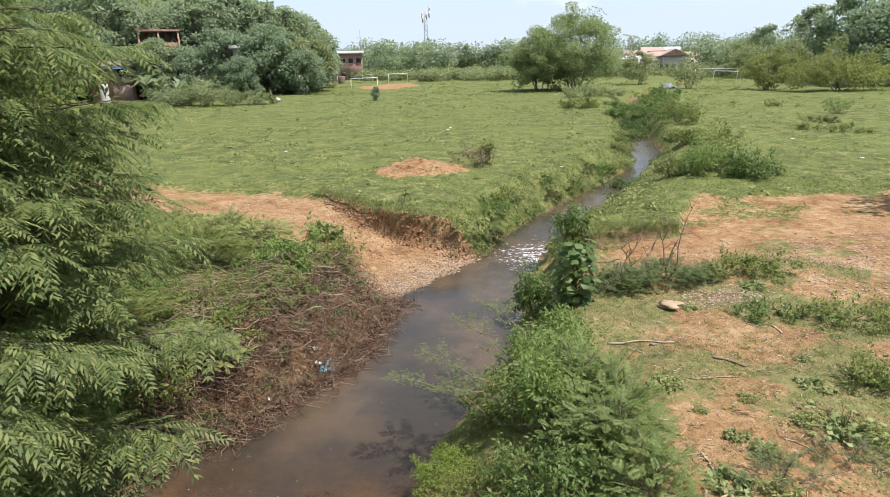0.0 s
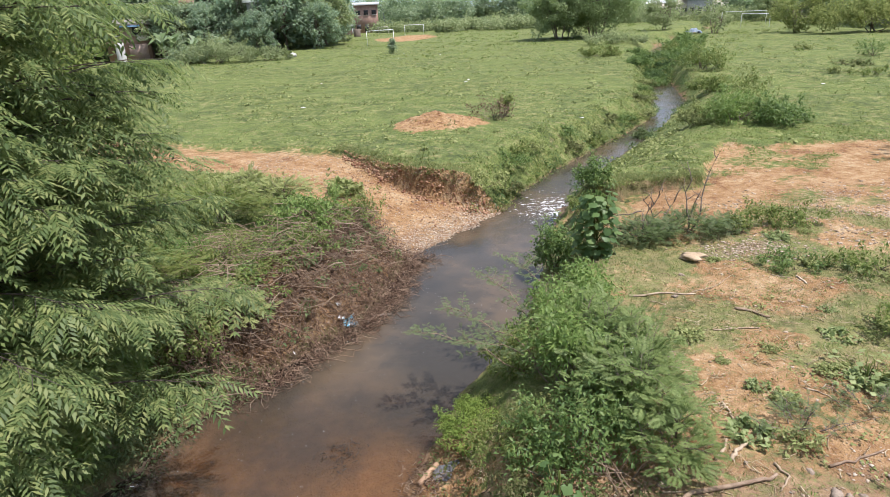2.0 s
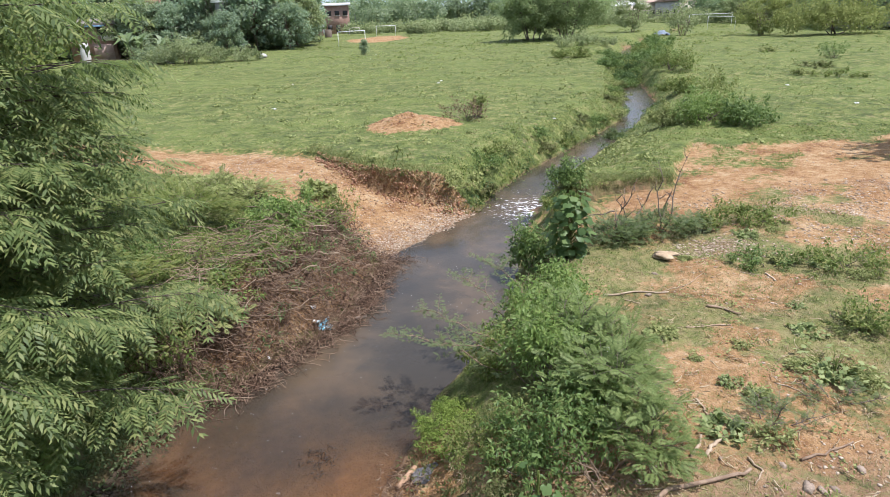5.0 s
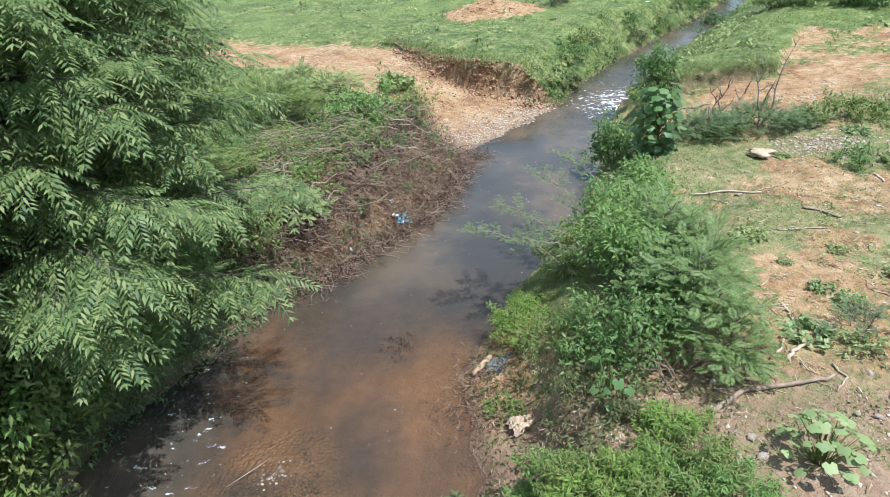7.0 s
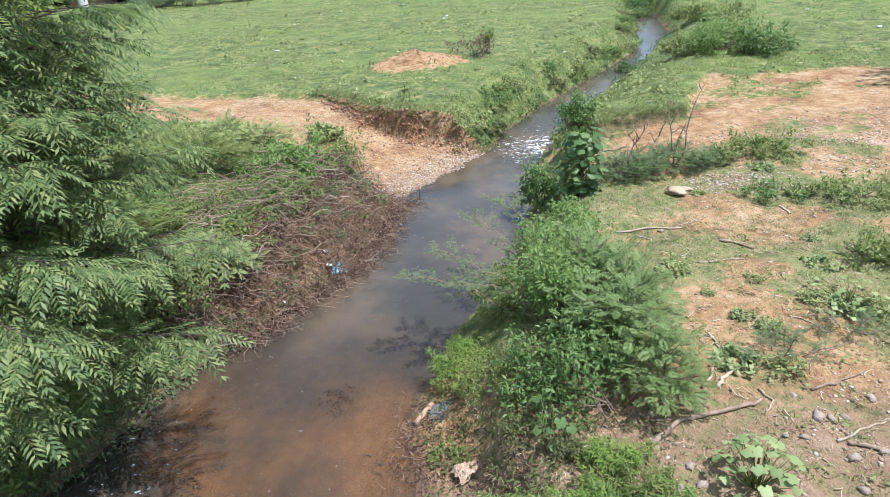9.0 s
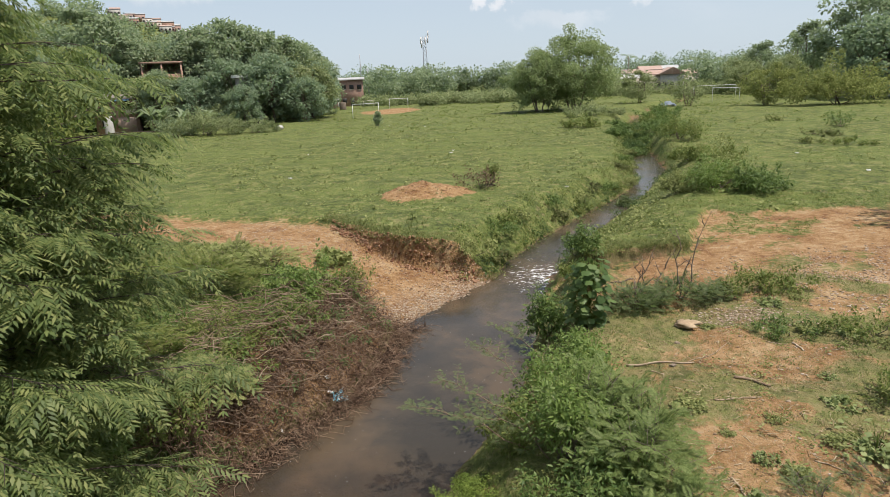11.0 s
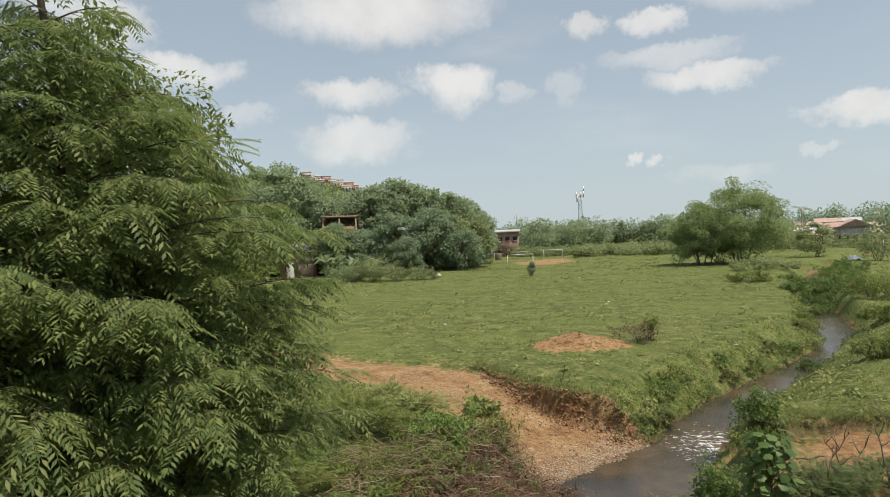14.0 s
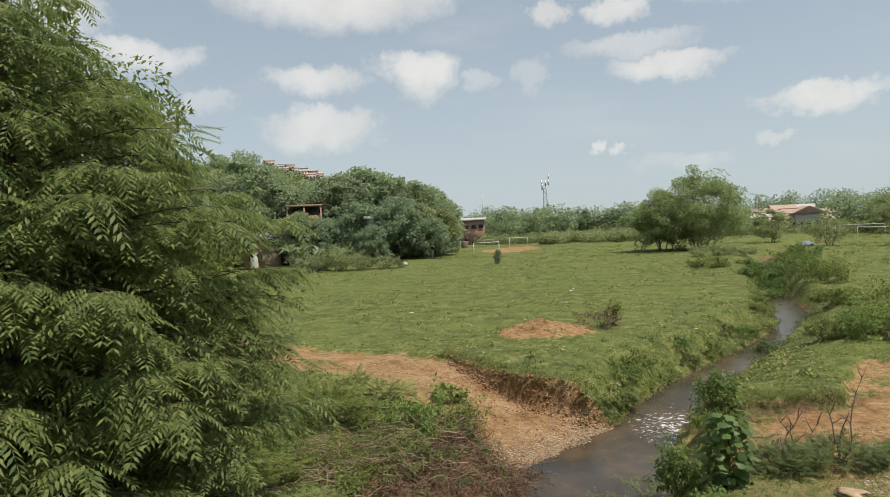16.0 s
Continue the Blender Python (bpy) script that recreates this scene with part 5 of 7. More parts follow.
SHOAL_STONES = [(-3.58, 4.45, 0.07), (-3.27, 4.37, 0.06), (-2.94, 4.53, 0.05), (-3.05, 4.36, 0.08), (-2.72, 4.41, 0.05), (-3.62, 4.36, 0.05), (-3.42, 4.57, 0.04), (-2.8, 4.53, 0.04), (-4.3, 4.38, 0.06), (-3.81, 4.32, 0.06), (-3.96, 4.48, 0.04)]
WEEDS = [(3.54, 8.99, 0.42), (5.9, 8.91, 0.4), (4.63, 8.53, 0.3), (4.24, 7.16, 0.36), (5.5, 7.59, 0.5), (5.93, 7.61, 0.5), (5.1, 7.77, 0.35), (3.5, 6.51, 0.5), (3.98, 6.3, 0.55), (6.87, 9.07, 0.6), (6.22, 9.85, 0.25), (5.97, 7.42, 0.45), (3.79, 8.19, 0.2), (4.01, 7.51, 0.3), (6.39, 8.88, 0.3), (5.11, 12.21, 0.3), (7.7, 11.58, 0.45), (8.02, 10.99, 0.5), (6.96, 11.9, 0.4), (6.91, 13.32, 0.5), (7.67, 13.56, 0.35)]
BLUEBAG = (-2.53, 11.45)
PLANKA = (-0.73, 6.66)
PLANKB = (-0.5, 7.0)
ROSETTE = (-3.88, 19.15)
BIGA = (2.74, 12.75)

def at_edge(y, d, side):
    """A point d metres inland from the water's edge at y."""
    x = np.interp(y, *(LEFT_BANK if side < 0 else RIGHT_BANK))
    return x + side * d * 1.15


POINTED = simple_leaf(0.38, 0.25)
ROUND = simple_leaf(0.75, 0.15)


def brush_heap():
    """Cut dry branches thrown over the bank."""
    r = np.random.default_rng(51)
    fine, sticks = Soup(), Soup()

    def heap_top(x, y, d):
        g = np.maximum(ground(x, y)[0], WATER)
        return g + 0.42 * np.sin(np.pi * np.clip((d + 0.45) / 3.2, 0, 1)) ** 0.7

    n = 2900
    y = r.uniform(8.9, 15.3, n)
    d = np.where(r.uniform(0, 1, n) < 0.85, r.uniform(-0.4, 1.3, n), r.uniform(0.8, 2.4, n))
    d = np.where(y < 10.2, np.minimum(d, 0.9), d)
    x = np.interp(y, *LEFT_BANK) - d * 1.15
    g = np.maximum(ground(x, y)[0], WATER)
    z = g + (heap_top(x, y, d) - g) * r.uniform(0.25, 1.15, n)
    for k in range(n):
        l = r.uniform(0.15, 0.52)
        a = r.normal(-0.5, 1.0)
        v = np.array((math.cos(a), math.sin(a), r.normal(-0.35, 0.45)))
        p = np.array((x[k], y[k], max(z[k], WATER + 0.02)))
        line = wander(p, p + v * l, 0.6, 5, r)
        line[:, 2] = np.maximum(line[:, 2], WATER + 0.015)
        fine.add(*tube(line, np.linspace(0.008, 0.003, 5), 3))
    thing("dry_brush_heap", "heap of dry brown cut twigs over the stream bank", "brush heap", data=fine.mesh("dry_brush_heap", L_DRY), kind="stuff")
    for k in range(420):
        yy = r.uniform(9.6, 14.6)
        dd = r.uniform(0.5, 3.9)
        xx = at_edge(yy, dd, -1)
        zz = float(heap_top(np.array([xx]), np.array([yy]), np.array([dd]))[0]) + r.uniform(-0.05, 0.12)
        l = r.uniform(0.6, 1.8)
        a = r.normal(0.1, 0.55) + (math.pi if r.uniform() < 0.3 else 0)
        v = np.array((math.cos(a), math.sin(a), r.normal(-0.05, 0.12)))
        p = np.array((xx, yy, zz))
        line = wander(p - v * l / 2, p + v * l / 2, 0.2, 7, r)
        gg = np.maximum(ground(line[:, 0], line[:, 1])[0], WATER) + 0.02
        line[:, 2] = np.maximum(line[:, 2], gg)
        sticks.add(*tube(line, np.linspace(0.010, 0.004, 7), 4))
    thing("cut_branches", "long grey cut branches lying on the brush heap", "branches", data=sticks.mesh("cut_branches", islands("cut_sticks", [(0.15, 0.10, 0.066), (0.26, 0.185, 0.125), (0.39, 0.295, 0.205)])), kind="stuff")
    # withered leaves caught among the twigs
    n = 7500
    y = r.uniform(9.0, 15.4, n)
    d = np.where(r.uniform(0, 1, n) < 0.75, r.uniform(-0.35, 1.2, n), r.uniform(0.8, 2.4, n))
    x = np.interp(y, *LEFT_BANK) - d * 1.15
    g = np.maximum(ground(x, y)[0], WATER)
    z = np.maximum(g + (heap_top(x, y, d) - g) * r.uniform(0.1, 1.1, n), WATER + 0.02)
    v, t = spread(card_leaf(0.5), np.stack([x, y, z], 1), r.normal(0, 1, (n, 3)), r.normal(0, 0.6, (n, 3)) + (0, 0, 1), r.uniform(0.03, 0.08, n))
    thing("withered_leaves", "withered brown leaves among the dry twigs", "dead leaves", data=mesh_from("withered_leaves", v, t, L_DRY), kind="stuff")
    # green creepers that have grown through it
    for name, label, mat, leaf, n, lo, hi in (("green_creeper", "bright green creepers grown through the brush", L_BRIGHT, 0.09, 100, 0.7, 2.6), ("pale_creeper", "yellow-green creepers grown through the brush", L_LIGHT, 0.08, 240, 0.9, 3.6), ("grey_creeper", "grey-green weeds grown through the brush", L_BLUE, 0.09, 110, 0.2, 3.2)):
        y = r.uniform(9.4, 15.2, n)
        d = r.uniform(lo, hi, n)
        x = np.interp(y, *LEFT_BANK) - d * 1.15
        c = np.stack([x, y, heap_top(x, y, d) + 0.02], 1)
        v, t = foliage(c, r.uniform(0.10, 0.26, n), 40, POINTED, leaf, r, flat=0.5)
        thing(name, label, "creepers", data=mesh_from(name, v, t, mat), kind="stuff")


brush_heap()


def bush(label, x, y, w, d, h, clumps, per, leaf, mat, seed, template=POINTED, name="bush", group="", category="bush"):
    return make_bush(name, label, on_ground(x, y, -0.02), w, d, h, clumps, per, leaf, mat, seed, template, category, group)


# left bank, among and behind the brush
lace_shrub("grey-green feathery bush on the brushy bank", on_ground(-4.6, 10.1), 1.8, 1.5, 0.7, 22, 0.15, L_PALE, 61, name="bush", category="bush")
bush("low green leafy bush at the water's edge", -5.1, 9.3, 1.5, 1.3, 0.8, 30, 60, 0.09, L_LIGHT, 62)
bush("low green leafy bush among the dry twigs", -4.3, 10.6, 1.2, 1.0, 0.6, 24, 50, 0.09, L_MID, 162)
bush("low green leafy bush among the dry twigs", -5.6, 11.4, 1.6, 1.2, 0.6, 26, 50, 0.09, L_LIGHT, 163)
lace_shrub("feathery green bush below the tall tree", on_ground(-6.4, 10.6), 2.2, 2.0, 0.9, 26, 0.2, L_LIGHT, 63, name="bush", category="bush")
lace_shrub("feathery green bush before the sandy track", on_ground(-6.4, 15.2), 2.8, 1.8, 0.8, 30, 0.2, L_LIGHT, 64, name="bush", category="bush")
lace_shrub("grey-green feathery bush beside the sandy track", on_ground(-5.3, 17.0), 2.1, 1.6, 0.5, 22, 0.17, L_PALE, 65, name="bush", category="bush")
lace_shrub("grey-green feathery bush beside the sandy track", on_ground(-6.7, 18.0), 2.3, 1.4, 0.5, 22, 0.17, L_PALE, 165, name="bush", category="bush")
bush("bright green leafy bush on the brush heap", -3.9, 14.5, 1.5, 1.2, 1.0, 34, 55, 0.11, L_BRIGHT, 66)
bush("bright green leafy bush hanging over dry twigs", -3.35, 13.6, 0.7, 0.8, 0.95, 16, 50, 0.10, L_BRIGHT, 67)
bush("weedy green bush by the gravel bank", -2.9, 15.1, 1.4, 0.9, 0.75, 24, 50, 0.09, L_LIGHT, 68)
bush("low green creeper over the bank", -4.9, 12.3, 1.7, 1.1, 0.75, 22, 50, 0.07, L_LIGHT, 69)
bush("low green creeper over the bank", -6.8, 12.8, 2.2, 1.6, 0.5, 24, 50, 0.09, L_MID, 70)
bush("low green creeper over the bank", -8.0, 16.8, 3.0, 2.0, 0.5, 26, 60, 0.10, L_LIGHT, 71)
bush("low green creeper over the bank", -9.5, 14.0, 3.4, 3.0, 0.9, 30, 60, 0.13, L_MID, 72)
for k, (x, y, w, h) in enumerate([(-6.2, 5.3, 2.0, 1.3), (-5.9, 6.4, 1.7, 1.2), (-6.5, 4.3, 1.9, 1.1), (-7.6, 5.2, 2.2, 1.6), (-5.9, 7.3, 1.4, 0.9), (-7.2, 7.6, 2.2, 1.4), (-7.0, 3.2, 1.8, 0.9), (-8.6, 8.6, 2.6, 1.7), (-8.8, 6.2, 2.4, 1.8), (-7.4, 9.6, 2.2, 1.3), (-9.8, 10.8, 3.0, 1.6), (-6.3, 2.4, 1.6, 0.9), (-7.8, 3.6, 1.8, 1.2), (-6.0, 3.5, 1.1, 0.7), (-5.8, 8.2, 1.2, 0.8)]):
    bush("dark green undergrowth below the tall tree", x, y, w, w, h, 40, 60, 0.12, L_BRIGHT if k % 3 else L_LIGHT, 80 + k, group="undergrowth below the tall tree")
bush("glossy pale green rosette plant on sand", *ROSETTE, 0.95, 0.8, 0.5, 22, 24, 0.16, L_PALE, 95, ROUND, "rosette_plant", category="plant")

# right bank: the tangle of shrubs
bush("tangled green climbing shrub at the water's edge", 1.4, 6.5, 1.4, 1.5, 1.1, 44, 60, 0.075, L_MID, 101, name="shrub", category="shrub")
lace_shrub("feathery green shrub in the tangle", on_ground(2.15, 6.85), 1.3, 1.4, 1.0, 18, 0.19, FERN, 102, template=PLUME)
lace_shrub("feathery green shrub in the tangle", on_ground(2.35, 6.1), 1.1, 0.9, 0.6, 11, 0.17, FERN, 302, template=PLUME)
lace_shrub("feathery green shrub in the tangle", on_ground(2.3, 7.7), 1.2, 1.3, 0.8, 13, 0.18, FERN, 303, template=PLUME)
bush("bright leafy shrub in the tangle", 1.4, 7.9, 1.4, 1.4, 1.35, 46, 60, 0.085, L_BRIGHT, 103, name="shrub", category="shrub")
lace_shrub("feathery green shrub in the tangle", on_ground(1.95, 8.1), 1.4, 1.4, 1.05, 16, 0.19, FERN, 104, template=PLUME)
bush("bright leafy shrub in the tangle", 1.7, 9.5, 1.4, 1.5, 1.0, 42, 60, 0.085, L_BRIGHT, 105, name="shrub", category="shrub")
bush("bright leafy shrub in the tangle", 2.1, 10.8, 1.1, 1.3, 0.6, 28, 55, 0.09, L_BRIGHT, 106, name="shrub", category="shrub")
bush("bright leafy creeper on the steep bank", 0.75, 8.7, 1.1, 1.1, 0.5, 34, 50, 0.07, L_LIGHT, 311, name="creeper", category="creeper")
bush("bright leafy creeper on the steep bank", 1.15, 10.0, 1.0, 1.2, 0.45, 30, 50, 0.07, L_BRIGHT, 312, name="creeper", category="creeper")
bush("dark leafy shrub near the muddy shore", 0.95, 5.9, 0.9, 1.2, 0.55, 22, 50, 0.07, L_MID, 107, name="shrub", category="shrub")
bush("green leafy weeds below the tangle", 0.45, 4.5, 1.0, 0.5, 0.30, 30, 70, 0.055, L_BRIGHT, 109, name="weed_clump", category="weeds")
for k, (x, y, w, h) in enumerate([(0.14, 4.35, 0.8, 0.26), (0.55, 4.25, 0.8, 0.28), (0.95, 4.2, 0.8, 0.30), (1.3, 4.3, 0.7, 0.30), (1.65, 4.4, 0.8, 0.32), (1.5, 4.9, 0.7, 0.32), (1.9, 4.05, 0.8, 0.30), (1.2, 3.9, 0.9, 0.30), (0.6, 3.85, 0.9, 0.28)]):
    bush("narrow-leaved bright green weeds below the shrubs", x, y, w, w * 0.8, h, 26, 70, 0.07, (L_BRIGHT, L_LIGHT, SPRING)[k % 3], 610 + k, simple_leaf(0.20, 0.35), name="weed_clump", group="weeds below the shrubs", category="weeds")
bush("pale green weeds at the muddy shore", -0.7, 4.5, 0.9, 0.4, 0.3, 14, 40, 0.08, L_BLUE, 111, name="weed_clump", category="weeds")
bush("rounded bright green low bush on the shore", 0.12, 7.45, 1.2, 1.4, 0.42, 70, 90, 0.045, SPRING, 112, name="low_bush")
bush("yellowish low weeds on the shore", 0.35, 6.6, 0.9, 0.9, 0.3, 22, 70, 0.045, L_LIGHT, 113, name="weed_clump", category="weeds")
for k, (x, y, w) in enumerate([(0.75, 6.2, 0.8), (0.55, 5.55, 0.6), (0.85, 6.9, 0.7), (1.05, 5.15, 0.5)]):
    bush("dull trailing weeds on the steep muddy bank", x, y, w, w, 0.24, 24, 40, 0.05, L_OLIVE, 640 + k, name="weed_clump", group="weeds on the muddy bank", category="weeds")
bush("low weeds by the pale sack", -0.25, 5.95, 0.6, 0.5, 0.18, 14, 50, 0.045, L_LIGHT, 114, name="weed_clump", category="weeds")
bush("narrow-leaved green shrub over the water", 2.05, 13.7, 1.1, 1.1, 1.05, 34, 60, 0.11, L_MID, 115, name="shrub", category="shrub")
bush("narrow-leaved green shrub over the water", 3.7, 17.7, 1.0, 0.9, 0.9, 26, 60, 0.11, L_MID, 116, name="shrub", category="shrub")
lace_shrub("grey-green feathery bush at the bare twigs", on_ground(5.2, 14.0), 2.8, 1.2, 0.42, 34, 0.14, L_BLUE, 117, name="bush", category="bush")
lace_shrub("grey-green feathery bush at the bare twigs", on_ground(4.0, 13.5), 1.7, 1.0, 0.40, 24, 0.14, L_BLUE, 118, name="bush", category="bush")
bush("light green leafy bush beside the gravel", 7.1, 14.2, 2.0, 1.0, 0.55, 28, 50, 0.10, L_LIGHT, 119)
bush("dark green bush beside the gravel", 8.0, 11.4, 2.6, 1.3, 0.45, 30, 34, 0.09, L_LIGHT, 120)
bush("dark green bush beside the gravel", 6.6, 11.9, 1.6, 0.9, 0.4, 20, 34, 0.08, L_MID, 121)
lace_shrub("grey-green feathery bush among the sticks", on_ground(4.1, 6.6), 1.4, 0.8, 0.24, 7, 0.08, L_BLUE, 122, name="bush", category="bush")
lace_shrub("grey-green feathery bush among the sticks", on_ground(5.3, 7.1), 1.3, 0.8, 0.22, 7, 0.08, L_BLUE, 322, name="bush", category="bush")
bush("green leafy bush on the bare ground", 6.9, 9.0, 0.9, 0.8, 0.65, 20, 28, 0.09, L_LIGHT, 123)
bush("bright leafy bush on the bank across the water", 3.1, 15.6, 0.9, 0.9, 0.4, 18, 50, 0.09, L_LIGHT, 124)

# along the stream farther off
for k, (x, y, w, d, h, lf, m) in enumerate([
        (9.6, 27.2, 2.2, 1.6, 1.1, 0.13, L_PALE), (11.0, 26.8, 3.2, 2.4, 1.8, 0.15, L_BRIGHT), (12.6, 26.0, 2.4, 1.9, 1.2, 0.16, L_MID), (12.2, 28.6, 3.2, 2.6, 1.7, 0.15, L_PALE),
        (14.6, 39.0, 3.0, 2.6, 1.1, 0.18, L_LIGHT), (14.2, 34.0, 2.6, 2.4, 1.2, 0.17, L_LIGHT), (16.9, 47.5, 4.0, 3.4, 2.2, 0.17, L_LIGHT), (17.6, 51.5, 3.6, 3.4, 2.0, 0.18, L_MID), (18.6, 57, 3.4, 3.6, 1.3, 0.22, L_MID),
        # the L_DARK bushes also carry the bank's shadow in their leaf colour
        (16.4, 57.5, 3.0, 3.0, 1.4, 0.18, L_DARK), (20.5, 64, 4, 4, 1.3, 0.22, L_LIGHT), (17.2, 66, 3.4, 4, 1.1, 0.22, L_MID), (23.5, 72, 5, 4, 1.8, 0.28, L_MID), (12.5, 62, 5, 4, 1.3, 0.22, L_LIGHT), (8.2, 29.8, 1.2, 1.0, 0.5, 0.11, L_BLUE), (14.9, 51.2, 2.4, 2.6, 1.3, 0.16, L_DARK), (14.2, 55.0, 2.6, 2.4, 1.1, 0.18, L_MID)]):
    bush("wild bush on the stream bank", x + 0.3, y, w * 0.82, d * 0.82, h * 0.82, 34, 60, lf, m, 130 + k, name="stream_bush", group="bushes along the stream")
for k in range(12):
    y = 49 + 2.0 * k
    side = (-1, 1)[k % 2]
    bush("leafy bush leaning over the far stream", at_edge(y, -0.15, side), y, 2.0, 2.2, 0.8 + 0.05 * k, 26, 44, 0.16, (L_MID, L_LIGHT, L_DARK)[k % 3], 660 + k, name="stream_bush", group="bushes along the stream")
bush("dry brown thin shrub beside the spoil heap", 1.25, 28.9, 2.0, 1.2, 1.1, 30, 26, 0.10, L_DRY, 150, name="dry_shrub", category="shrub")
bush("yellowish leafy top growing from dry shrub", 1.75, 29.4, 0.9, 0.7, 1.35, 14, 26, 0.16, L_LIGHT, 151, name="weed_clump", category="weeds")

rb = np.random.default_rng(88)
for k in range(22):
    y = 19.4 + 26 * (k + rb.uniform(0, 1)) / 22
    x = at_edge(y, rb.uniform(0.15, 1.0), -1)
    m = (L_PALE, L_OLIVE, L_MID, L_LIGHT)[k % 4]
    bush("%s leafy bush hanging over the stream bank" % ("pale green", "olive", "mid green", "light green")[k % 4], x, y, rb.uniform(0.9, 1.7), rb.uniform(0.9, 1.6), rb.uniform(0.25, 0.5), 20, 34, 0.11, m, 340 + k, name="bank_bush", group="bushes on the meadow bank")

rw = np.random.default_rng(77)
for k in range(16):
    x, y = rw.uniform(-14, 28), rw.uniform(24, 85)
    if min(banks(np.array([x]), np.array([y]))) < 0.6 and max(banks(np.array([x]), np.array([y]))) < 0.6:
        continue
    thing("litter_scrap", "small white litter scrap in the grass", "litter", pose(*on_ground(x, y, 0.03), 0, 0, 40 * k), Soup().add(*crumpled(rw.uniform(0.12, 0.3), 0.16, 0.03, 60 + k, 6)).mesh("litter_scrap", POLY), group="litter scraps on the meadow")

# small weeds of the bare ground, three kinds
weed_a = bush("small leafy weed on bare ground", WEEDS[0][0], WEEDS[0][1], 1.1, 1.0, 0.34, 34, 7, 0.17, L_PALE, 160, ROUND, "weed", "weeds on the bare ground", "weed")
weed_b = bush("broad-leaved green weed on bare ground", WEEDS[1][0], WEEDS[1][1], 1.3, 1.2, 0.30, 28, 6, 0.20, SQUASH, 161, ROUND, "weed", "weeds on the bare ground", "weed")
weed_c = bush("pale green narrow-leaved weed on bare ground", WEEDS[2][0], WEEDS[2][1], 1.2, 1.2, 0.34, 32, 9, 0.14, L_PALE, 162, POINTED, "weed", "weeds on the bare ground", "weed")
for ob, s in ((weed_a, WEEDS[0][2]), (weed_b, WEEDS[1][2]), (weed_c, WEEDS[2][2])):
    ob.scale = (s, s, s)
for k, (x, y, s) in enumerate(WEEDS[3:]):
    s *= 0.85
    ob = copy_thing((weed_a, weed_b, weed_c)[k % 3], pose(*on_ground(x, y), 0, 0, 77 * k))
    ob.scale = (s, s, s)


def big_leaf_plant(label, at, h, w, leaves, size, mat, seed, nod=55, group="", yaw=8, dome=False):
    """A plant of single large leaves on stalks, each leaf a part."""
    r = np.random.default_rng(seed)
    root = thing("large_leaved_plant", label, "plant", pose(*at), group=group)
    stems = Soup()
    leaf = mesh_from("leaf", *spread(lobed_leaf(5), [(0, 0, 0)], [(0, 1, 0)], [(0, 0, 1)], 1.0), mat)
    for k in range(leaves):
        a, u = k * 2.4 + r.uniform(-0.4, 0.4), (k + 0.5) / leaves
        z = h * (0.10 + 0.86 * u)
        rad = w / 2 * (0.45 + 0.55 * math.sin(math.pi * min(0.9, 0.15 + 0.75 * u))) * r.uniform(0.55, 1.0)
        foot_z = max(0.0, z - 0.5 * w)
        if dome:
            rad = w / 2 * math.sqrt(u)
            z = h * (1 - 0.55 * u) * r.uniform(0.72, 1.0)
            foot_z = 0.0
        p = np.array((rad * math.cos(a), rad * math.sin(a), z))
        stems.add(*tube(wander((0.04 * math.cos(a), 0.04 * math.sin(a), foot_z), p, 0.08, 4, r), np.linspace(0.006, 0.004, 4), 4))
        s = size * r.uniform(0.7, 1.2)
        part("leaf", leaf, root, m=pose(*p, -r.uniform(10, nod), r.uniform(-12, 12), math.degrees(a) - 90 + r.normal(0, yaw)) @ Matrix.Scale(s, 4))
    stems.add(*tube(wander((0, 0, -0.1), (0, 0, h * 0.8), 0.06, 6, r), np.linspace(0.02, 0.008, 6), 6))
    part("stem", stems.mesh("stem", L_LIGHT), root)


big_leaf_plant("tall plant with large drooping heart-shaped green leaves", on_ground(*BIGA), 1.60, 1.0, 230, 0.18, BROAD, 201, 75)
big_leaf_plant("pale squash plant with broad lobed leaves", on_ground(2.84, 4.52), 0.60, 0.78, 44, 0.125, SQUASH, 202, 34, yaw=70, dome=True)
big_leaf_plant("climbing plant with broad green leaves on shrubs", on_ground(0.95, 5.4), 0.6, 0.6, 12, 0.12, BROAD, 203, 45)
big_leaf_plant("plant with broad green leaves by the track", on_ground(1.55, 11.9), 0.45, 0.7, 16, 0.15, BROAD, 204, 45)
big_leaf_plant("pale squash plant with broad lobed leaves", on_ground(5.6, 7.7), 0.30, 1.3, 34, 0.095, SQUASH, 205, 24, yaw=70, dome=True)


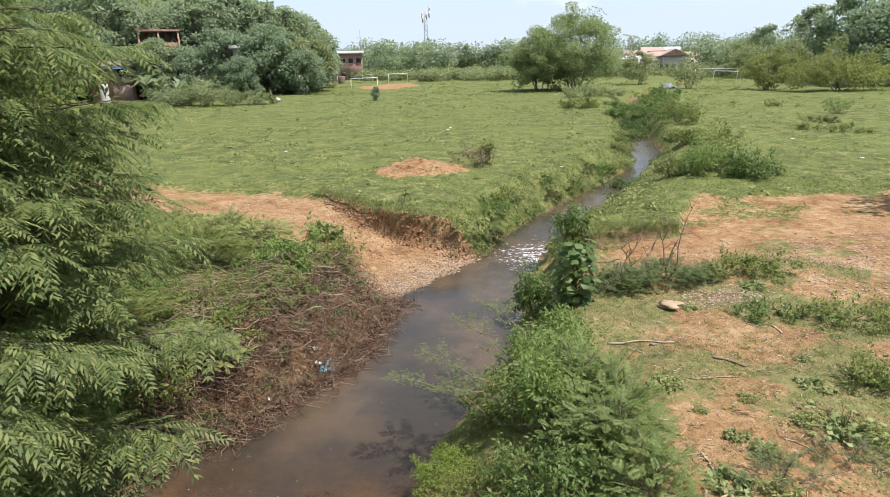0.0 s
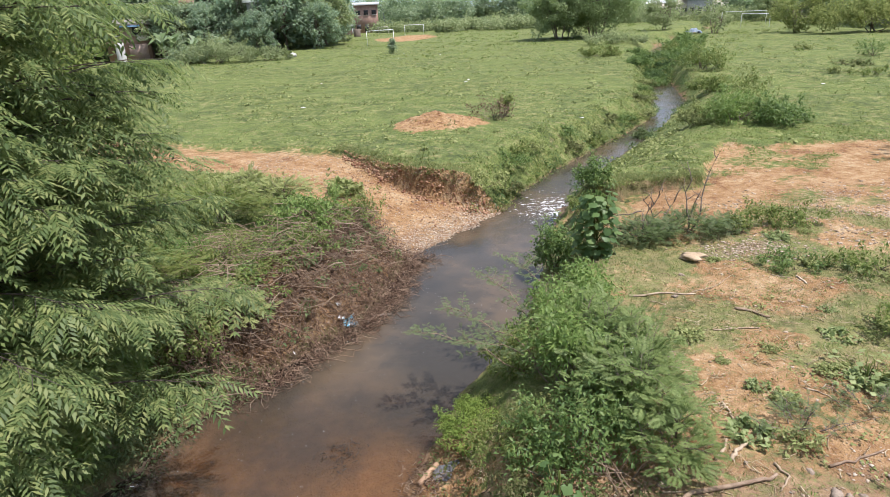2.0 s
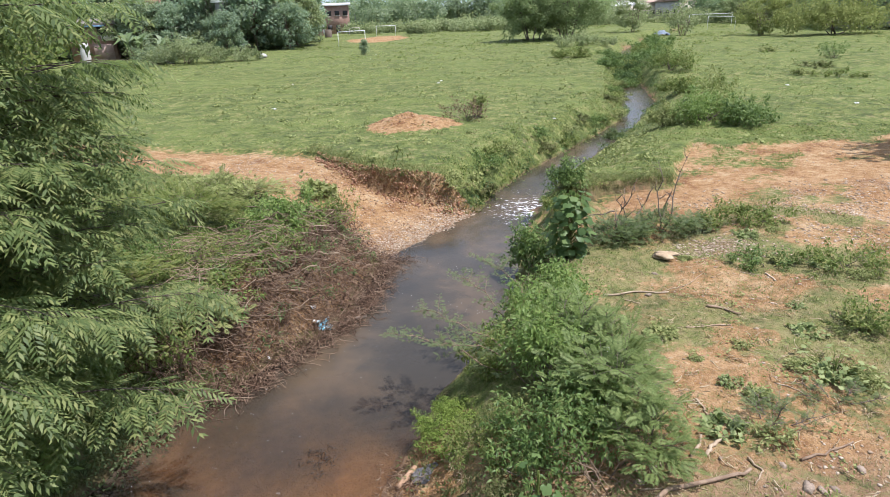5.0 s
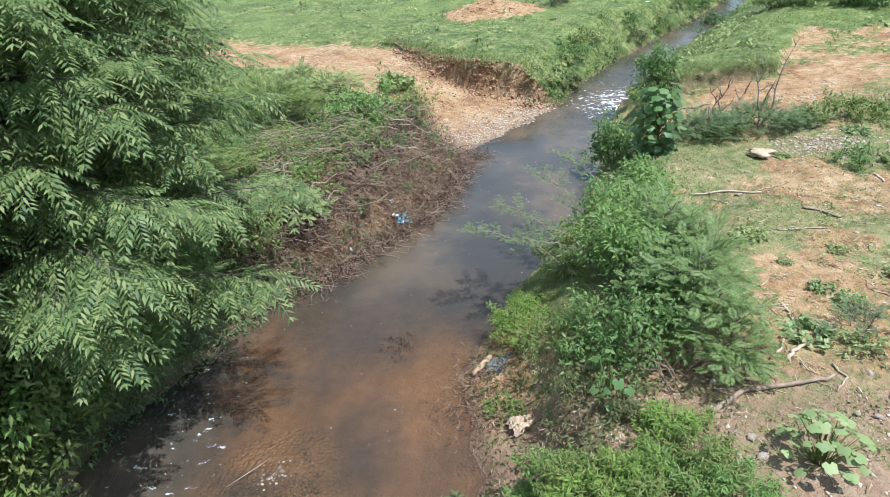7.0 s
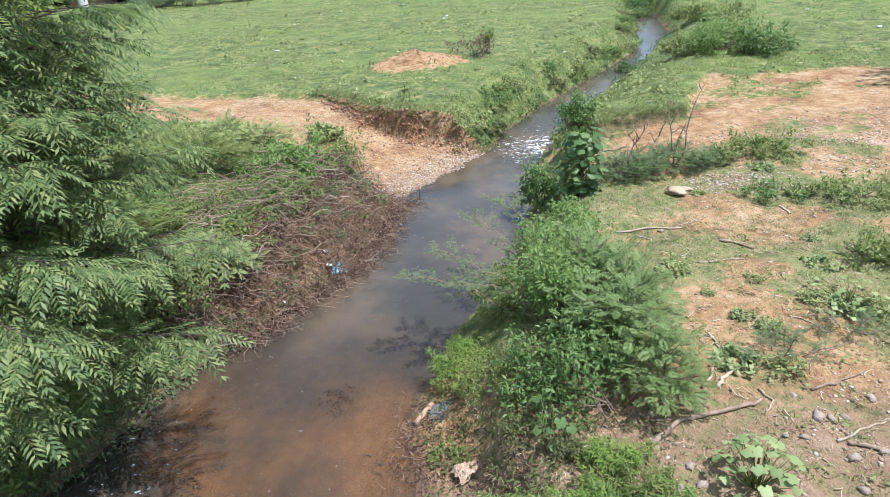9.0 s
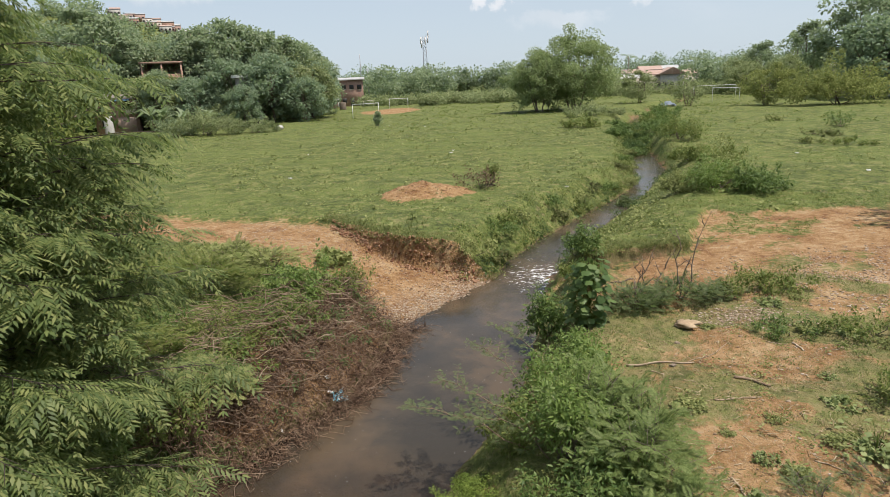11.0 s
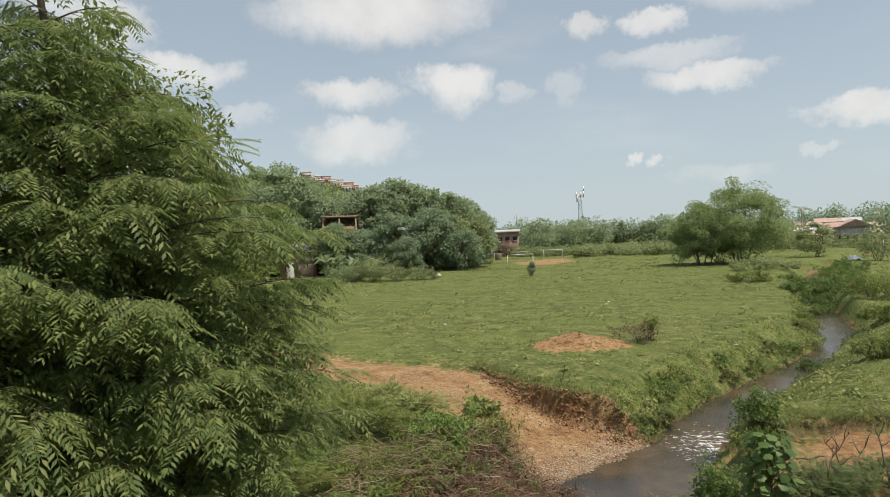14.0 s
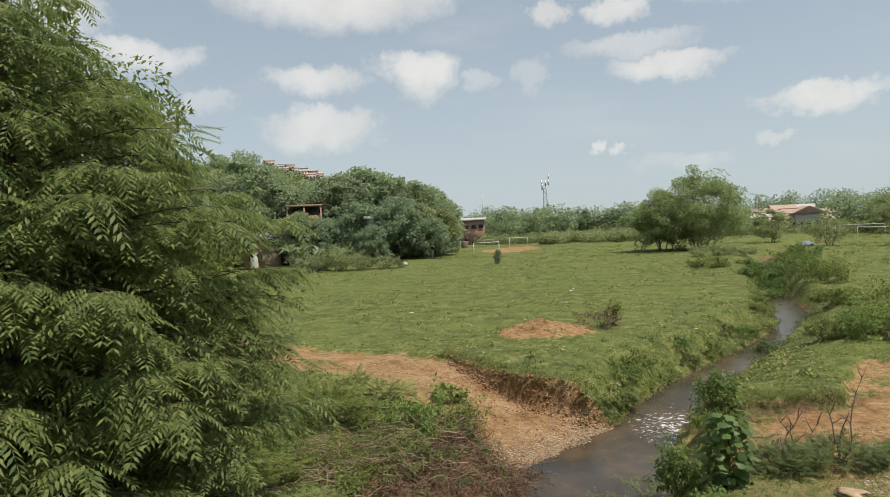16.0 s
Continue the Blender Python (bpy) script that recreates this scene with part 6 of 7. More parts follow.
def feather_branch():
    """Thin feathery branches that reach out over the water."""
    r = np.random.default_rng(9)
    root = thing("feathery_branch", "thin feathery branch reaching out over the water", "branch", pose(0, 0, 0))
    s = Soup()
    pos, fwd = [], []

    def dress(line, k):
        for u in np.linspace(0.25, 1, k):
            i = min(len(line) - 2, int(u * (len(line) - 1)))
            p = line[i] + (line[i + 1] - line[i]) * (u * (len(line) - 1) - i)
            d = unit(line[i + 1] - line[i])
            for side in (-1, 1):
                pos.append(p)
                fwd.append(d * 0.6 + np.array((-d[1], d[0], 0)) * side + r.normal(0, 0.25, 3))

    for a, b in (((1.25, 8.0, -0.6), (-0.75, 8.6, 0.10)), ((1.2, 8.3, -0.5), (-0.3, 9.1, 0.25)), ((1.3, 9.0, -0.4), (0.35, 10.4, 0.25)), ((1.25, 7.9, -0.6), (0.0, 8.2, 0.15)), ((1.5, 9.6, -0.2), (0.75, 11.0, 0.30))):
        line = wander(a, b, 0.09, 9, r)
        line[:, 2] += 0.22 * np.sin(np.linspace(0, math.pi, 9))
        s.add(*tube(line, np.linspace(0.012, 0.004, 9), 5))
        dress(line, 16)
        d = unit(np.array(b) - np.array(a))
        for k in range(2, 9):
            for side in (-1, 1):
                o = unit(d * 0.8 + np.array((-d[1], d[0], 0)) * side * r.uniform(0.5, 1.1) + r.normal(0, 0.15, 3))
                twig = wander(line[k], line[k] + o * r.uniform(0.18, 0.46), 0.1, 5, r)
                s.add(*tube(twig, np.linspace(0.005, 0.002, 5), 3))
                dress(twig, 5)
    part("twig", s.mesh("twig", BROWN_STICK), root)
    pos, fwd = np.array(pos), np.array(fwd)
    v, t = spread(LACE, pos, fwd, r.normal(0, 0.3, (len(pos), 3)) + (0, 0, 1), r.uniform(0.05, 0.11, len(pos)))
    part("foliage", mesh_from("foliage", v, t, L_BLUE), root)


feather_branch()


def bare_twigs():
    r = np.random.default_rng(4)
    root = thing("bare_shrub", "leafless dark brown twigs standing on the bank", "shrub", pose(*on_ground(5.02, 14.2)))
    for a, b in (((0.25, 0, 0), (0.10, 0.1, 1.62)), ((0.35, 0, 0), (0.95, 0.2, 1.98)), ((0.3, 0.1, 0), (0.50, 0.1, 0.95)), ((-0.5, -0.2, 0), (-0.95, -0.2, 0.95)), ((-0.9, -0.2, 0.0), (-0.50, -0.1, 1.15)), ((-0.5, 0, 0), (0.0, 0.2, 0.9)),
                 ((-0.95, -0.2, 0.55), (-1.75, -0.3, 0.45)), ((-1.0, -0.5, -0.1), (-0.95, -0.4, 0.55))):
        s = Soup()
        line = wander(a, b, 0.10, 8, r)
        s.add(*tube(line, np.linspace(0.019, 0.007, 8), 6))
        for k in (3, 4, 5, 6):
            q = line[k]
            s.add(*tube(wander(q, q + r.normal(0, 0.13, 3) + (0, 0, 0.22), 0.15, 4, r), np.linspace(0.011, 0.004, 4), 4))
        part("twig", s.mesh("twig", BARK), root)


bare_twigs()

# dead boughs drooping from the left bank into the water
for k, (a, b) in enumerate([((-5.2, 9.3, -0.5), (-3.55, 9.15, -1.22)), ((-5.0, 9.6, -0.3), (-3.2, 9.5, -1.2)), ((-4.3, 10.3, -0.2), (-2.75, 10.1, -1.2)), ((-5.6, 8.8, -0.6), (-4.1, 8.5, -1.2)), ((-3.4, 11.3, -0.3), (-2.1, 11.4, -1.22)), ((-3.0, 12.6, -0.2), (-1.9, 12.2, -1.2))]):
    r = np.random.default_rng(500 + k)
    line = wander(a, b, 0.12, 9, r)
    line[:, 2] += 0.30 * np.sin(np.linspace(0, math.pi, 9))
    sp = Soup().add(*tube(line, np.linspace(0.016, 0.006, 9), 5))
    for q in line[3:]:
        for e in range(2):
            sp.add(*tube(wander(q, q + np.array((r.uniform(0.05, 0.35), r.normal(0, 0.15), r.normal(-0.02, 0.1))), 0.2, 4, r), np.linspace(0.006, 0.002, 4), 3))
    thing("dead_bough", "dead leafless bough drooping into the stream", "branch", data=sp.mesh("dead_bough", L_DRY), group="dead boughs on the left bank")

# sticks, stones and litter
for k, (pts, r0, r1, m) in enumerate(STICKS):
    r = np.random.default_rng(300 + k)
    line = []
    for (x0, y0), (x1, y1) in zip(pts[:-1], pts[1:]):
        line += [(x0 + (x1 - x0) * u, y0 + (y1 - y0) * u) for u in (0, 0.25, 0.5, 0.75)]
    line.append(pts[-1])
    line = np.array([(x + r.normal(0, r0 * 0.5), y + r.normal(0, r0 * 0.5), height(x, y) + r0 * 0.8) for x, y in line])
    label = "fallen dark branch lying on bare earth" if m is BROWN_STICK else "dry pale stick lying on the ground"
    thing("fallen_branch", label, "branch", data=Soup().add(*tube(line, np.linspace(r0, r1, len(line)) * 0.85, 7)).mesh("fallen_branch", m, False), group="sticks on the right bank")
for k, (x, y, s) in enumerate(STONES):
    thing("stone", "rounded pale stone half sunk in earth", "stone", pose(x, y, height(x, y) - s * 0.25, 12, 0, 50 * k), Soup().add(*lump(s * 0.9, k, (1.3, 0.85, 0.6), 0.45)).mesh("stone", STONE, False), group="stones on the right bank")
for k, (x, y, s) in enumerate(SHOAL_STONES):
    thing("stone", "pale stone standing out of shallow water", "stone", pose(x, y, WATER - s * 0.35, 0, 0, 50 * k), Soup().add(*lump(s * 0.55, 40 + k, (1.3, 0.8, 0.5), 0.6)).mesh("stone", STONE), group="stones in the shoal")

thing("flat_slab", "broken ochre stone slab lying on the grass", "slab", pose(4.72, 12.3, height(4.72, 12.3) + 0.03, 6, -8, -25), Soup().add(*lump(0.22, 4, (1.15, 0.66, 0.20), 0.85, 3)).mesh("flat_slab", OCHRE))
thing("white_rubbish", "crumpled white plastic rubbish beside shrubs", "rubbish", pose(2.62, 8.45, height(2.62, 8.45)), Soup().add(*crumpled(0.26, 0.42, 0.05, 7, 12)).mesh("white_rubbish", POLY))
thing("pale_sack", "torn pale sack lying on the muddy shore", "sack", pose(-0.05, 5.65, height(-0.05, 5.65) + 0.01, 0, 0, 30), Soup().add(*crumpled(0.34, 0.26, 0.035, 9, 16, -0.05)).mesh("pale_sack", SACK_HUSK, False))
thing("plastic_film", "wet bluish plastic film on the shore", "plastic sheet", pose(-0.36, 6.84, max(WATER, height(-0.36, 6.84)) + 0.01, 2, -5, 15), Soup().add(*crumpled(0.40, 0.30, 0.004, 12, 16)).mesh("plastic_film", plain("wet_film", (0.11, 0.085, 0.07), (0.24, 0.26, 0.28), 30, 0.4, 0.8)))
thing("blue_bag", "crumpled blue plastic bag caught in brush", "plastic bag", pose(BLUEBAG[0], BLUEBAG[1], WATER + 0.10, 20, 10, 40), Soup().add(*crumpled(0.30, 0.34, 0.09, 14, 12, -0.05)).mesh("blue_bag", CYAN))
for k, (x, y) in enumerate([(-2.66, 11.36), (-2.45, 11.3), (-3.35, 10.2), (-4.2, 9.1), (-2.75, 11.7)]):
    thing("litter_scrap", "small white litter scrap in the brush", "litter", pose(x, y, max(height(x, y), WATER) + 0.12, 30 * k, 20, 50 * k), Soup().add(*crumpled(0.10, 0.08, 0.02, 20 + k, 6)).mesh("litter_scrap", POLY), group="litter scraps in the brush")
pk = np.linspace(0, 1, 5)[:, None]
plank_line = np.array((PLANKA[0], PLANKA[1], max(WATER, height(*PLANKA)) + 0.05)) * (1 - pk) + np.array((PLANKB[0], PLANKB[1], max(WATER, height(*PLANKB)) + 0.06)) * pk
thing("broken_log", "short pale broken log on the muddy shore", "log", data=Soup().add(*tube(plank_line, [0.035, 0.04, 0.042, 0.04, 0.034], 8)).mesh("broken_log", plain("stripped_wood", (0.26, 0.155, 0.09), (0.42, 0.27, 0.165), 12, 0.85, 0.4), False))
thing("floating_log", "dark wet log end in the stream", "log", data=Soup().add(*tube([(-2.25, 11.80, WATER - 0.01), (-2.0, 11.88, WATER + 0.03), (-1.70, 11.98, WATER + 0.02)], [0.03, 0.045, 0.03], 8)).mesh("floating_log", BARK, False))
thing("stick_in_water", "thin brown stick lying in the shallow water", "stick", data=Soup().add(*tube([(-3.63, 4.74, WATER + 0.01), (-3.4, 4.98, WATER + 0.02), (-3.22, 5.21, WATER + 0.01)], [0.006, 0.008, 0.005], 6)).mesh("stick_in_water", BROWN_STICK, False))
thing("stick_over_water", "long pale stick leaning over the stream edge", "stick", data=Soup().add(*tube(wander((-5.3, 8.1, -0.95), (-3.3, 8.95, -1.18), 0.05, 7, rng), np.linspace(0.014, 0.006, 7), 6)).mesh("stick_over_water", BROWN_STICK, False))


def drift(name, label, category, n, spots, size, mat, seed):
    """Loose sticks and straw washed or thrown together."""
    r = np.random.default_rng(seed)
    s = Soup()
    for k in range(n):
        x0, y0, rad = spots[k % len(spots)]
        x, y = x0 + r.normal(0, rad), y0 + r.normal(0, rad)
        a, l = r.uniform(0, 6.28), size * r.uniform(0.3, 1.2)
        z = max(height(x, y), WATER) + r.uniform(0.005, 0.05)
        v = np.array((math.cos(a), math.sin(a), r.normal(0, 0.12))) * l
        line = wander((x, y, z), (x + v[0], y + v[1], z + v[2]), 0.2, 4, r)
        line[:, 2] = np.maximum(line[:, 2], np.maximum(ground(line[:, 0], line[:, 1])[0], WATER) + 0.004)
        s.add(*tube(line, np.linspace(0.008, 0.003, 4) * r.uniform(0.5, 1.3), 3))
    thing(name, label, category, data=s.mesh(name, mat), kind="stuff")


drift("drowned_brush", "dark drowned twigs lodged in the stream", "debris", 120, [(-1.95, 7.45, 0.11), (-1.95, 7.45, 0.17), (-0.95, 6.0, 0.16)], 0.10, SODDEN, 70)
drift("shore_debris", "washed-up twigs and straw on the muddy shore", "debris", 620, [(-0.7, 6.95, 0.16), (-0.55, 6.7, 0.12), (-0.8, 6.4, 0.2), (-0.5, 5.9, 0.3), (0.1, 5.3, 0.35), (0.5, 5.1, 0.3)], 0.12, L_DRY, 71)
drift("dry_straw", "dry straw and twig litter on bare earth", "litter", 520, [(3.2, 6.9, 0.5), (3.8, 9.6, 0.8), (5.0, 8.0, 0.9), (3.6, 5.4, 0.8), (4.6, 10.4, 0.9), (6.2, 10.2, 1.0), (2.9, 7.6, 0.4), (6.5, 7.8, 1.0)], 0.20, L_STRAW, 72)


def thrown_stones(name, label, n, pick, lo, hi, seed, mat=GRAVEL):
    """Gravel of many small stones."""
    r = np.random.default_rng(seed)
    x, y, keep = pick(r)
    x, y = x[keep][:n], y[keep][:n]
    z = np.maximum(ground(x, y)[0], WATER - 0.03)
    v, t = lump(1.0, 3, (1.25, 0.85, 0.42), 0.5, 1)
    s = r.uniform(0, 1, len(x)) ** 2.5 * (hi - lo) + lo
    a = r.uniform(0, 6.28, len(x))
    vv, tt = spread((v, t), np.stack([x, y, z - 0.1 * s], 1), np.stack([np.cos(a), np.sin(a), 0 * a], 1), np.repeat([(0, 0, 1.0)], len(x), 0), s)
    thing(name, label, "gravel", data=mesh_from(name, vv, tt, mat), kind="stuff")


def on_sand(r):
    x, y = r.uniform(-8, 2, 60000), r.uniform(14, 24, 60000)
    z, di, gr, we = ground(x, y)
    dl, dr = banks(x, y)
    return x, y, (di > 0.6) & (dl > -0.25) & (x < 1.4) & (r.uniform(0, 1, 60000) < 0.20 + 0.8 * np.exp(-(dl / 0.8) ** 2))


def on_track(r):
    x, y = r.uniform(3.4, 17, 60000), r.uniform(9, 23, 60000)
    z, di, gr, we = ground(x, y)
    return x, y, (di > 0.55) & (r.uniform(0, 1, 60000) < 0.05 + 0.95 * smooth(5.5, 8.5, x) * smooth(17.8, 16, y) * smooth(11, 13, y))


def on_bare(r):
    x, y = r.uniform(1.5, 7.5, 30000), r.uniform(3.5, 13, 30000)
    z, di, gr, we = ground(x, y)
    dl, dr = banks(x, y)
    return x, y, (di > 0.6) & (dr > 1.0) & (r.uniform(0, 1, 30000) < 0.04 + 0.25 * (y < 6.2))


thrown_stones("bank_gravel", "pale stones along the water's edge of sand", 7000, on_sand, 0.007, 0.04, 81)
thrown_stones("track_gravel", "pale grey gravel spread over the earth track", 5200, on_track, 0.008, 0.05, 82)
thrown_stones("loose_stones", "small loose stones on the bare bank", 2600, on_bare, 0.006, 0.035, 83)

# ---- grass and weeds ----
def grass(name, label, n, x0, x1, y0, y1, keep, lo, hi, mat, seed, blades=4, lean=1.0, bias=1.0):
    r = np.random.default_rng(seed)
    x = r.uniform(x0, x1, n)
    y = y0 + (y1 - y0) * r.uniform(0, 1, n) ** bias
    z, di, gr, we = ground(x, y)
    dl, dr = banks(x, y)
    ok = keep(x, y, di, dl, dr, r)
    x, y, z = x[ok], y[ok], z[ok]
    s = r.uniform(lo, hi, len(x))
    a = r.uniform(0, 6.28, len(x))
    half = len(x) // 2
    soup = Soup()
    for k, sl in enumerate((slice(0, half), slice(half, None))):
        v, t = spread(tuft(blades, 0.5 * lean, 5 + k), np.stack([x[sl], y[sl], z[sl] - 0.01], 1), np.stack([np.cos(a[sl]), np.sin(a[sl]), 0 * a[sl]], 1), np.repeat([(0, 0, 1.0)], len(x[sl]), 0), s[sl])
        soup.add(v, t)
    thing(name, label, "grass", data=soup.mesh(name, mat), kind="stuff")


def land(dl, dr, m=0.05):
    return (dl > m) | (dr > m)


grass("meadow_grass", "short grazed meadow grass", 34000, -22, 22, 18.5, 62, lambda x, y, di, dl, dr, r: land(dl, dr) & (di < 0.45) & (waves(x, y, 1.2, 3) > -0.35), 0.05, 0.14, GRASS, 91, 3, 1.4, 1.4)
grass("bank_grass", "thin grass on the bare bank", 60000, 0, 10, 3.5, 16.5, lambda x, y, di, dl, dr, r: (dr > 0.15) & (r.uniform(0, 1, len(x)) < 1.10 - di) & (waves(x, y, 1.9, 44) + 0.5 * waves(x, y, 0.6, 45) > -0.35), 0.022, 0.085, GRASS, 92, 3, 1.5)
grass("straw_grass", "dry straw-coloured grass on the bare bank", 11000, 1, 10, 3.5, 16.5, lambda x, y, di, dl, dr, r: (dr > 0.5) & (waves(x, y, 1.1, 12) > -0.2), 0.025, 0.08, L_STRAW, 192, 4, 2.2)
grass("rough_grass", "long rough grass on the left bank", 5000, -14, -1, 3, 22, lambda x, y, di, dl, dr, r: (dl > 0.1) & (di < 0.4), 0.08, 0.24, GRASS, 93, 6, 1.2)
grass("edge_grass", "tall grass and weeds along the stream edge", 16000, 0, 22, 18.6, 62, lambda x, y, di, dl, dr, r: ((dl > -0.05) & (dl < 1.3)) | ((dr > -0.05) & (dr < 1.2)), 0.07, 0.20, GRASS, 94, 5, 1.1)


def meadow_weeds(name, label, n, x0, x1, y0, y1, keep, mat, seed, size, template, per=14, bias=1.0, rad=0.22, tall=0.5):
    r = np.random.default_rng(seed)
    x = r.uniform(x0, x1, n)
    y = y0 + (y1 - y0) * r.uniform(0, 1, n) ** bias
    z, di, gr, we = ground(x, y)
    dl, dr = banks(x, y)
    ok = keep(x, y, di, dl, dr, r)
    c = np.stack([x, y, z + size * 0.35], 1)[ok]
    v, t = foliage(c, rad * r.uniform(0.4, 1.3, len(c)), per, template, size, r, flat=tall)
    thing(name, label, "weeds", data=mesh_from(name, v, t, mat), kind="stuff")


meadow_weeds("bank_weeds", "leafy weeds hanging over the stream bank", 4200, 0, 18, 18.8, 52, lambda x, y, di, dl, dr, r: (dl > -0.1) & (dl < 2.0) & (waves(x, y, 0.9, 21) > -0.5 + 0.4 * dl), L_LIGHT, 95, 0.11, POINTED, 24, 1.2, 0.26, 1.0)
meadow_weeds("bank_herbs", "dark herbs along the stream bank", 2200, 0, 18, 18.8, 52, lambda x, y, di, dl, dr, r: (((dl > -0.15) & (dl < 0.45)) | ((dr > 0) & (dr < 0.6))) & (waves(x, y, 0.7, 23) > -0.1), L_DARK, 96, 0.15, POINTED, 24, 1.2, 0.28, 1.0)
meadow_weeds("mud_sprigs", "thin weeds scattered over the muddy shore", 420, -0.8, 2.2, 4.6, 7.4, lambda x, y, di, dl, dr, r: (dr > 0.15) & (waves(x, y, 0.5, 77) > -0.3), L_OLIVE, 296, 0.07, POINTED, 12, 1.0, 0.15, 0.8)
meadow_weeds("mud_straw", "dead straw trodden into the muddy shore", 260, -0.5, 1.8, 4.4, 7.2, lambda x, y, di, dl, dr, r: (dr > 0.1) & (waves(x, y, 0.6, 79) > 0.0), L_STRAW, 297, 0.08, simple_leaf(0.10, 0.2), 12, 1.0, 0.16, 0.25)
meadow_weeds("bank_undergrowth", "dark undergrowth hanging over the shaded bank", 1900, -9, -3.5, 1.0, 9.6, lambda x, y, di, dl, dr, r: (dl > -0.25) & (dl < 1.3), L_BLUE, 195, 0.075, POINTED, 34, 1.0, 0.26, 1.0)
meadow_weeds("meadow_weeds", "scattered low weeds on the meadow", 5200, -30, 40, 20, 100, lambda x, y, di, dl, dr, r: land(dl, dr, 0.5) & (di < 0.4) & (waves(x, y, 5, 6) > 0.0), L_PALE, 97, 0.10, ROUND, 12, 1.0, 0.22, 0.3)
meadow_weeds("meadow_herbs", "scattered darker herbs on the meadow", 3000, -30, 45, 20, 110, lambda x, y, di, dl, dr, r: land(dl, dr, 0.5) & (di < 0.4) & (waves(x, y, 4, 8) > 0.1), L_MID, 98, 0.10, POINTED, 16, 1.0, 0.28, 0.35)
meadow_weeds("pale_rosettes", "pale broad-leaved weeds dotted over the meadow", 260, -14, 14, 20.5, 60, lambda x, y, di, dl, dr, r: land(dl, dr, 0.4) & (di < 0.4) & (waves(x, y, 3.0, 91) > 0.1), L_PALE, 298, 0.15, ROUND, 20, 1.3, 0.24, 0.7)
meadow_weeds("far_weeds", "rough weeds at the far side of the meadow", 2400, -60, 70, 55, 150, lambda x, y, di, dl, dr, r: land(dl, dr, 0.5) & (di < 0.4) & (waves(x, y, 9, 4) > -0.1), L_LIGHT, 99, 0.20, ROUND, 16, 0.7, 0.6, 0.3)


# the scarp's grassy lip, fallen clods, shoal gravel and small weeds of the bare bank
rs = np.random.default_rng(411)
n = 2000
x = rs.uniform(-5, 1.2, n)
y = np.interp(x, *SCARP) + 0.25 * waves(x, np.interp(x, *SCARP), 1.6, 2) + rs.uniform(0.0, 1.0, n) ** 1.6 * 1.2
v, t = spread(tuft(6, 0.8, 9), np.stack([x, y, ground(x, y)[0] - 0.02], 1), np.stack([np.cos(x * 77), np.sin(x * 77), 0 * x], 1), np.repeat([(0, -0.25, 1.0)], n, 0), rs.uniform(0.05, 0.14, n))
thing("lip_grass", "ragged grass hanging over the earth scarp", "grass", data=mesh_from("lip_grass", v, t, GRASS), kind="stuff")

n = 420
x = rs.uniform(-4.5, 0.9, n)
y = np.interp(x, *SCARP) - 0.3 - rs.uniform(0.0, 1.0, n) ** 1.3 * 1.9
v, t = lump(1.0, 5, (1.1, 0.9, 0.7), 0.5, 1)
a = rs.uniform(0, 6.28, n)
sz = 0.010 + 0.045 * rs.uniform(0, 1, n) ** 3
v, t = spread((v, t), np.stack([x, y, ground(x, y)[0] - 0.2 * sz], 1), np.stack([np.cos(a), np.sin(a), 0 * a], 1), np.repeat([(0, 0, 1.0)], n, 0), sz)
thing("earth_clods", "fallen red earth clods below the scarp", "earth", data=mesh_from("earth_clods", v, t, CLOD), kind="stuff")


n = 1100
x = rs.uniform(-4.6, 0.6, n)
y = np.interp(x, *SCARP) + 0.25 * waves(x, np.interp(x, *SCARP), 1.6, 2) + rs.normal(-0.12, 0.16, n)
v, t = lump(1.0, 8, (1.3, 0.8, 0.8), 0.85, 1)
a = rs.uniform(0, 6.28, n)
sz = 0.012 + 0.045 * rs.uniform(0, 1, n) ** 3
v, t = spread((v, t), np.stack([x, y, ground(x, y)[0] - 0.45 * sz], 1), np.stack([np.sin(a), np.cos(a), 0 * a], 1), rs.normal(0, 0.4, (n, 3)) + (0, 0, 1.0), sz)
thing("scarp_clods", "crumbling red earth on the scarp's face", "earth", data=mesh_from("scarp_clods", v, t, DARK_CLOD), kind="stuff")


def on_shoal(r):
    x, y = r.normal(-3.1, 0.55, 4000), r.normal(4.45, 0.35, 4000)
    return x, y, ground(x, y)[0] > WATER - 0.09


thrown_stones("shoal_gravel", "brownish gravel showing in the shallow water", 900, on_shoal, 0.007, 0.030, 84, WET_GRAVEL)
rs = np.random.default_rng(431)
n = 700
y = rs.uniform(3.5, 15, n)
u = rs.uniform(0.02, 0.98, n)
x = np.interp(y, *LEFT_BANK) * (1 - u) + np.interp(y, *RIGHT_BANK) * u
ok = (waves(x, y, 0.9, 63) + 0.8 * np.exp(-(u / 0.3) ** 2) > 0.25) & (ground(x, y)[0] < WATER)
v, t = lump(1.0, 3, (1.2, 0.8, 0.35), 0.5, 1)
a = rs.uniform(0, 6.28, n)
v, t = spread((v, t), np.stack([x, y, 0 * x + WATER + 0.002], 1)[ok], np.stack([np.cos(a), np.sin(a), 0 * a], 1)[ok], np.repeat([(0, 0, 1.0)], ok.sum(), 0), (0.003 + 0.008 * rs.uniform(0, 1, n) ** 4)[ok])
# tiny white flecks on the water, denser towards the left bank
thing("foam_flecks", "small pale flecks lying on the stream", "foam", data=mesh_from("foam_flecks", v, t, POLY), kind="stuff")
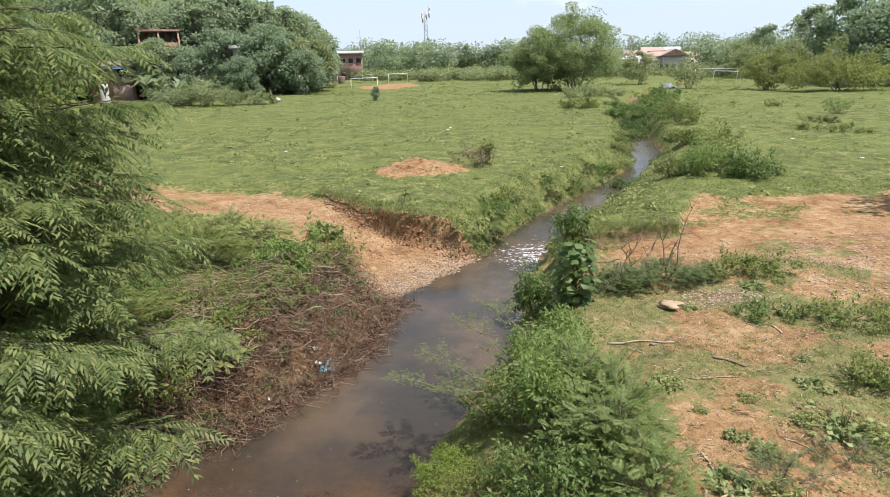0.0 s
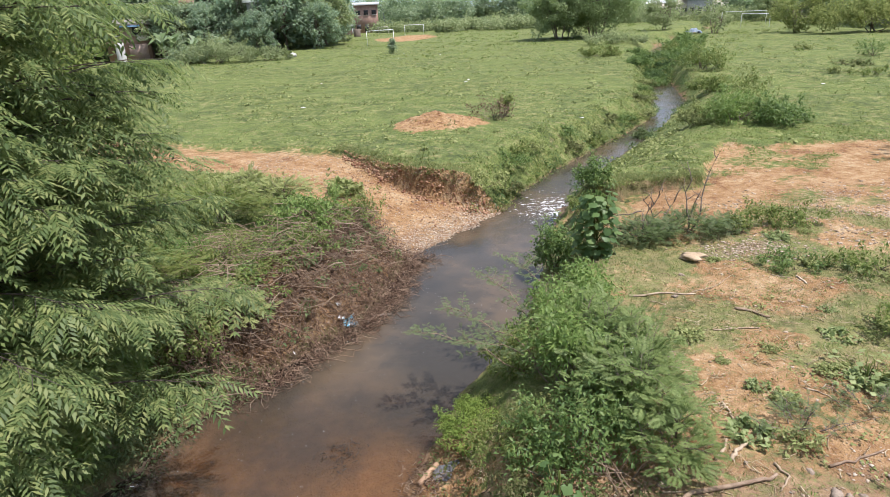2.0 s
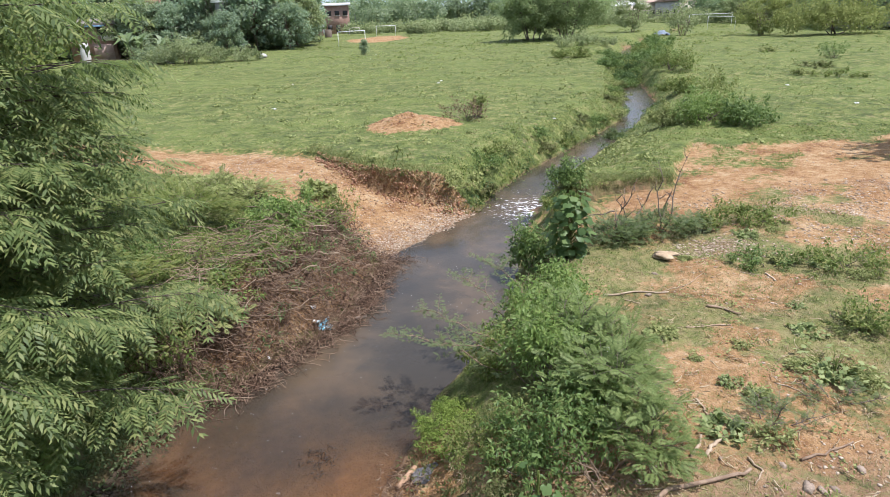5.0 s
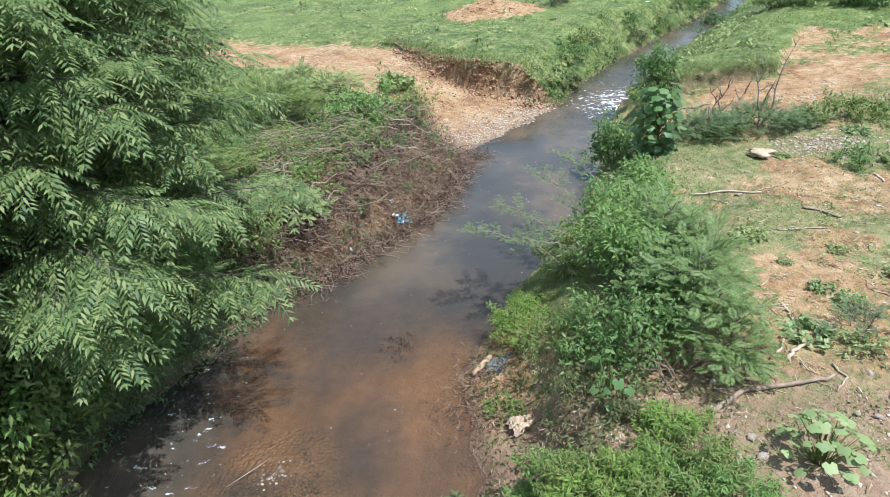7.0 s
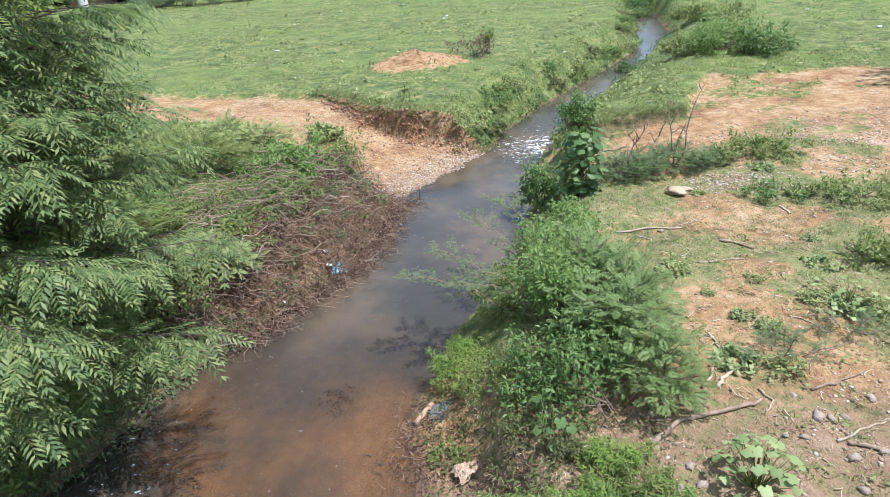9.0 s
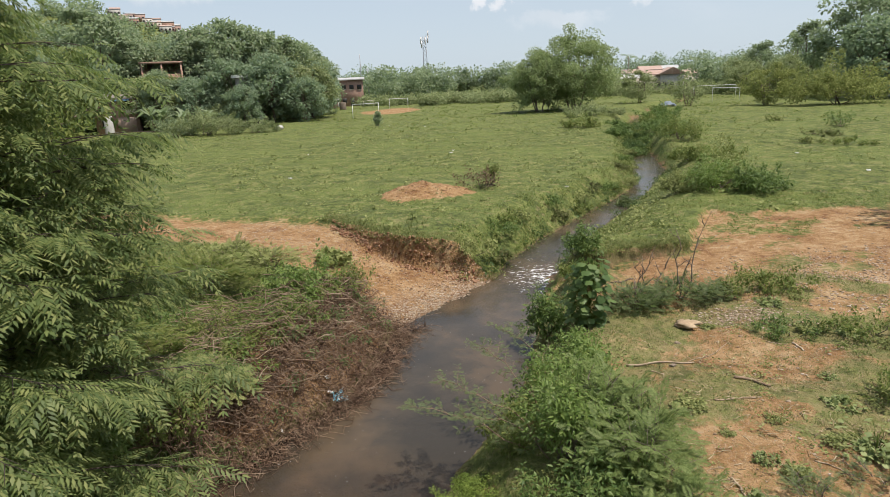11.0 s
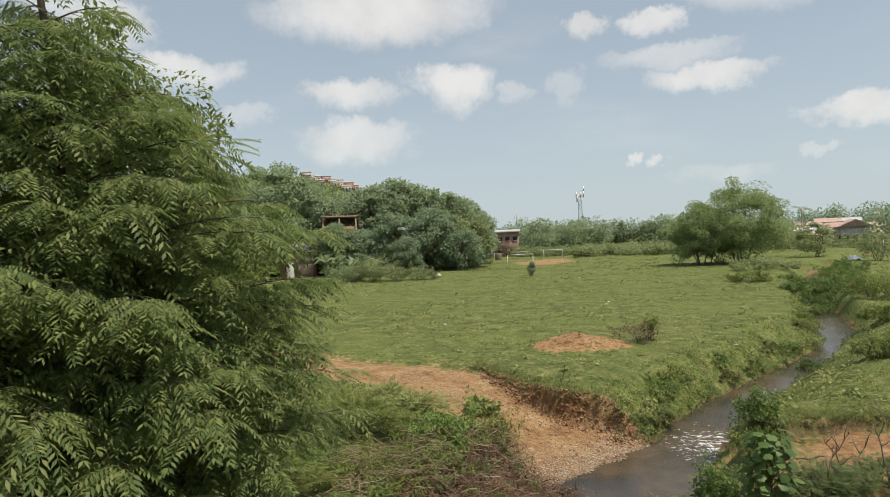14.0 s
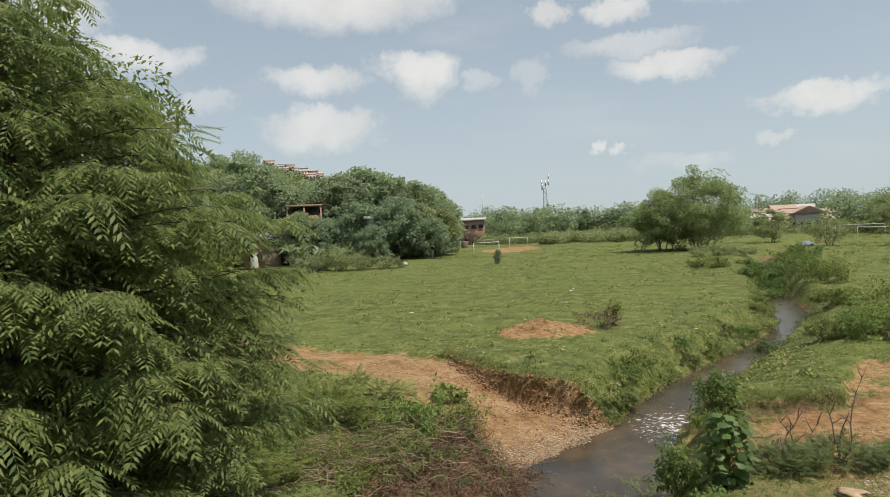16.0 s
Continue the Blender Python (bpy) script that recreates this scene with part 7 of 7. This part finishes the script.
meadow_weeds("bank_rosettes", "low yellow-green weeds scattered on the bare bank", 800, 2.4, 10, 3.8, 15, lambda x, y, di, dl, dr, r: (dr > 1.0) & (waves(x, y, 0.8, 31) > 0.1), L_PALE, 196, 0.045, ROUND, 16, 1.0, 0.16, 0.45)
meadow_weeds("bank_sprigs", "small green sprigs scattered on the bare bank", 700, 1.8, 10, 3.8, 17, lambda x, y, di, dl, dr, r: (dr > 0.8) & (waves(x, y, 0.9, 33) > 0.15), L_LIGHT, 197, 0.05, POINTED, 18, 1.0, 0.18, 0.6)
meadow_weeds("track_herbs", "low herbs along the edge of the track", 700, 3.5, 18, 17, 25, lambda x, y, di, dl, dr, r: (dr > 0.5) & (di < 0.6), L_LIGHT, 198, 0.08, POINTED, 18, 1.0, 0.25, 0.4)
meadow_weeds("dark_tussocks", "darker tussocks dotted over the meadow", 2600, -24, 30, 19, 75, lambda x, y, di, dl, dr, r: land(dl, dr, 0.5) & (di < 0.3) & (waves(x, y, 2.2, 41) > 0.15), GRASS, 199, 0.12, simple_leaf(0.16, 0.3), 16, 1.2, 0.2, 0.5)


def on_heap(r):
    x, y = r.normal(-1.25, 1.3, 3000), r.normal(27.5, 1.0, 3000)
    return x, y, ground(x, y)[1] > 0.4


thrown_stones("heap_clods", "earth clods and stones on the spoil heap", 360, on_heap, 0.015, 0.07, 85, CLOD)
meadow_weeds("heap_weeds", "weeds growing over the spoil heap", 70, -3.4, 1.6, 25.6, 29.4, lambda x, y, di, dl, dr, r: waves(x, y, 0.8, 51) > 0.1, L_OLIVE, 260, 0.10, POINTED, 14, 1.0, 0.2, 0.5)


def on_mound(r):
    x, y = r.normal(6.1, 0.55, 3000), r.normal(12.75, 0.28, 3000)
    return x, y, x > -99


thrown_stones("gravel_patch", "small patch of pale gravel dumped beside bushes", 900, on_mound, 0.012, 0.045, 86)
meadow_weeds("shoulder_weeds", "pale leafy weeds between the stream and the track", 420, 3.6, 12, 18.5, 28, lambda x, y, di, dl, dr, r: (dr > 0.1) & (dr < 3.2) & (di < 0.6) & (waves(x, y, 1.2, 61) > 0.0), L_PALE, 261, 0.13, ROUND, 16, 1.0, 0.26, 0.6)


def dry_twigs(x0, y0):
    """Thin dry twigs sprawling before the shrubs."""
    r = np.random.default_rng(12)
    root = thing("dry_twigs", "thin dry brown twigs sprawling before the shrubs", "twigs", pose(*on_ground(x0, y0)))
    for k in range(16):
        a = r.uniform(-0.5, 3.6)
        l = r.uniform(0.4, 0.95)
        line = wander((r.normal(0, 0.15), r.normal(0, 0.12), 0.02), (math.cos(a) * l, math.sin(a) * l * 0.4, r.uniform(0.12, 0.55)), 0.15, 7, r)
        line[:, 2] = np.maximum(line[:, 2], 0.01) + 0.12 * np.sin(np.linspace(0, math.pi, 7))
        part("twig", Soup().add(*tube(line, np.linspace(0.007, 0.003, 7), 4)).mesh("twig", BROWN_STICK), root)


dry_twigs(1.75, 5.75)

for k, (x, y, w, h, m) in enumerate([(32.7, 53.1, 2.2, 1.5, L_MID), (27.5, 46.7, 2.6, 0.5, L_OLIVE), (24.0, 41.9, 2.0, 0.4, L_PALE), (31.4, 61.7, 1.8, 0.5, L_PALE), (24.9, 39.5, 3.0, 0.5, L_LIGHT)]):
    bush("low weedy bush on the open meadow", x, y, w, w * 0.8, h, 20, 34, 0.16, m, 380 + k, name="meadow_bush", group="weedy bushes on the meadow")

n = 900
x = rs.uniform(3.6, 7.2, n)
y = np.interp(x, *TRACK_FAR) + 0.3 * waves(x, np.interp(x, *TRACK_FAR), 1.6, 2) + rs.uniform(0.0, 1.0, n) ** 1.5 * 1.0
v, t = spread(tuft(6, 0.9, 10), np.stack([x, y, ground(x, y)[0] - 0.02], 1), np.stack([np.cos(x * 77), np.sin(x * 77), 0 * x], 1), np.repeat([(0, -0.25, 1.0)], n, 0), rs.uniform(0.06, 0.16, n))
thing("track_lip_grass", "ragged grass hanging over the track's cut edge", "grass", data=mesh_from("track_lip_grass", v, t, GRASS), kind="stuff")
